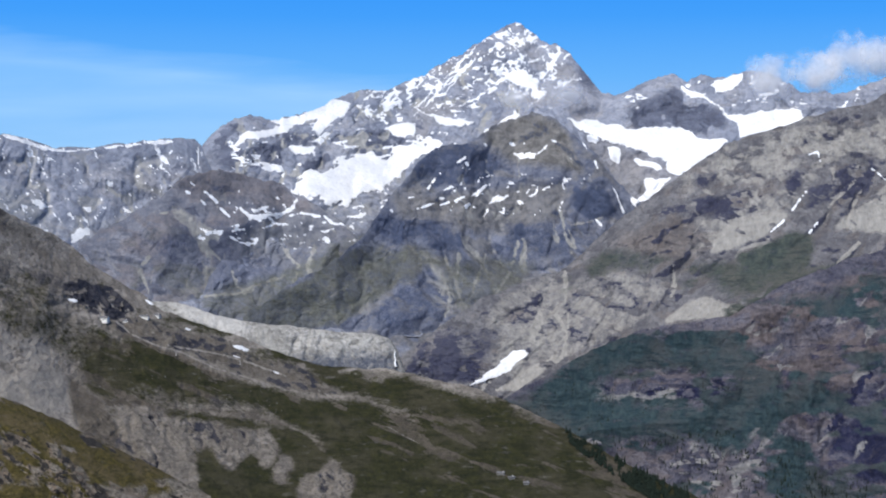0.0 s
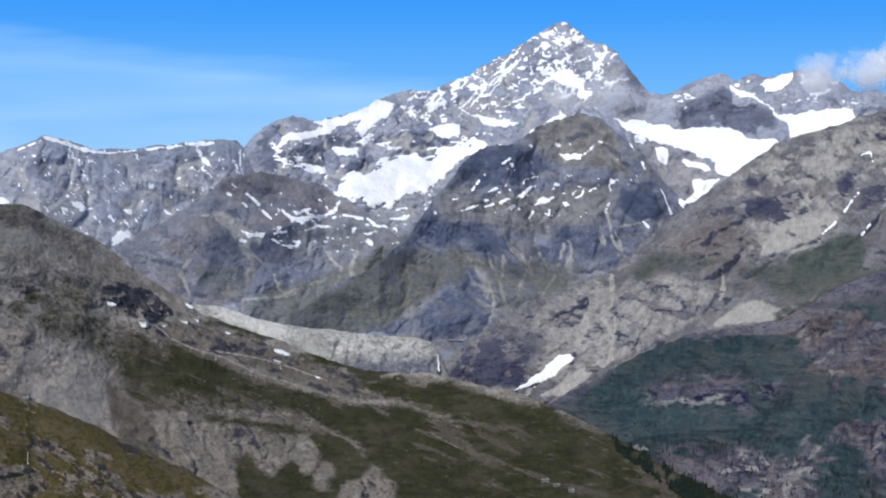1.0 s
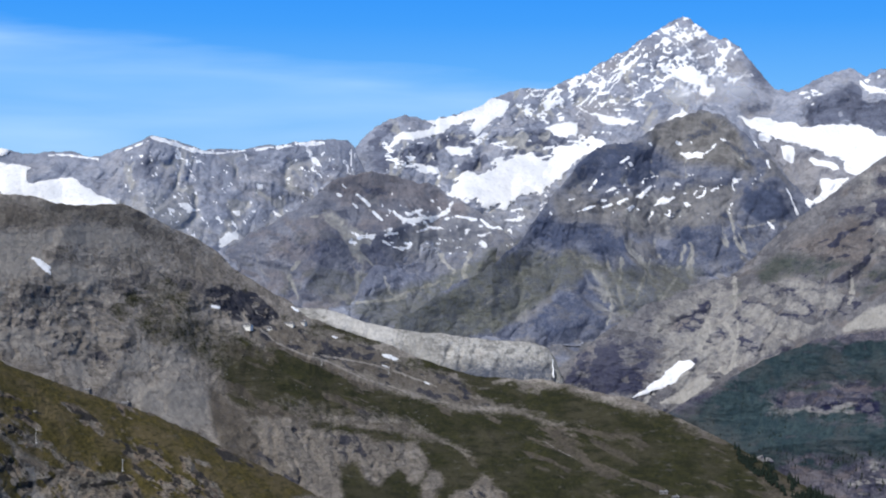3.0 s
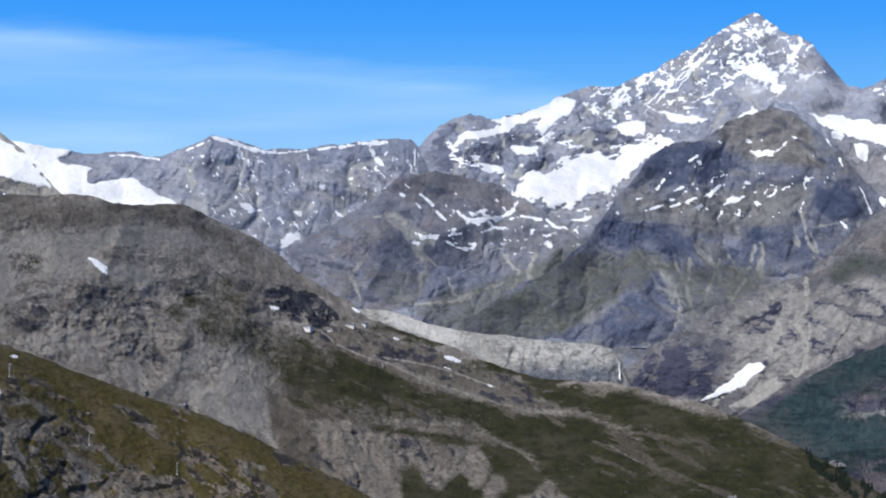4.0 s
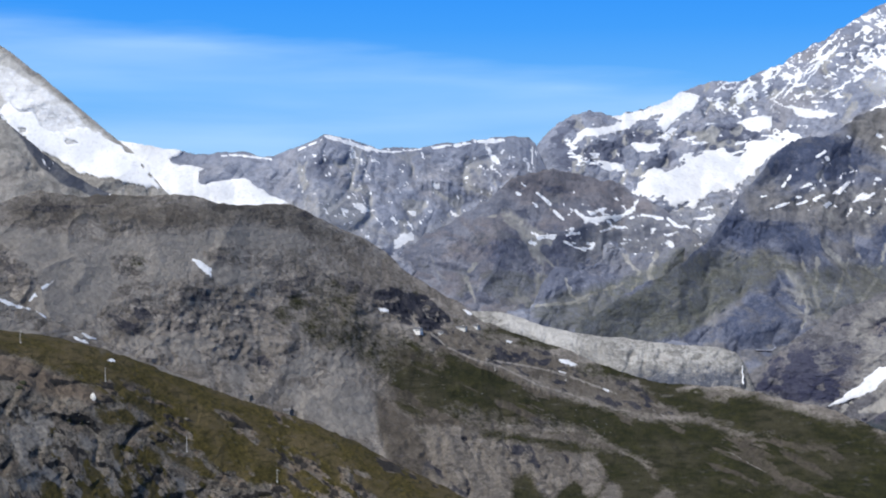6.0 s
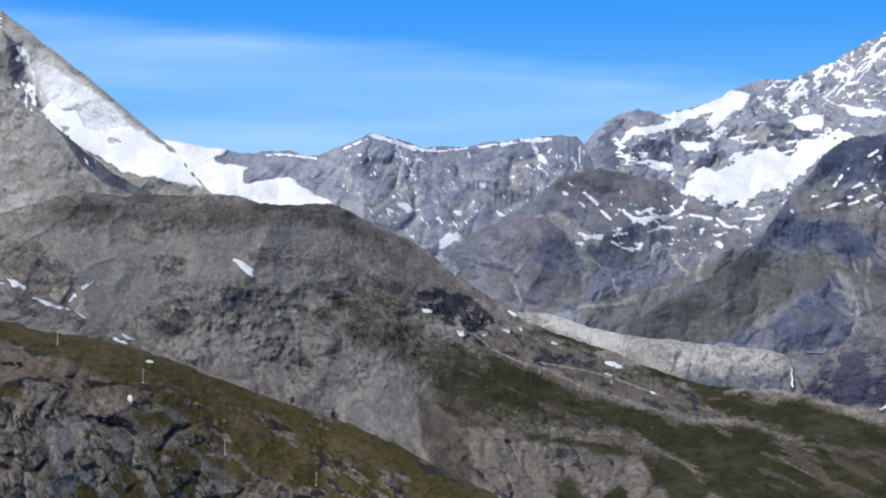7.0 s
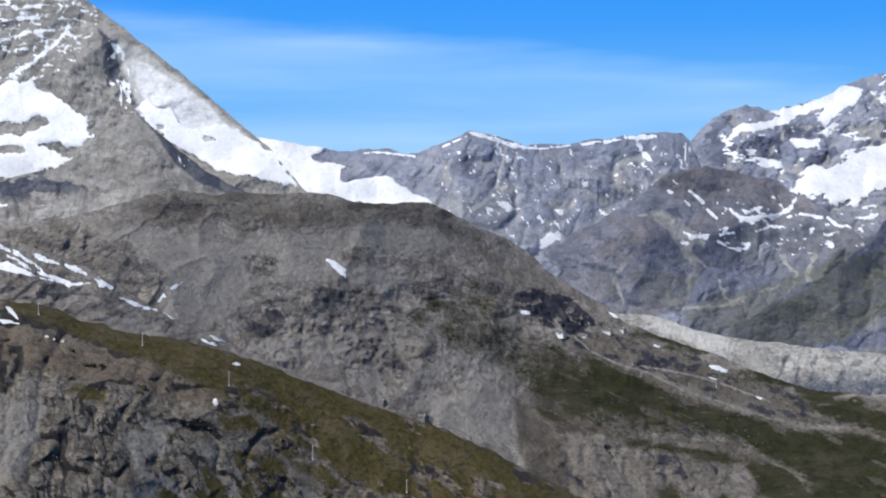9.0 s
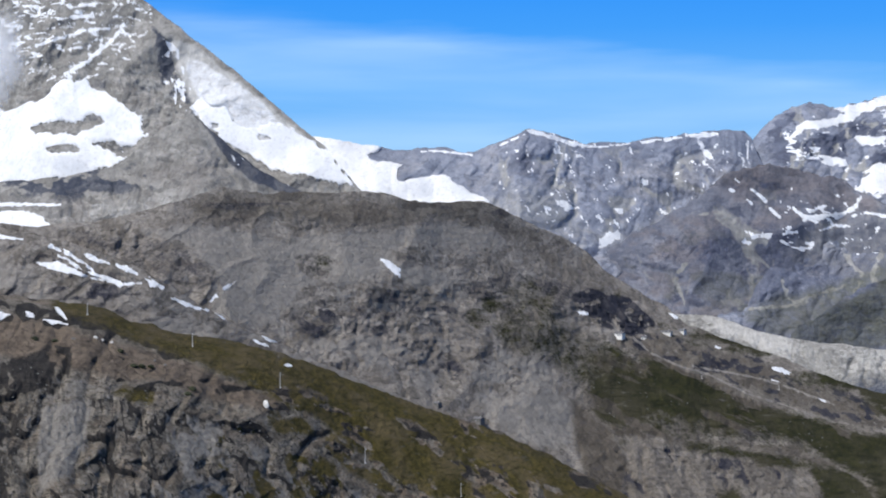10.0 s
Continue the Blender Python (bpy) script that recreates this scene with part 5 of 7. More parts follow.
# ---- moraine ----
moraine = Massif(
    crest=[(-173.1, -38.7), (-163.5, -39.4), (-154.0, -39.7), (-144.4, -41.3), (-128.5, -46.4), (-112.6, -50.2), (-90.4, -52.7), (-71.3, -55.0), (-52.2, -56.6), (-39.5, -57.2), (-29.9, -60.4), (-25.1, -67.4), (-22.0, -76.3), (-17.2, -89.0)],
    crest_y=[(-180, 2050), (-20, 2075)],
    foot=[(-180, -75), (-100, -90), (-20, -110)], foot_y=[(-180, 1985), (-20, 2000)],
    big=3, gully=8, crag=1.0, size=55, seed=31, jag=0.4, step=0.6, margin=8)
moraine.put("scree", [(-157.2, -39.7), (-141.3, -41.9), (-115.8, -50.2), (-99.9, -57.2), (-122.2, -57.2), (-144.4, -49.2)], 0.8, 5)
moraine.put("dark", [(-90.4, -70.6), (-77.6, -64.2), (-58.5, -66.1), (-42.6, -60.4), (-26.7, -64.2), (-20.4, -89.0), (-90.4, -89.0)], 0.5, 9, 5)
moraine.put("dark", [(-84.0, -69.3), (-71.3, -68.7), (-55.4, -67.4), (-39.5, -64.2), (-26.7, -68.3), (-20.4, -85.8), (-84.0, -85.8)], 0.6, 9, 4)
moraine.weather(0.0, 0.2)
moraine.build("moraine", "long pale grey moraine wall with eroded gullies", "moraine", MORAINE)

# ---- the grey hill with its green ramp ----
hill = Massif(
    crest=[(-601.9, 7.1), (-542.2, 6.6), (-520.4, 7.6), (-499.0, 5.3), (-460.5, 8.0), (-426.3, 15.2), (-402.9, 21.5), (-389.6, 25.2), (-370.1, 21.9), (-350.8, 22.5), (-338.1, 21.4), (-322.4, 22.6), (-306.8, 21.0), (-294.5, 17.9), (-276.3, 16.2), (-258.3, 16.8), (-249.4, 13.6), (-240.5, 8.7), (-228.8, 3.0), (-217.3, -2.7), (-208.7, -8.3), (-200.1, -16.7), (-188.8, -23.6), (-180.4, -29.1), (-170.6, -34.5)] + [(-157.2, -44.5), (-131.7, -54.0), (-115.8, -58.8), (-84.0, -70.6), (-71.3, -74.7), (-26.7, -77.9), (-7.6, -82.7), (14.6, -87.4), (33.7, -93.8), (52.8, -103.4), (72.0, -112.9), (94.2, -125.7), (116.5, -136.8), (145.2, -150.2), (164.3, -159.2)],
    crest_y=[(-560, 1470), (-420, 1560), (-300, 1710), (-210, 1880), (-40, 1970), (30, 1930), (90, 1850), (160, 1770)],
    foot=[(-560, -60), (-400, -90), (-250, -155), (-100, -180), (170, -180)], foot_y=[(-560, 1410), (-400, 1470), (-250, 1590), (-100, 1620), (60, 1640), (170, 1600)],
    big=14, gully=7, crag=3.0, size=90, seed=35, jag=0.6, lean=0.15)
# scree plateau and hollows
hill.flow("dark", [(-377.8, -23.9), (-360.1, -7.9)], 2.0, 0.9)
hill.flow("snow", [(-393.8, -35.7), (-389.2, -31.0), (-384.6, -26.9), (-382.0, -23.4)], 0.7, 0.62, 2.0)
hill.flow("dark", [(-207.5, -75.7), (-204.8, -94.8), (-197.8, -113.7)], 2.2, 0.7)
# turf
hill.mottle("grass", [(-276.6, -35.1), (-240.8, -40.5), (-214.7, -48.7), (-200.3, -51.3), (-211.9, -73.7), (-246.9, -66.0)], 0.55, (14, 9), 0, 0.8)
hill.put("grass", [(-217.6, -54.3), (-200.3, -49.1), (-183.3, -53.9), (-147.3, -69.7), (-107.0, -82.2), (-63.2, -94.3), (-63.3, -112.7), (-107.0, -95.6), (-161.2, -94.5), (-200.6, -101.2), (-209.1, -84.8)], 0.66, 12, 8)
hill.mottle("grass", [(-211.2, -9.5), (-173.1, -41.3), (-115.8, -60.4), (-26.7, -79.5), (36.9, -95.4), (-26.7, -98.6), (-115.8, -79.5), (-185.8, -54.0)], 0.55, (20, 8), -0.3, 0.85)
hill.put("grass", [(-211.3, -73.1), (-176.3, -57.2), (-144.5, -73.1), (-96.8, -89.0), (-26.7, -98.6), (36.9, -93.8), (145.2, -149.6), (145.2, -162.4), (-45.9, -162.4), (-58.6, -130.5), (-77.7, -111.3), (-115.9, -106.6), (-160.4, -100.2), (-198.6, -98.6)], 1.1, 14, 8)
hill.put("rust", [(-80.8, -82.0), (-71.3, -80.1), (-64.9, -84.6), (-71.3, -85.8)], 1.0, 2, 2)
hill.mottle("scree", [(-45.8, -89.0), (-20.4, -89.0), (11.5, -97.0), (5.1, -99.2), (-29.9, -96.0)], 0.4, (8, 2.5), 0.3, 0.8, 4)
hill.mottle("grass", [(-58.6, -105.0), (100.6, -120.9), (132.5, -149.6), (-52.2, -149.6)], 0.5, (30, 6), -0.4, 1.0)
hill.mottle("dark", [(-168.0, -51.0), (-135.0, -58.7), (-108.1, -71.8), (-121.5, -72.0), (-156.9, -59.1)], 0.45, (7, 3), -0.5, 0.9, 4)
for pts, wide in (([(-183.9, -50.6), (-177.7, -56.0), (-170.7, -60.3), (-159.7, -64.5), (-147.3, -67.8)], 0.50), ([(-170.7, -60.3), (-167.1, -57.5), (-163.2, -56.9)], 0.37), ([(-147.3, -67.8), (-128.3, -76.8), (-107.0, -83.3), (-86.0, -90.2), (-63.3, -100.0)], 0.37), ([(-71.3, -89.0), (-45.8, -101.8), (-14.0, -119.3)], 0.37), ([(-206.2, -79.2), (-197.6, -77.9), (-180.6, -77.8), (-147.3, -73.5)], 0.31), ([(-154.9, -63.9), (-126.2, -68.8), (-107.5, -74.3), (-89.1, -81.4)], 0.56), ([(-237.9, -44.7), (-233.6, -51.7)], 0.37)):
    hill.flow("scree", pts, wide, 1.3, 0.6)
hill.snowfield("snow_patch", "white snow patch in a grey scree hollow", [(-309.1, -11.0), (-303.9, -11.9), (-296.7, -17.6), (-297.3, -21.5), (-299.4, -20.4), (-304.0, -16.4)], 1.5, 6)
hill.snowfield("snow_patch", "thin white snow strip on dark ground", [(-119.6, -63.2), (-114.2, -63.9), (-108.8, -66.7), (-110.7, -68.0), (-117.4, -65.8)], 0.8)
hill.snowfield("snow_patch", "small white snow strip on dark ground", [(-120.9, -68.3), (-117.4, -69.3), (-112.7, -72.2), (-115.8, -71.5)], 0.8)
hill.snowfield("snow_patch", "small white snow patch beside a dark cliff", [(-211.7, -37.5), (-206.0, -38.0), (-206.0, -39.7), (-211.1, -39.5)], 0.8)
hill.snowfield("snow_patch", "small white snow patch on the ridge slope", [(-169.9, -37.5), (-166.1, -38.4), (-161.6, -40.6), (-164.2, -41.6)], 0.8)
hill.snowfield("snow_patch", "small white snow patch on brown ground", [(-146.0, -54.0), (-143.5, -54.3), (-141.9, -55.9), (-145.1, -55.6)], 0.6)
hill.snowfield("snow_patch", "small white snow patch on brown ground", [(-96.1, -78.2), (-93.6, -78.8), (-92.0, -80.8), (-94.8, -79.8)], 0.6)
hill.fine += 4.0 * hill.zone([(-365.0, -35.6), (-320.8, -26.7), (-272.0, -18.1), (-213.5, -23.7), (-196.7, -51.0), (-213.9, -78.9), (-284.3, -69.1), (-346.0, -52.9)], 12, 10) * (hill.r2 - 0.35)
# cleft by the huts: dark rock, with its shade painted into the dark cover
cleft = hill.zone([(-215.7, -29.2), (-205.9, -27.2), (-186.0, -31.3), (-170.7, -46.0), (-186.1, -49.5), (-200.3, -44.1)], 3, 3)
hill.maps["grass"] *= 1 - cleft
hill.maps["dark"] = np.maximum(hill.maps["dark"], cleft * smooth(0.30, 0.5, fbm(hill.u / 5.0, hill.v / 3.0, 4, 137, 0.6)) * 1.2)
hill.fine += 6 * cleft * (hill.r2 - 0.3)
hill.rills("scree", [(-211.7, -32.0), (-200.2, -29.1), (-186.0, -33.2), (-172.1, -45.5), (-186.1, -48.4), (-200.3, -43.0)], 0.12, (5.0, 4.0), 0.8, 0.7, 2, 9)
hill.put("grass", [(-45.8, -92.2), (-7.6, -89.0), (36.9, -93.8), (72.0, -112.9), (36.9, -117.7), (-26.7, -105.0)], 0.8, 12, 10)
bare = hill.zone([(-217.6, -60.4), (-176.3, -57.2), (-96.8, -89.0), (36.9, -93.8), (145.2, -149.6), (145.2, -162.4), (-45.9, -162.4), (-77.7, -111.3), (-160.4, -100.2), (-198.6, -98.6)], 12, 10)
worn = smooth(0.53, 0.63, fbm((hill.u - 0.9 * hill.v) / 34, (hill.v + 0.42 * hill.u) / 5.0, 5, 141, 0.6)) * bare
hill.maps["grass"] *= 1 - 0.62 * worn
hill.maps["rust"] = np.maximum(hill.maps["rust"], 0.9 * worn)
hill.fine += 2.5 * bare * (hill.r2 - 0.35)
hill.flow("snow", [(-393.5, -33.8), (-388.5, -28.1), (-384.0, -24.9)], 0.9, 1.0, 1.2)
hill.put("grass", [(-77.7, -105.0), (-45.8, -114.5), (5.1, -156.0), (-45.9, -157.6), (-61.8, -136.8)], 0.95, 12, 10)
hill.put("grass", [(-77.6, -76.3), (-26.7, -79.5), (14.6, -89.0), (36.9, -93.8), (56.0, -106.6), (5.1, -103.4), (-45.8, -93.8), (-84.0, -82.7)], 0.85, 10, 8)
# upper hill: brown beds on top, smooth pale scree below, dark knolls
hill.clear([(-418.9, 25.7), (-338.0, 27.5), (-255.9, 18.9), (-218.5, -6.8), (-201.6, -23.6), (-216.5, -51.4), (-204.2, -78.9), (-202.6, -103.3), (-240.5, -104.2), (-297.5, -74.6), (-385.4, -41.4), (-408.4, -9.5), (-425.3, 11.1)], 10)
hill.put("rust", [(-409.2, 21.2), (-341.4, 23.5), (-257.1, 15.9), (-237.7, 1.7), (-218.4, -9.6), (-201.6, -23.6), (-215.0, -23.6), (-245.7, -2.6), (-284.1, 2.3), (-329.5, 4.8), (-382.4, 3.6), (-409.4, 6.6)], 0.55, 8)
hill.mottle("dark", [(-410.1, 21.3), (-341.4, 23.5), (-257.1, 15.9), (-237.7, 1.7), (-245.7, -2.6), (-284.1, 2.3), (-329.5, 4.8), (-382.4, 3.6)], 0.3, (30, 4), -0.1, 0.5, 6)
hill.put("scree", [(-409.1, -0.7), (-382.3, 2.1), (-358.5, -3.8), (-329.4, 3.3), (-276.1, 5.2), (-248.5, -1.1), (-245.4, -8.2), (-273.0, -5.9), (-294.9, -3.4), (-283.3, -15.3), (-272.4, -18.1), (-273.3, -26.6), (-291.2, -26.1), (-299.8, -18.1), (-322.1, -25.3), (-339.9, -23.9), (-351.5, -27.4), (-356.6, -41.2), (-364.8, -47.0), (-379.4, -44.2), (-394.5, -37.1), (-389.1, -24.0)], 0.85, 5, 4)
hill.outcrop([(-352.3, -9.6), (-340.8, -6.7), (-327.1, -12.5), (-328.3, -21.0), (-339.9, -23.9), (-350.4, -18.2)], 0.5, 4, 4)
hill.put("grass", [(-349.3, -11.0), (-340.7, -8.1), (-329.1, -13.0), (-331.2, -20.5), (-340.0, -22.5), (-348.9, -17.6)], 0.42, 4, 4)
hill.outcrop([(-303.3, -8.2), (-289.1, -6.8), (-283.5, -11.0), (-291.6, -15.3), (-300.1, -13.9)], 0.5, 4, 4)
hill.outcrop([(-283.6, -8.2), (-264.6, -6.8), (-250.6, -13.8), (-264.2, -18.6), (-280.7, -12.5)], 0.5, 4, 4)
hill.mottle("dark", [(-322.1, -26.7), (-299.5, -21.0), (-282.8, -28.0), (-245.4, -9.6), (-217.9, -18.0), (-206.7, -29.2), (-216.6, -48.7), (-243.3, -51.7), (-257.1, -46.2), (-282.4, -43.6), (-298.5, -57.8), (-310.1, -52.2), (-327.1, -49.5)], 0.45, (10, 6), 0.5, 0.5, 6)
hill.mottle("grass", [(-272.1, -23.8), (-217.8, -20.8), (-211.4, -45.9), (-248.5, -54.5), (-271.4, -40.7)], 0.5, (12, 7), 0.5, 0.6, 6)
hill.mottle("dark", [(-356.8, -38.3), (-339.9, -26.8), (-322.1, -35.3), (-327.0, -55.2), (-347.1, -52.6)], 0.5, (7, 7), 0.6, 0.6, 5)
hill.mottle("scree", [(-362.3, -44.1), (-321.5, -52.3), (-282.4, -46.4), (-262.2, -57.4), (-269.5, -77.0), (-297.6, -71.8), (-326.6, -63.7), (-355.8, -52.6)], 0.55, (10, 7), 0.6, 0.6, 6)
hill.mottle("scree", [(-270.3, -63.1), (-265.1, -56.0), (-237.8, -51.6), (-218.5, -62.5), (-225.8, -75.0), (-255.6, -78.2)], 0.75, (9, 6), 0.4, 0.7, 4)
hill.put("scree", [(-261.2, -76.9), (-225.8, -75.9), (-211.1, -77.6), (-205.3, -103.4), (-223.9, -106.5), (-252.1, -92.0)], 0.8, 6, 4)
hill.mottle("dark", [(-281.4, -63.2), (-270.6, -57.5), (-261.6, -68.6), (-272.3, -77.1), (-283.9, -71.7)], 0.5, (6, 5), 0.4, 0.6, 3)
hill.rills("dark", [(-356.8, -35.5), (-299.5, -21.0), (-217.8, -20.8), (-211.4, -48.6), (-225.7, -76.4), (-275.1, -77.1), (-338.3, -58.2)], 0.10, (7.0, 6.0), 0.8, 0.55, 8, 11)
hill.put("dark", [(-479.9, 5.0), (-450.4, 1.0), (-418.1, -0.7), (-396.3, -9.5), (-382.2, -21.1), (-389.0, -25.5), (-407.3, -27.6), (-429.4, -18.3), (-455.9, -9.4), (-476.1, -3.4)], 0.45, 4, 4)
hill.put("scree", [(-440.7, 1.8), (-409.4, 6.6), (-382.4, 3.6), (-378.6, -9.5), (-386.4, -21.1), (-402.8, -3.7)], 0.8, 5, 4)
hill.put("grass", [(-249.4, -25.4), (-230.3, -22.2), (-208.1, -47.6), (-173.1, -54.0), (-144.5, -73.1), (-198.6, -79.5), (-211.3, -60.4), (-249.4, -50.8)], 0.5, 7, 6)
hill.put("grass", [(-254.9, -40.6), (-216.9, -40.3), (-205.5, -56.9), (-198.8, -78.8), (-204.4, -76.1), (-226.5, -62.6), (-248.5, -54.5)], 0.55, 6, 6)
heath = np.maximum(hill.zone([(-201.3, -51.1), (-172.2, -46.6), (-137.1, -56.7), (-113.7, -65.4), (-70.5, -79.6), (-50.2, -93.7), (-84.4, -91.2), (-113.2, -82.8), (-142.3, -71.3), (-171.6, -65.7)], 5, 5), 0.8 * hill.zone([(-193.9, -95.0), (-170.8, -86.7), (-130.1, -91.0), (-95.4, -101.3), (-83.7, -111.2), (-100.7, -111.4), (-135.5, -103.2), (-176.1, -100.7)], 5, 5))
hill.maps["grass"] *= 1 - 0.6 * heath
hill.maps["rust"] = np.maximum(hill.maps["rust"], 0.6 * heath)
hill.maps["dark"] = np.maximum(hill.maps["dark"], 0.7 * heath * smooth(0.52, 0.62, fbm((hill.u - 0.5 * hill.v) / 9, (hill.v + 0.4 * hill.u) / 4, 5, 171, 0.6)))
hill.maps["rust"] = np.maximum(hill.maps["rust"], 0.6 * bare)
# pale crags under the ramp, parted by turf
under = hill.zone([(-201.8, -97.0), (-144.5, -100.2), (-96.8, -106.6), (-71.3, -120.9), (-45.9, -143.2), (-33.1, -150.2), (-26.8, -175.1), (-230.6, -175.1), (-201.9, -120.9)], 7, 6)
for key in ("dark", "scree"):
    hill.maps[key] *= 1 - 0.92 * under
hill.maps["rust"] = np.maximum(hill.maps["rust"], 0.6 * smooth(0.0, 0.4, under))
hill.maps["grass"] = np.maximum(hill.maps["grass"], 0.92 * smooth(0.0, 0.5, under) * (1 - 0.85 * heath))
crag = np.maximum.reduce([hill.zone(p, 4, 6, 14.0) for p in (
    [(-190.7, -106.6), (-181.1, -97.0), (-166.8, -100.2), (-144.5, -105.6), (-122.2, -108.8), (-96.8, -112.0), (-88.8, -124.1), (-96.8, -136.2), (-107.9, -124.1), (-120.7, -134.3), (-128.6, -120.9), (-138.2, -125.7), (-138.2, -140.0), (-139.8, -156.0), (-154.2, -175.1), (-173.2, -136.8), (-187.5, -120.9)],
    [(-90.4, -124.1), (-83.4, -130.5), (-86.6, -143.9), (-93.6, -140.0)],
    [(-82.5, -156.0), (-77.7, -136.8), (-63.4, -126.6), (-58.0, -136.8), (-50.6, -144.8), (-55.4, -156.0)],
    [(-136.6, -99.2), (-124.8, -99.2), (-122.2, -101.8), (-135.0, -101.8)])])
hill.maps["grass"] *= 1 - 0.9 * crag
hill.maps["scree"] = np.maximum(hill.maps["scree"], 0.3 * crag * smooth(0.46, 0.62, fbm((hill.u + 0.2 * hill.v) / 12, hill.v / 18, 5, 163, 0.6)))
hill.maps["rust"] = hill.maps["rust"] * (1 - 0.25 * crag)
# clefts set back between the crags, their shade painted in as dark colour
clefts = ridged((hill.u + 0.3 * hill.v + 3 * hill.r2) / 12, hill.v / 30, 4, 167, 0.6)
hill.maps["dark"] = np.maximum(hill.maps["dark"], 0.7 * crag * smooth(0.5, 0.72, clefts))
hill.fine += crag * (4 * (hill.r2 - 0.35) - 6 * smooth(0.4, 0.8, clefts))
apron = hill.zone([(-212.1, -77.6), (-191.0, -93.6), (-181.3, -112.3), (-185.9, -141.3), (-201.0, -130.0), (-207.4, -106.8)], 4, 4)
hill.maps["grass"] *= 1 - 0.85 * apron
hill.maps["rust"] = np.maximum(hill.maps["rust"], 0.7 * apron)
hill.maps["dark"] = np.maximum(hill.maps["dark"], 0.35 * apron)
smoothed = hill.zone([(-434.2, 25.9), (-340.5, 30.6), (-244.8, 21.3), (-218.5, -6.8), (-245.0, -18.1), (-299.2, -29.5), (-361.7, -52.7), (-397.3, -41.5), (-424.9, 5.2)], 10, 4)
hill.gullies *= 1 - 0.85 * smoothed
hill.fine *= 1 - 0.5 * smoothed
hill.weather(0.35, 0.3)
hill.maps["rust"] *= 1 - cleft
# the cleft's rock and painted shade once more, over the weathering
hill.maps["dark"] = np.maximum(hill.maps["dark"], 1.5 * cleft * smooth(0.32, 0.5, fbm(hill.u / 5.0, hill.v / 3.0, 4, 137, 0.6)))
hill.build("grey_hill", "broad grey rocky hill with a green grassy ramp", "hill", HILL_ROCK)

# ---- left slope and the near slope ----
side = Massif(
    crest=[(-568.5, 12.3), (-511.6, 5.0), (-490.9, 1.9), (-473.8, -1.8), (-453.7, -7.2), (-430.5, -15.5), (-411.0, -25.9), (-394.9, -35.6), (-379.1, -44.1), (-354.0, -54.6), (-329.5, -65.2), (-305.4, -74.5), (-281.7, -85.0), (-264.2, -92.2), (-241.3, -102.4)],
    crest_y=[(-580, 1400), (-420, 1455), (-320, 1545), (-260, 1600)],
    foot=[(-580, -70), (-260, -140)], foot_y=[(-580, 1300), (-400, 1420), (-320, 1510), (-260, 1580)],
    big=6, gully=4, crag=2.5, size=80, seed=41, lean=-0.6)
side.mottle("scree", [(-547.1, -6.2), (-443.8, -30.0), (-379.1, -44.1), (-287.5, -79.1), (-241.3, -102.4), (-317.5, -96.5), (-411.2, -64.6), (-547.3, -42.6)], 0.5, (22, 5), -0.4, 0.8)
side.mottle("dark", [(-491.0, -6.4), (-424.0, -30.0), (-372.8, -52.5), (-411.2, -53.0), (-477.5, -30.2)], 0.35, (18, 5), -0.4, 0.7)
side.put("scree", [(-331.4, -64.8), (-289.3, -76.5), (-251.4, -90.7), (-260.1, -95.0), (-295.3, -83.6), (-328.4, -70.3)], 0.9, 4)
for pts in ([(-488.3, -14.2), (-473.9, -13.0), (-454.4, -21.3), (-470.6, -20.1)], [(-460.4, -17.2), (-450.4, -19.5), (-435.8, -24.8), (-442.1, -25.4), (-455.4, -20.1)], [(-442.0, -14.3), (-435.4, -15.4), (-429.2, -19.5), (-435.1, -19.5)], [(-461.1, -9.5), (-453.0, -11.6), (-446.4, -14.6), (-453.7, -13.7)], [(-473.2, -5.3), (-463.7, -9.5), (-461.7, -11.3), (-470.5, -8.3)], [(-424.6, -20.7), (-419.1, -23.6), (-415.5, -27.3), (-421.4, -26.5)], [(-411.7, -30.5), (-403.0, -34.5), (-396.2, -38.2), (-403.9, -36.2)], [(-532.8, 0.4), (-511.7, 1.4), (-488.9, -1.7), (-511.7, -2.2)], [(-532.8, -5.6), (-511.7, -5.1), (-505.5, -7.6), (-515.2, -9.3), (-532.8, -9.3)], [(-364.8, -49.7), (-359.8, -50.8), (-354.8, -54.1), (-360.4, -53.3)], [(-369.2, -52.6), (-362.9, -53.6), (-357.9, -56.4), (-363.9, -55.9)], [(-331.4, -62.2), (-323.8, -65.5), (-318.6, -67.9), (-325.3, -66.6)]):
    side.snowfield("snow_patch", "thin white snow streak on a grey stony slope", pts, 1.2, 6)
for pts in ([(-478.9, -5.1), (-467.0, -9.9), (-457.3, -14.7), (-451.3, -20.6), (-436.4, -25.1), (-419.9, -24.4)], [(-459.0, -9.4), (-445.3, -14.7)], [(-440.6, -15.3), (-428.8, -20.0)], [(-422.9, -22.1), (-415.4, -27.1)], [(-410.8, -32.0), (-397.9, -37.2), (-392.1, -38.3)], [(-478.9, -14.7), (-463.4, -20.1), (-443.7, -24.2), (-437.7, -26.2)], [(-361.6, -51.4), (-356.0, -53.3)], [(-327.8, -63.3), (-316.7, -67.1)], [(-473.8, -9.9), (-460.4, -17.1)], [(-388.3, -39.2), (-381.9, -42.0)]):
    side.flow("snow", pts, 1.1, 1.0, 1.0)
side.weather(0.4, 0.5)
side.build("side_slope", "grey stony slope with snow streaks", "slope", HILL_ROCK)

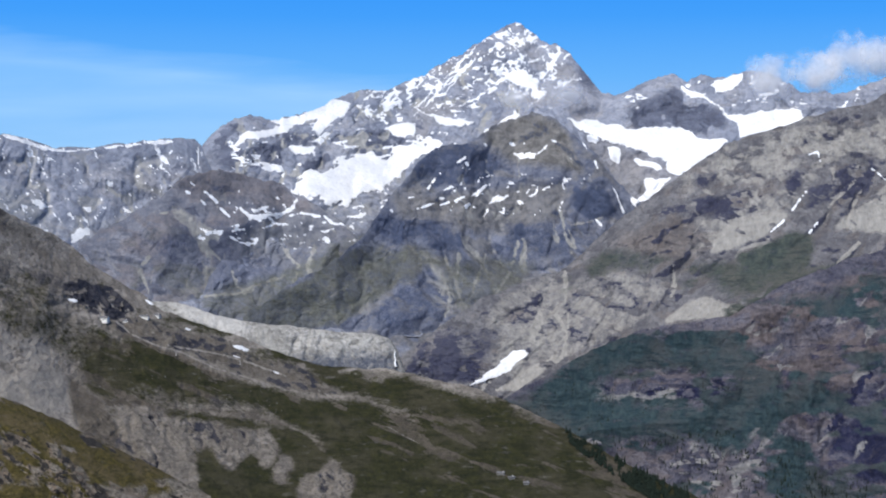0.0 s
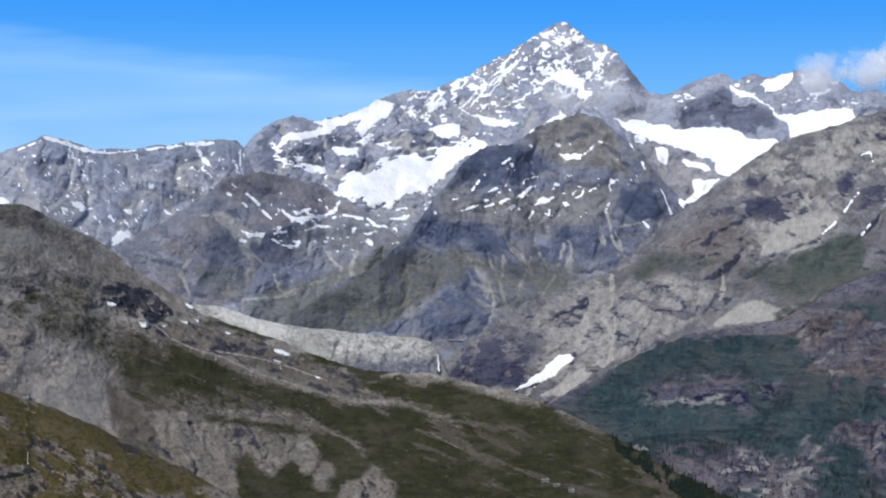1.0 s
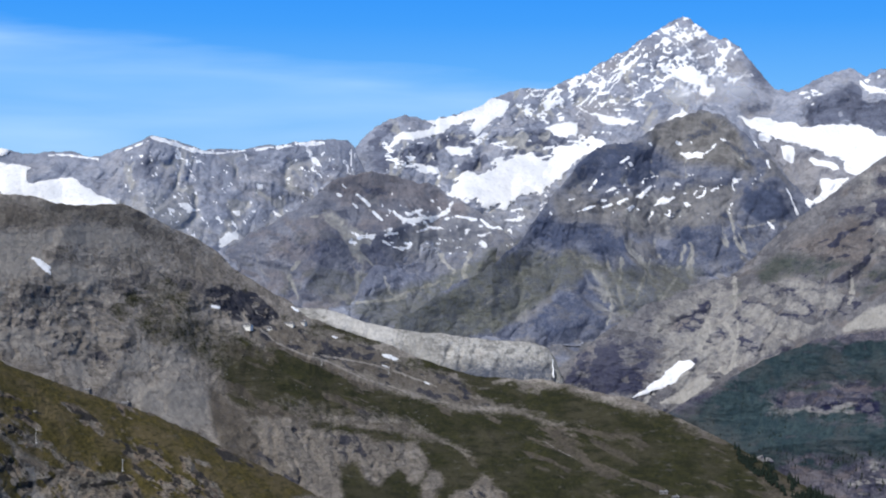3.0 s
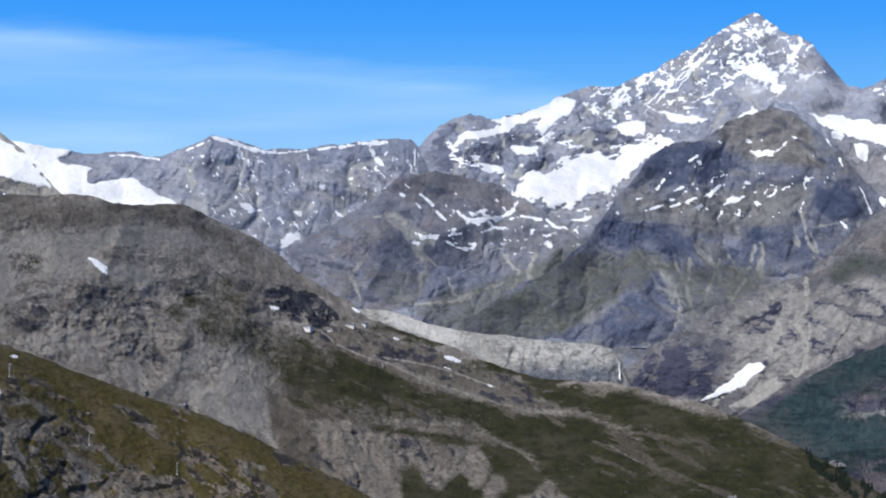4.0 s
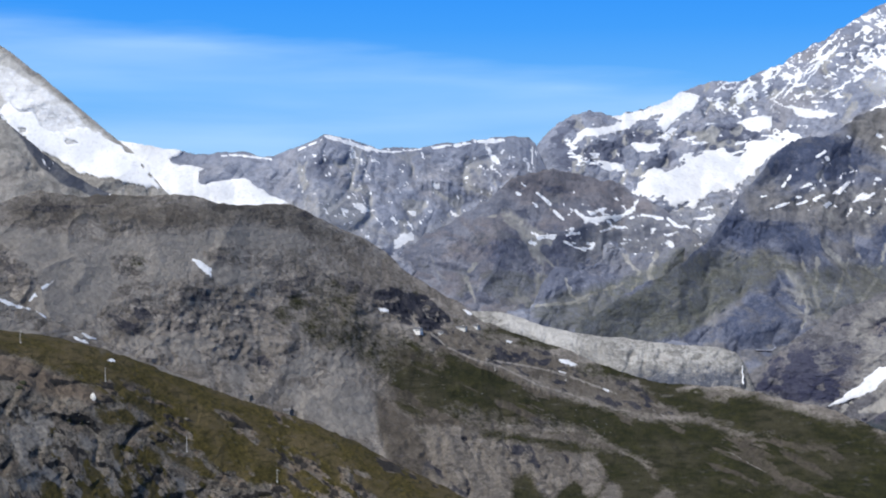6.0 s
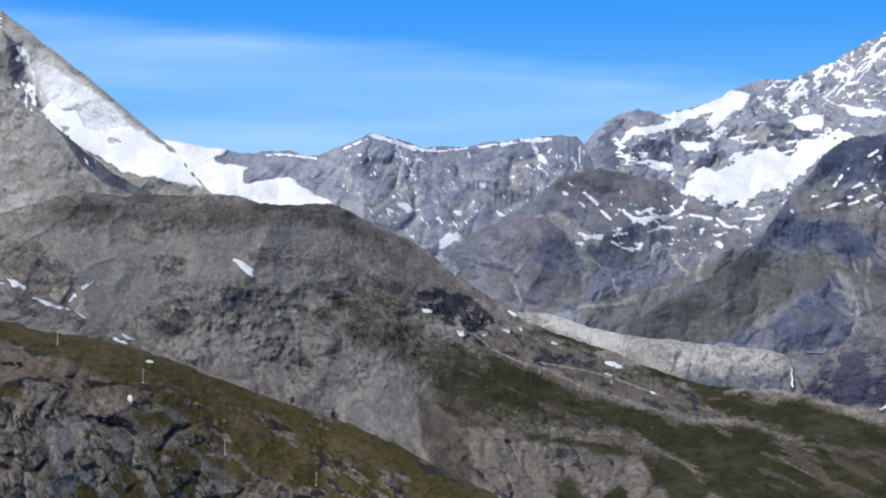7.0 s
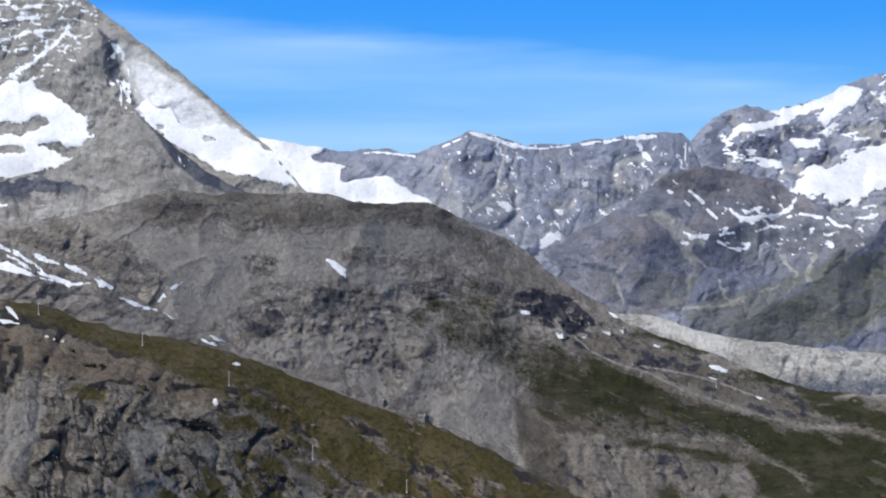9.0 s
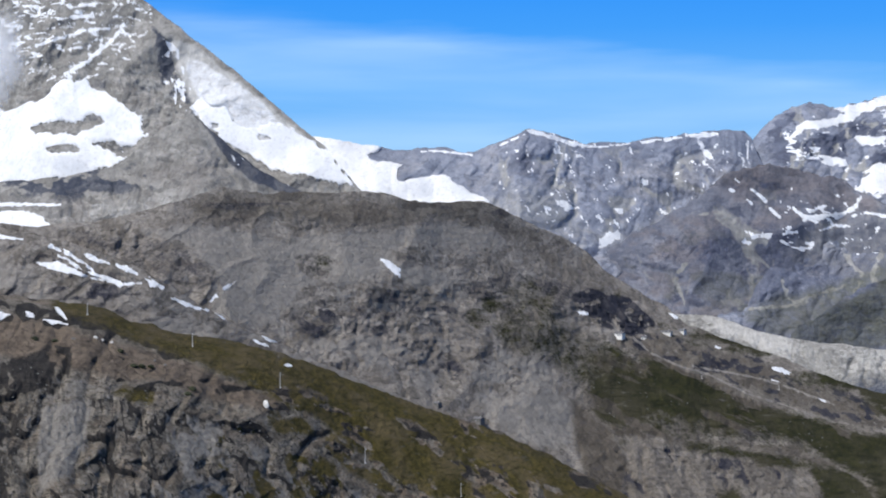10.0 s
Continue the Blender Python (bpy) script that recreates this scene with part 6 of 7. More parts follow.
near = Massif(
    crest=[(-559.4, -21.4), (-503.3, -28.8), (-482.8, -31.7), (-459.2, -33.9), (-439.4, -37.2), (-426.4, -42.3), (-403.8, -48.4), (-381.7, -52.4), (-366.0, -55.0), (-347.5, -59.0), (-329.3, -65.6), (-311.3, -72.2), (-293.6, -78.6), (-276.1, -85.0), (-258.9, -90.0), (-236.2, -97.3), (-216.8, -106.0), (-200.3, -114.7), (-181.4, -123.6), (-157.5, -135.0), (-131.5, -149.1)],
    crest_y=[(-580, 1250), (-440, 1340), (-360, 1420), (-250, 1545), (-170, 1580)],
    foot=[(-580, -175), (-300, -200), (-150, -200)], foot_y=[(-580, 980), (-400, 1110), (-300, 1320), (-150, 1440)],
    big=12, gully=8, crag=3.2, size=75, seed=45, jag=0.6, step=0.62, belly=0.62, tall=2.6)
near.fine = near.fine + 3.0 * (ridged(near.x / 9 + 0.25 * near.z / 9, near.z / 70, 4, 77, 0.6) - 0.4) * smooth(38, 60, near.fall)
near.put("grass", [(-473.4, -30.1), (-427.5, -37.1), (-304.6, -70.1), (-166.1, -123.7), (-127.4, -139.7), (-219.9, -144.4), (-275.9, -125.8), (-293.1, -113.1), (-328.4, -91.1), (-352.5, -76.6), (-386.3, -63.4), (-424.3, -49.8), (-453.6, -41.5)], 0.95, 8)
near.mottle("grass", [(-365.2, -76.4), (-323.2, -90.4), (-265.6, -127.1), (-353.4, -130.9), (-329.2, -105.5)], 0.45, (10, 14), 0.6, 0.9)
near.put("rust", [(-510.5, -42.0), (-470.1, -43.1), (-430.9, -51.2), (-383.5, -64.6), (-340.7, -83.0), (-352.9, -86.0), (-392.9, -77.3), (-424.6, -70.9), (-470.3, -64.6), (-510.7, -65.3)], 0.9, 7)
near.mottle("rust", [(-386.3, -52.2), (-275.6, -77.6), (-192.6, -114.5), (-247.4, -116.7), (-334.4, -84.4)], 0.28, (14, 12), 0, 0.85)
near.put("dark", [(-240.0, -95.3), (-223.3, -100.6), (-209.6, -106.0), (-215.1, -107.0), (-234.5, -102.3)], 0.8, 5)
near.mottle("grass", [(-262.3, -98.6), (-198.7, -120.9), (-147.8, -150.2), (-262.4, -156.0)], 0.55, (14, 10), 0.3, 0.9)
for pts in ([(-514.1, -37.6), (-493.6, -38.4), (-481.5, -40.6), (-486.9, -43.8), (-514.2, -45.0)], [(-476.8, -39.4), (-471.5, -40.2), (-468.8, -42.8), (-474.1, -42.3)], [(-468.1, -41.7), (-460.2, -43.0), (-448.4, -46.4), (-460.2, -45.6)], [(-462.8, -35.9), (-457.5, -38.1), (-451.0, -44.4), (-456.2, -42.1)], [(-343.9, -64.9), (-340.9, -64.8), (-339.1, -66.1), (-342.7, -66.2)]):
    near.snowfield("snow_patch", "small white snow remnant on a brown slope", pts, 1.0, 6)
near.fine *= 1 - 0.65 * near.zone([(-510.5, -42.0), (-470.1, -43.1), (-430.9, -51.2), (-383.5, -64.6), (-340.7, -83.0), (-352.9, -86.0), (-392.9, -77.3), (-424.6, -70.9), (-470.3, -64.6), (-510.7, -65.3)], 7, 6)
# the crag: dark broken edge, a pale slab, striped slabs, turf creeping between blocks
near.clear([(-501.4, -78.7), (-482.1, -64.4), (-451.7, -69.7), (-421.7, -77.7), (-384.8, -85.5), (-359.9, -99.0), (-323.2, -106.9), (-296.0, -120.1), (-283.9, -133.2), (-282.9, -149.3), (-485.8, -152.4)], 6)
near.mottle("dark", [(-496.2, -78.7), (-476.4, -64.4), (-465.8, -59.2), (-450.2, -60.7), (-442.5, -66.8), (-446.7, -78.0), (-461.6, -78.2), (-460.4, -97.6), (-455.6, -108.5), (-454.9, -135.5), (-483.2, -136.2)], 0.62, (9, 11), 0.3, 0.75, 3)
near.put("scree", [(-456.4, -86.4), (-432.5, -80.6), (-426.9, -91.6), (-427.1, -105.2), (-432.2, -121.5), (-449.9, -135.5), (-452.2, -108.4)], 0.6, 4, 4)
near.put("scree", [(-461.6, -78.2), (-449.7, -78.0), (-443.2, -69.6), (-421.7, -77.7), (-435.0, -80.6), (-450.7, -86.4)], 0.5, 4, 4)
near.rills("dark", [(-435.0, -80.6), (-413.0, -80.4), (-391.2, -96.6), (-381.7, -107.3), (-386.3, -129.5), (-411.4, -134.6), (-427.4, -134.9), (-424.6, -102.4)], 0.3, (4.0, 34.0), 0.35, 0.8, 4, 5)
near.rills("dark", [(-394.9, -77.5), (-359.9, -99.0), (-322.7, -109.6), (-295.5, -125.5), (-293.6, -149.6), (-383.8, -150.4), (-381.7, -107.3)], 0.2, (7.0, 9.0), 0.6, 0.75, 4, 8)
near.mottle("scree", [(-399.5, -80.2), (-359.9, -99.0), (-322.7, -109.6), (-295.5, -125.5), (-293.6, -149.6), (-398.6, -150.4)], 0.4, (9, 12), 0.5, 0.6, 5)
near.mottle("grass", [(-376.0, -90.9), (-344.5, -98.9), (-323.2, -106.9), (-299.0, -117.5), (-278.9, -130.4), (-282.9, -149.3), (-364.6, -150.4)], 0.42, (8, 9), 0.5, 0.85, 5)
near.mottle("grass", [(-434.5, -69.5), (-406.5, -74.8), (-391.9, -91.1), (-406.6, -85.8), (-424.5, -80.5)], 0.5, (7, 7), 0.5, 0.7, 4)
near.put("rust", [(-368.2, -77.2), (-344.2, -78.4), (-335.6, -85.2), (-348.1, -88.0), (-362.1, -84.0)], 0.7, 3, 4)
near.put("rust", [(-315.9, -79.6), (-304.8, -84.9), (-306.4, -91.7), (-313.3, -89.1)], 0.7, 3, 4)
near.mottle("dark", [(-289.8, -98.3), (-262.4, -89.9), (-205.6, -120.7), (-230.5, -131.8)], 0.4, (8, 6), 0.4, 0.7, 4)
# worn turf: bare rock, red earth and dark heath show through
near.patchy([(-276.3, -95.2), (-246.4, -83.3), (-206.5, -106.2), (-165.5, -135.0), (-152.8, -156.8), (-261.3, -158.5)], 0.42, (11, 8), 0.5)
near.patchy([(-262.3, -105.0), (-230.5, -120.9), (-198.7, -135.2), (-163.7, -156.0), (-163.7, -175.1), (-262.5, -175.1)], 0.45, (9, 7), 0.5)
near.patchy([(-360.4, -77.2), (-306.0, -76.8), (-260.8, -97.9), (-210.8, -120.8), (-203.6, -138.9), (-283.5, -141.3), (-323.4, -104.2)], 0.22, (14, 8), 0.5)
near.patchy([(-386.5, -69.4), (-346.6, -69.2), (-311.6, -83.7), (-298.8, -101.2), (-326.9, -101.3), (-361.6, -89.8), (-384.4, -84.0)], 0.35, (12, 6), 0.4)
for pts in ([(-270.6, -116.9), (-257.6, -118.2), (-251.4, -126.8), (-263.0, -125.5)], [(-268.1, -116.8), (-250.7, -119.1), (-247.3, -127.6), (-263.3, -127.4)], [(-348.0, -90.8), (-329.6, -91.9), (-323.5, -100.1), (-339.3, -98.9)], [(-249.7, -140.0), (-224.2, -143.2), (-217.9, -156.0), (-249.7, -156.0)]):
    near.put("grass", pts, 1.0, 4, 4)
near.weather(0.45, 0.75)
near.build("near_slope", "grassy near slope above a steep dark crag", "slope", NEAR_ROCK)

# ---- small things ----
def plain(name, colour, rough=0.85, vary=0.25, scale=1.5):
    mat, nt, b = principled(name, rough)
    geo = nt.nodes.new("ShaderNodeNewGeometry")
    f = noise_node(nt, geo.outputs["Position"], scale, 5, 0.65)
    nt.links.new(mix_node(nt, range_node(nt, f, 0.3, 0.7), tuple(c * (1 - vary) for c in colour), tuple(min(1, c * (1 + vary)) for c in colour)), b.inputs["Base Color"])
    return mat


WALL, STONE_ROOF, DARK_WOOD = plain("white_render", (0.72, 0.71, 0.68), vary=0.1), plain("slate_roof", (0.14, 0.14, 0.15)), plain("dark_wood", (0.06, 0.045, 0.035))
GLASS_DARK, STEEL, PALE_STONE = plain("window_glass", (0.03, 0.035, 0.045), 0.15), plain("galvanised_steel", (0.5, 0.5, 0.49), 0.5, 0.1), plain("pale_stone", (0.62, 0.61, 0.58))
NEEDLES, BARK, SHRUB = plain("spruce_needles", (0.011, 0.02, 0.014), vary=0.45, scale=0.8), plain("bark", (0.06, 0.045, 0.035)), plain("juniper", (0.03, 0.034, 0.018), vary=0.4)
BOULDER = plain("boulder_gneiss", (0.15, 0.147, 0.143), vary=0.4)


def part(name, bm, material, parent, label=""):
    me = bpy.data.meshes.new(name)
    bm.to_mesh(me)
    bm.free()
    me.materials.append(material)
    ob = new(name, me)
    ob.parent = parent
    if label:
        ob["label"] = label
    return ob


def box(bm, centre, size, turn=0.0):
    bmesh.ops.create_cube(bm, size=1, matrix=Matrix.Translation(centre) @ Matrix.Rotation(turn, 4, "Z") @ Matrix.Diagonal((*size, 1)))
    return bm


def house(name, label, at, turn, size, wall=None, roof=None, windows=4, pitch=0.5):
    """A gabled house: body, roof with eaves, chimney, door and windows."""
    w, d, hgt = size
    root = tagged(new(name), label, "building")
    root.matrix_world = pose(*at, rz=turn)
    bm = bmesh.new()
    g = hgt + pitch * d / 2
    vs = [bm.verts.new(p) for p in ((-w / 2, -d / 2, -2.5), (w / 2, -d / 2, -2.5), (w / 2, d / 2, -2.5), (-w / 2, d / 2, -2.5), (-w / 2, -d / 2, hgt), (w / 2, -d / 2, hgt), (w / 2, d / 2, hgt), (-w / 2, d / 2, hgt), (-w / 2, 0, g), (w / 2, 0, g))]
    for f in ((0, 1, 5, 4), (2, 3, 7, 6), (1, 2, 6, 9, 5), (3, 0, 4, 8, 7), (4, 5, 9, 8), (6, 7, 8, 9), (3, 2, 1, 0)):
        bm.faces.new([vs[i] for i in f])
    part("wall", bm, wall or WALL, root)
    for side in (-1, 1):
        bm = bmesh.new()
        e, over, t = d / 2 + 0.35, w / 2 + 0.4, 0.22
        z0, z1 = hgt - pitch * 0.35 + 0.03, g + 0.03
        pts = [(-over, side * e, z0), (over, side * e, z0), (over, 0, z1), (-over, 0, z1)]
        vs = [bm.verts.new(p) for p in pts] + [bm.verts.new((x, y, z + t)) for x, y, z in pts]
        for f in ((0, 1, 2, 3), (7, 6, 5, 4), (0, 4, 5, 1), (1, 5, 6, 2), (2, 6, 7, 3), (3, 7, 4, 0)):
            bm.faces.new([vs[i] for i in f])
        bmesh.ops.recalc_face_normals(bm, faces=bm.faces)
        part("roof", bm, roof or STONE_ROOF, root)
    part("chimney", box(bmesh.new(), (w * 0.25, 0.3, g + 0.2), (0.5, 0.5, 1.2)), WALL, root)
    part("door", box(bmesh.new(), (-w * 0.3, -d / 2 - 0.02, 0.55), (0.6, 0.08, 1.3)), DARK_WOOD, root)
    for k in range(windows):
        x = -w * 0.1 + (k + 0.5) * w * 0.55 / windows
        win = part("window", box(bmesh.new(), (x, -d / 2 - 0.015, hgt * 0.58), (w * 0.3 / windows, 0.06, hgt * 0.32)), GLASS_DARK, root)
        part("sill", box(bmesh.new(), (x, -d / 2 - 0.05, hgt * 0.40), (w * 0.36 / windows, 0.14, 0.06)), WALL, win)
    return root


def mast(at, height, arm=1.6):
    """A railway mast: tapered pole, bracket arm, insulator and footing."""
    root = tagged(new("overhead_line_mast"), "thin pale steel mast standing on a grassy slope", "mast", "masts on the slope")
    root.location = at
    bm = bmesh.new()
    bmesh.ops.create_cone(bm, segments=8, radius1=0.24, radius2=0.15, depth=height + 1.5, cap_ends=True, matrix=Matrix.Translation((0, 0, height / 2 - 0.75)))
    part("pole", bm, STEEL, root)
    part("bracket_arm", box(bmesh.new(), (arm / 2, 0, height * 0.9), (arm, 0.12, 0.12)), STEEL, root)
    part("brace", box(bmesh.new(), (arm / 2, 0, height * 0.83), (arm * 0.9, 0.08, 0.08), 0.0), STEEL, root)
    bm = bmesh.new()
    bmesh.ops.create_cone(bm, segments=8, radius1=0.16, radius2=0.1, depth=0.5, cap_ends=True, matrix=Matrix.Translation((arm, 0, height * 0.9 - 0.3)))
    part("insulator", bm, DARK_WOOD, root)
    part("footing", box(bmesh.new(), (0, 0, -0.1), (1.1, 1.1, 0.7)), PALE_STONE, root)


def lumpy(bm_scale, seed, sub=3, rough=0.35, freq=1.3):
    bm = bmesh.new()
    bmesh.ops.create_icosphere(bm, subdivisions=sub, radius=1)
    for v in bm.verts:
        k = 1 + rough * noise.fractal(v.co * freq + Vector((seed * 3.1, seed, -seed)), 1.0, 2.0, 4)
        v.co = Vector((v.co.x * bm_scale[0], v.co.y * bm_scale[1], v.co.z * bm_scale[2])) * k
    return bm


def boulder(name, label, at, size, seed, material):
    me = bpy.data.meshes.new(name)
    bm = lumpy(size, seed, 2, 0.5)
    bm.to_mesh(me)
    bm.free()
    me.materials.append(material)
    ob = tagged(new(name, me), label, "rock")
    ob.location = at + Vector((0, 0, size[2] * 0.35))
    return ob


def conifer_points(rng, h):
    """One spruce: trunk and five ragged whorls of boughs, as triangles."""
    tris = []
    for a in range(4):
        p, q = a * math.pi / 2, (a + 1) * math.pi / 2
        tris.append(((0.03 * h * math.cos(p), 0.03 * h * math.sin(p), -0.08 * h), (0.03 * h * math.cos(q), 0.03 * h * math.sin(q), -0.08 * h), (0, 0, h * 0.9)))
    for k in range(5):
        z0, z1, r = h * (0.1 + 0.17 * k), h * (0.36 + 0.165 * k), h * 0.24 * (1 - k / 5.6)
        off = rng.random() * 6
        for a in range(7):
            p, q = off + a * 0.8976, off + (a + 0.8) * 0.8976
            ra, rb, dz = r * rng.uniform(0.7, 1.2), r * rng.uniform(0.7, 1.2), rng.uniform(-0.05, 0.04) * h
            tris.append(((ra * math.cos(p), ra * math.sin(p), z0 + dz), (rb * math.cos(q), rb * math.sin(q), z0 - dz), (0, 0, z1)))
    return np.array(tris)


def wood(name, label, layer, area, count, low, high, seed):
    rng = random.Random(seed)
    us, vs = [p[0] for p in area], [p[1] for p in area]
    all_tris, tries = [], 0
    while len(all_tris) < count and tries < count * 30:
        tries += 1
        u, v = rng.uniform(min(us), max(us)), rng.uniform(min(vs), max(vs))
        if not inside_all(area, np.array([u]), np.array([v]))[0] or fbm(np.array(u / 6), np.array(v / 6), 3, seed) < 0.42:
            continue
        all_tris.append(conifer_points(rng, rng.uniform(low, high)) + np.array(layer.at(u, v)))
    v = np.concatenate(all_tris).reshape(-1, 3)
    me = mesh_from(name, v, np.arange(len(v)).reshape(-1, 3))
    me.materials.append(NEEDLES)
    tagged(new(name, me), label, "trees", kind="stuff")


# houses by the dark cliff and in the gully
def spot(layer, where):
    return [layer.at(u, v) for u, v in where]


huts = spot(hill, [(-191.2, -50.1), (-179.1, -51.0), (-168.7, -48.2), (-161.0, -47.5)])
house("mountain_hotel", "white rendered mountain hotel with a grey slate roof", huts[0], -14, (9.5, 6, 3.0), windows=5)
house("mountain_hut", "small white mountain hut beside a gravel path", huts[1], 12, (5.0, 4, 1.8), windows=2)
house("mountain_barn", "low grey stone barn beside the dark cliff", huts[2], -8, (10, 4.5, 1.7), PALE_STONE, windows=3)
house("mountain_hut", "small stone hut with a dark roof on the ridge", huts[3], -20, (6, 4, 1.6), PALE_STONE, windows=2)
stations = spot(hill, [(-256.8, -91.8), (-276.8, -84.3)])
house("station_house", "low grey stone station house beside the track", stations[0], -25, (11, 5, 2.6), BOULDER, windows=3)
house("gallery_shed", "small grey stone shed with a dark roof beside the track", stations[1], -25, (7, 4, 1.5), BOULDER, windows=2)
chalets = spot(hill, [(32.2, -136.2), (38.5, -138.8), (46.5, -141.9)])
for k, at in enumerate(chalets):
    house("alpine_chalet", "small grey stone chalet on green pasture", at, (-10, 25, 5)[k], (7.5 - k, 4.0, 1.3), BOULDER, windows=2)
for at, hgt in zip(spot(near, [(-253.9, -126.5)]) + spot(near, [(-300.4, -111.8)]) + spot(near, [(-343.6, -75.4)]) + spot(near, [(-388.9, -55.8), (-444.0, -40.4)]), (9.5, 11, 10, 9, 8)):
    mast(at, hgt)
for at in spot(hill, [(-114.9, -74.4), (-150.6, -69.2)]):
    mast(at, 3.6, 0.35)
boulder("white_boulder", "pale white boulder standing on brown grass", near.at(*[(-348.1, -84.7)][0]), (2.1, 1.8, 3.4), 3, PALE_STONE)
for k, at in enumerate(spot(near, [(-432.4, -53.1), (-428.3, -54.5), (-436.6, -52.0), (-405.4, -63.4), (-399.8, -65.5), (-447.0, -52.7)])):
    boulder("boulder", "pale grey boulder on reddish earth", at, (1.0 + 0.3 * (k % 3), 1.0, 0.8), k + 5, PALE_STONE if k < 3 else BOULDER)
for k, at in enumerate(spot(near, [(-422.8, -58.6), (-411.1, -66.3), (-406.1, -66.7), (-414.9, -65.8), (-386.1, -79.7), (-384.2, -76.9), (-466.6, -53.0), (-456.8, -54.3)])):
    sh = boulder("juniper_shrub", "dark low juniper shrub on the slope", at, (2.6, 2.0, 1.5), k + 15, SHRUB)
    sh["category"] = "shrub"


# loose stones on the near slope
def stones(name, label, layer, area, count, low, high, seed, material):
    rng = random.Random(seed)
    us, vs = [p[0] for p in area], [p[1] for p in area]
    base = bmesh.new()
    bmesh.ops.create_icosphere(base, subdivisions=1, radius=1)
    bv, bf = np.array([v.co[:] for v in base.verts]), np.array([[v.index for v in f.verts] for f in base.faces])
    base.free()
    V, F, made, tries = [], [], 0, 0
    while made < count and tries < count * 20:
        tries += 1
        u, v = rng.uniform(min(us), max(us)), rng.uniform(min(vs), max(vs))
        if not inside_all(area, np.array([u]), np.array([v]))[0]:
            continue
        k = rng.uniform(low, high) ** 1.0
        jit = np.array([rng.uniform(0.6, 1.35) for _ in range(len(bv))])[:, None]
        V.append(bv * jit * np.array([k * rng.uniform(0.8, 1.4), k, k * rng.uniform(0.5, 0.9)]) + np.array(layer.at(u, v)))
        F.append(bf + made * len(bv))
        made += 1
    me = mesh_from(name, np.concatenate(V), np.concatenate(F))
    me.materials.append(material)
    me.polygons.foreach_set("use_smooth", np.zeros(len(me.polygons), bool))
    tagged(new(name, me), label, "stones", kind="stuff")


stones("crag_stones", "grey broken stones on the steep crag", near, [(-482.9, -64.5), (-418.0, -74.6), (-332.2, -94.4), (-268.8, -126.7), (-483.5, -136.0)], 420, 0.3, 0.9, 4, BOULDER)
stones("hill_stones", "scattered grey stones on the rocky hill", hill, [(-387.6, -35.7), (-242.4, -18.1), (-157.8, -56.0), (-78.5, -101.9), (-214.1, -123.1), (-284.4, -86.2)], 300, 0.3, 0.8, 6, BOULDER)
wood("spruce_forest", "dark green spruce forest on the slope's edge", hill, [(68.8, -112.6), (94.2, -126.6), (119.7, -139.4), (145.2, -152.8), (164.4, -163.9), (132.5, -160.8), (97.4, -138.8), (72.0, -120.9)], 900, 4.0, 8.5, 21)
wood("valley_trees", "scattered dark trees on the valley slope", front_flank, [(84.7, -112.9), (116.5, -114.5), (164.3, -111.3), (202.5, -133.7), (249.7, -143.2), (249.7, -156.0), (145.2, -156.0)], 420, 2.6, 5.0, 22)
wood("flank_trees", "scattered dark trees on the green flank", front_flank, [(46.5, -98.6), (87.8, -76.3), (148.3, -73.1), (164.2, -92.2), (116.5, -111.3), (68.8, -114.5)], 160, 2.0, 3.6, 23)


# waterfall below the moraine
def waterfall():
    top, foot = moraine.at(*[(-27.7, -66.1)][0]), moraine.at(*[(-27.0, -75.7)][0])
    bm = bmesh.new()
    last = None
    for k in range(9):
        c = top.lerp(foot, k / 8) + Vector((0.5 * math.sin(k * 1.7), -2.2, 0))
        w = 0.4 + 0.06 * k
        row = [bm.verts.new(c + Vector((x * w, -0.5 * (1 - x * x), 0))) for x in (-1, -0.4, 0.4, 1)]
        if last:
            for a in range(3):
                bm.faces.new((last[a], last[a + 1], row[a + 1], row[a]))
        last = row
    me = bpy.data.meshes.new("waterfall")
    bm.to_mesh(me)
    bm.free()
    me.materials.append(SNOW)
    tagged(new("waterfall", me), "thin white waterfall below the moraine wall", "waterfall")


waterfall()


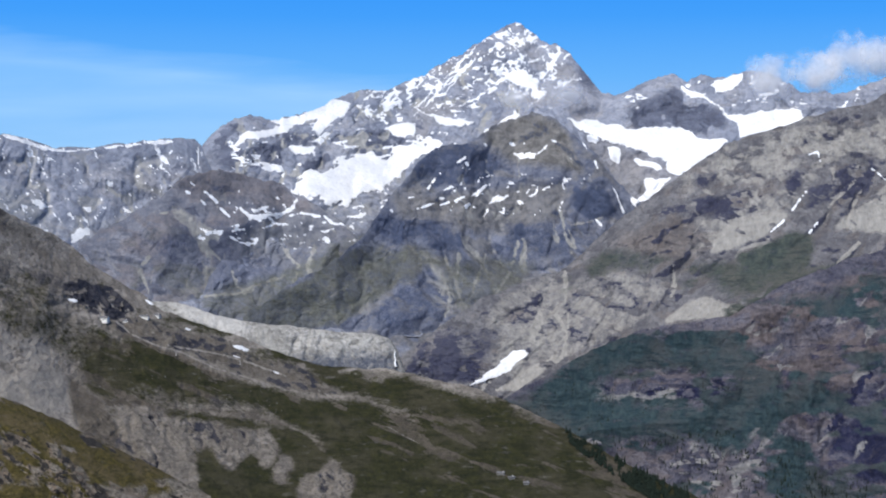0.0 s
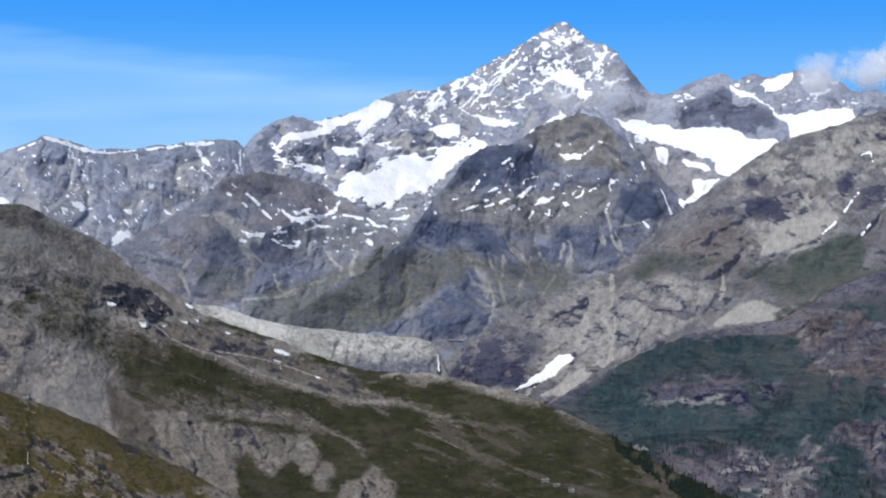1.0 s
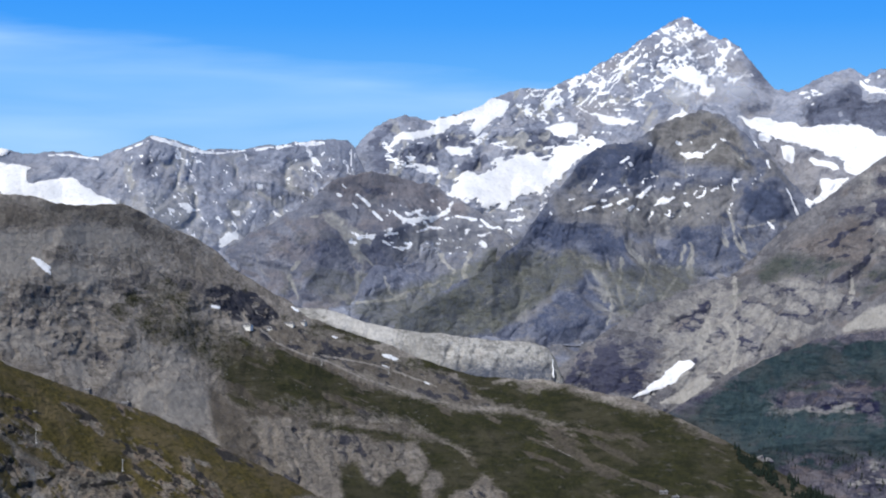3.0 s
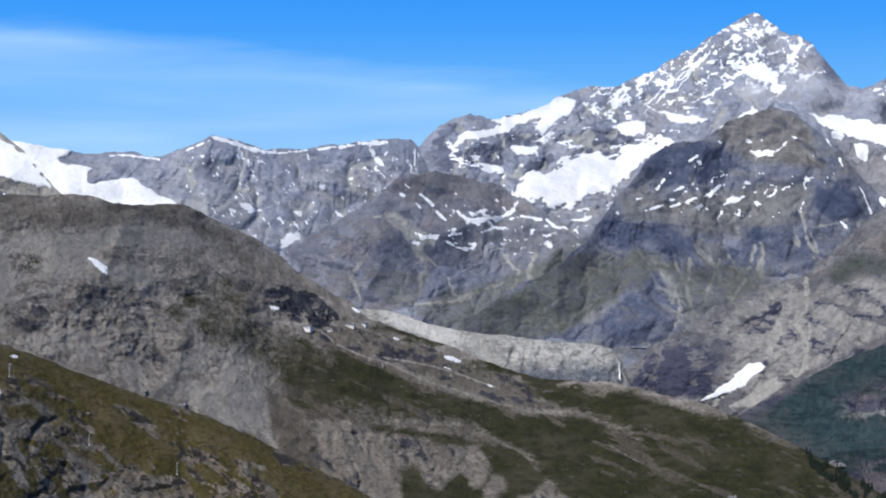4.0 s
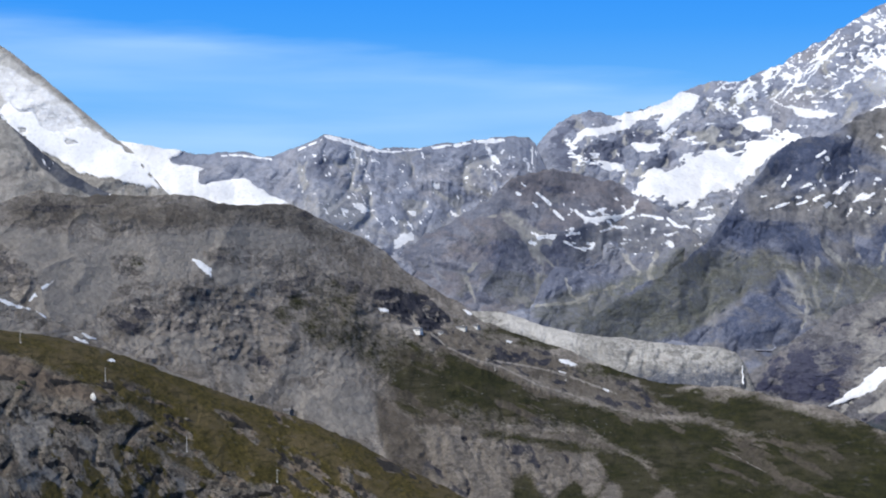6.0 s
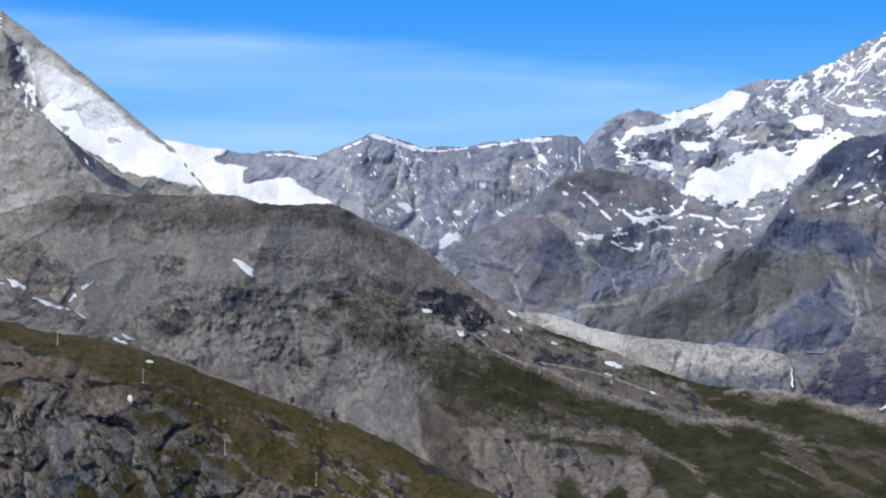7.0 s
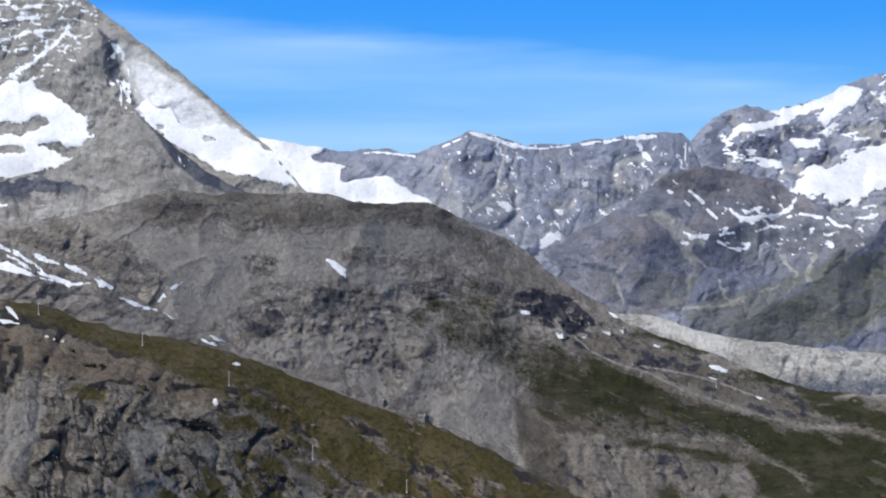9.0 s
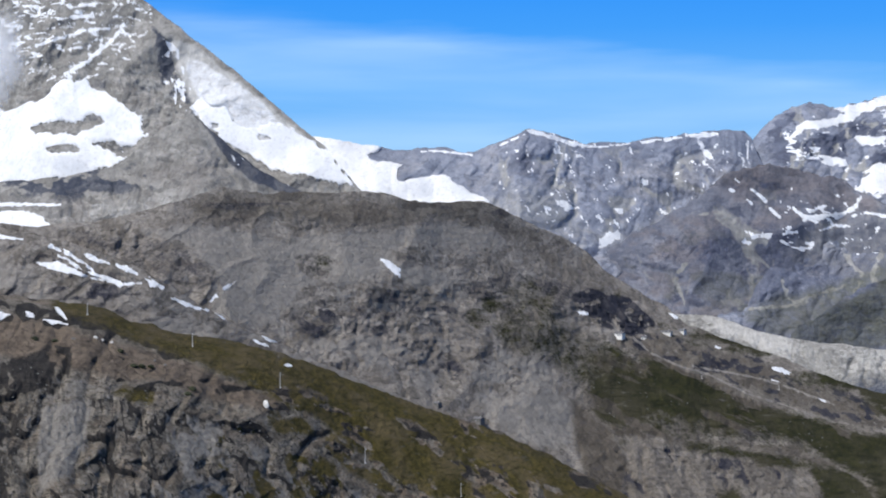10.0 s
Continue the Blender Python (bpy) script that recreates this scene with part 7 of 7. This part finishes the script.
# ---- clouds ----
def cloud_material(name, dense, seed):
    """Vapour: thick in the middle of a puff, ragged and thinning out to nothing at its rim."""
    mat = bpy.data.materials.new(name)
    mat.use_nodes = True
    nt = mat.node_tree
    nt.nodes.clear()
    out, mixer = nt.nodes.new("ShaderNodeOutputMaterial"), nt.nodes.new("ShaderNodeMixShader")
    clear, white, through_light, both = (nt.nodes.new("ShaderNode" + k) for k in ("BsdfTransparent", "BsdfDiffuse", "BsdfTranslucent", "MixShader"))
    white.inputs["Color"].default_value = through_light.inputs["Color"].default_value = (0.80, 0.81, 0.84, 1)
    where, geo = nt.nodes.new("ShaderNodeTexCoord"), nt.nodes.new("ShaderNodeNewGeometry")
    flat = mapped(nt, where.outputs["Object"], (1, 0, 1), (0, 0, 0))
    size = nt.nodes.new("ShaderNodeVectorMath")
    size.operation = "LENGTH"
    nt.links.new(flat, size.inputs[0])
    rim = range_node(nt, size.outputs["Value"], 1.0, 0.15)
    f = noise_node(nt, geo.outputs["Position"], 0.03 + 0.004 * seed, 6, 0.6)
    thick = math_node(nt, "ADD", rim, math_node(nt, "MULTIPLY", math_node(nt, "SUBTRACT", f, 0.52), 1.9))
    thick = math_node(nt, "MULTIPLY", range_node(nt, thick, 0.15, 0.95, 0.0, dense), range_node(nt, size.outputs["Value"], 1.0, 0.7))
    nt.links.new(thick, mixer.inputs["Fac"])
    nt.links.new(white.outputs[0], both.inputs[1])
    nt.links.new(through_light.outputs[0], both.inputs[2])
    nt.links.new(clear.outputs[0], mixer.inputs[1])
    nt.links.new(both.outputs[0], mixer.inputs[2])
    nt.links.new(mixer.outputs[0], out.inputs["Surface"])
    return mat


def cloud(name, label, where, y, sizes, dense, seed):
    root = tagged(new(name), label, "cloud")
    u0, v0 = where[0]
    root.location = (u0 / 1000 * y, y, EYE + v0 / 1000 * y)
    rng = random.Random(seed)
    vapour = cloud_material(name + "_vapour", dense, seed % 5)
    for (u, v), (rx, rz) in zip(where, sizes):
        for k in range(2):
            f = (1.0, 0.7)[k]
            bm = lumpy((1, 0.45, 1), seed + k * 9 + rx, 3, 0.12, 1.0)
            bmesh.ops.delete(bm, geom=[v for v in bm.verts if v.co.y > 0.12], context="VERTS")
            ob = part("puff", bm, vapour, root)
            off = (rng.uniform(-0.45, 0.45) * rx, rng.uniform(-0.3, 0.3) * rx, rng.uniform(-0.35, 0.4) * rz) if k else (0, 0, 0)
            ob.location = ((u - u0) / 1000 * y + off[0], off[1], (v - v0) / 1000 * y + off[2])
            ob.scale = (rx * f, rx * f, rz * f)
            ob.visible_shadow = False
            ob.data.polygons.foreach_set("use_smooth", np.ones(len(ob.data.polygons), bool))


cloud("cumulus_cloud", "soft white cloud hanging before the ridge", [(183.0, 85.9), (208.4, 89.0), (229.5, 97.0), (252.7, 97.0)], 2470, ((48, 46), (58, 38), (60, 48), (74, 46)), 0.75, 3)
cloud("cloud_wisp", "thin white mist clinging to the pyramid", [(41.6, 73.8), (63.9, 77.9)], 2480, ((40, 30), (48, 32)), 0.4, 13)
cloud("cloud_wisp", "white cloud bank beside the great peak", [(-533.7, 86.9), (-524.6, 105.0)], 1660, ((34, 64), (30, 42)), 0.7, 23)
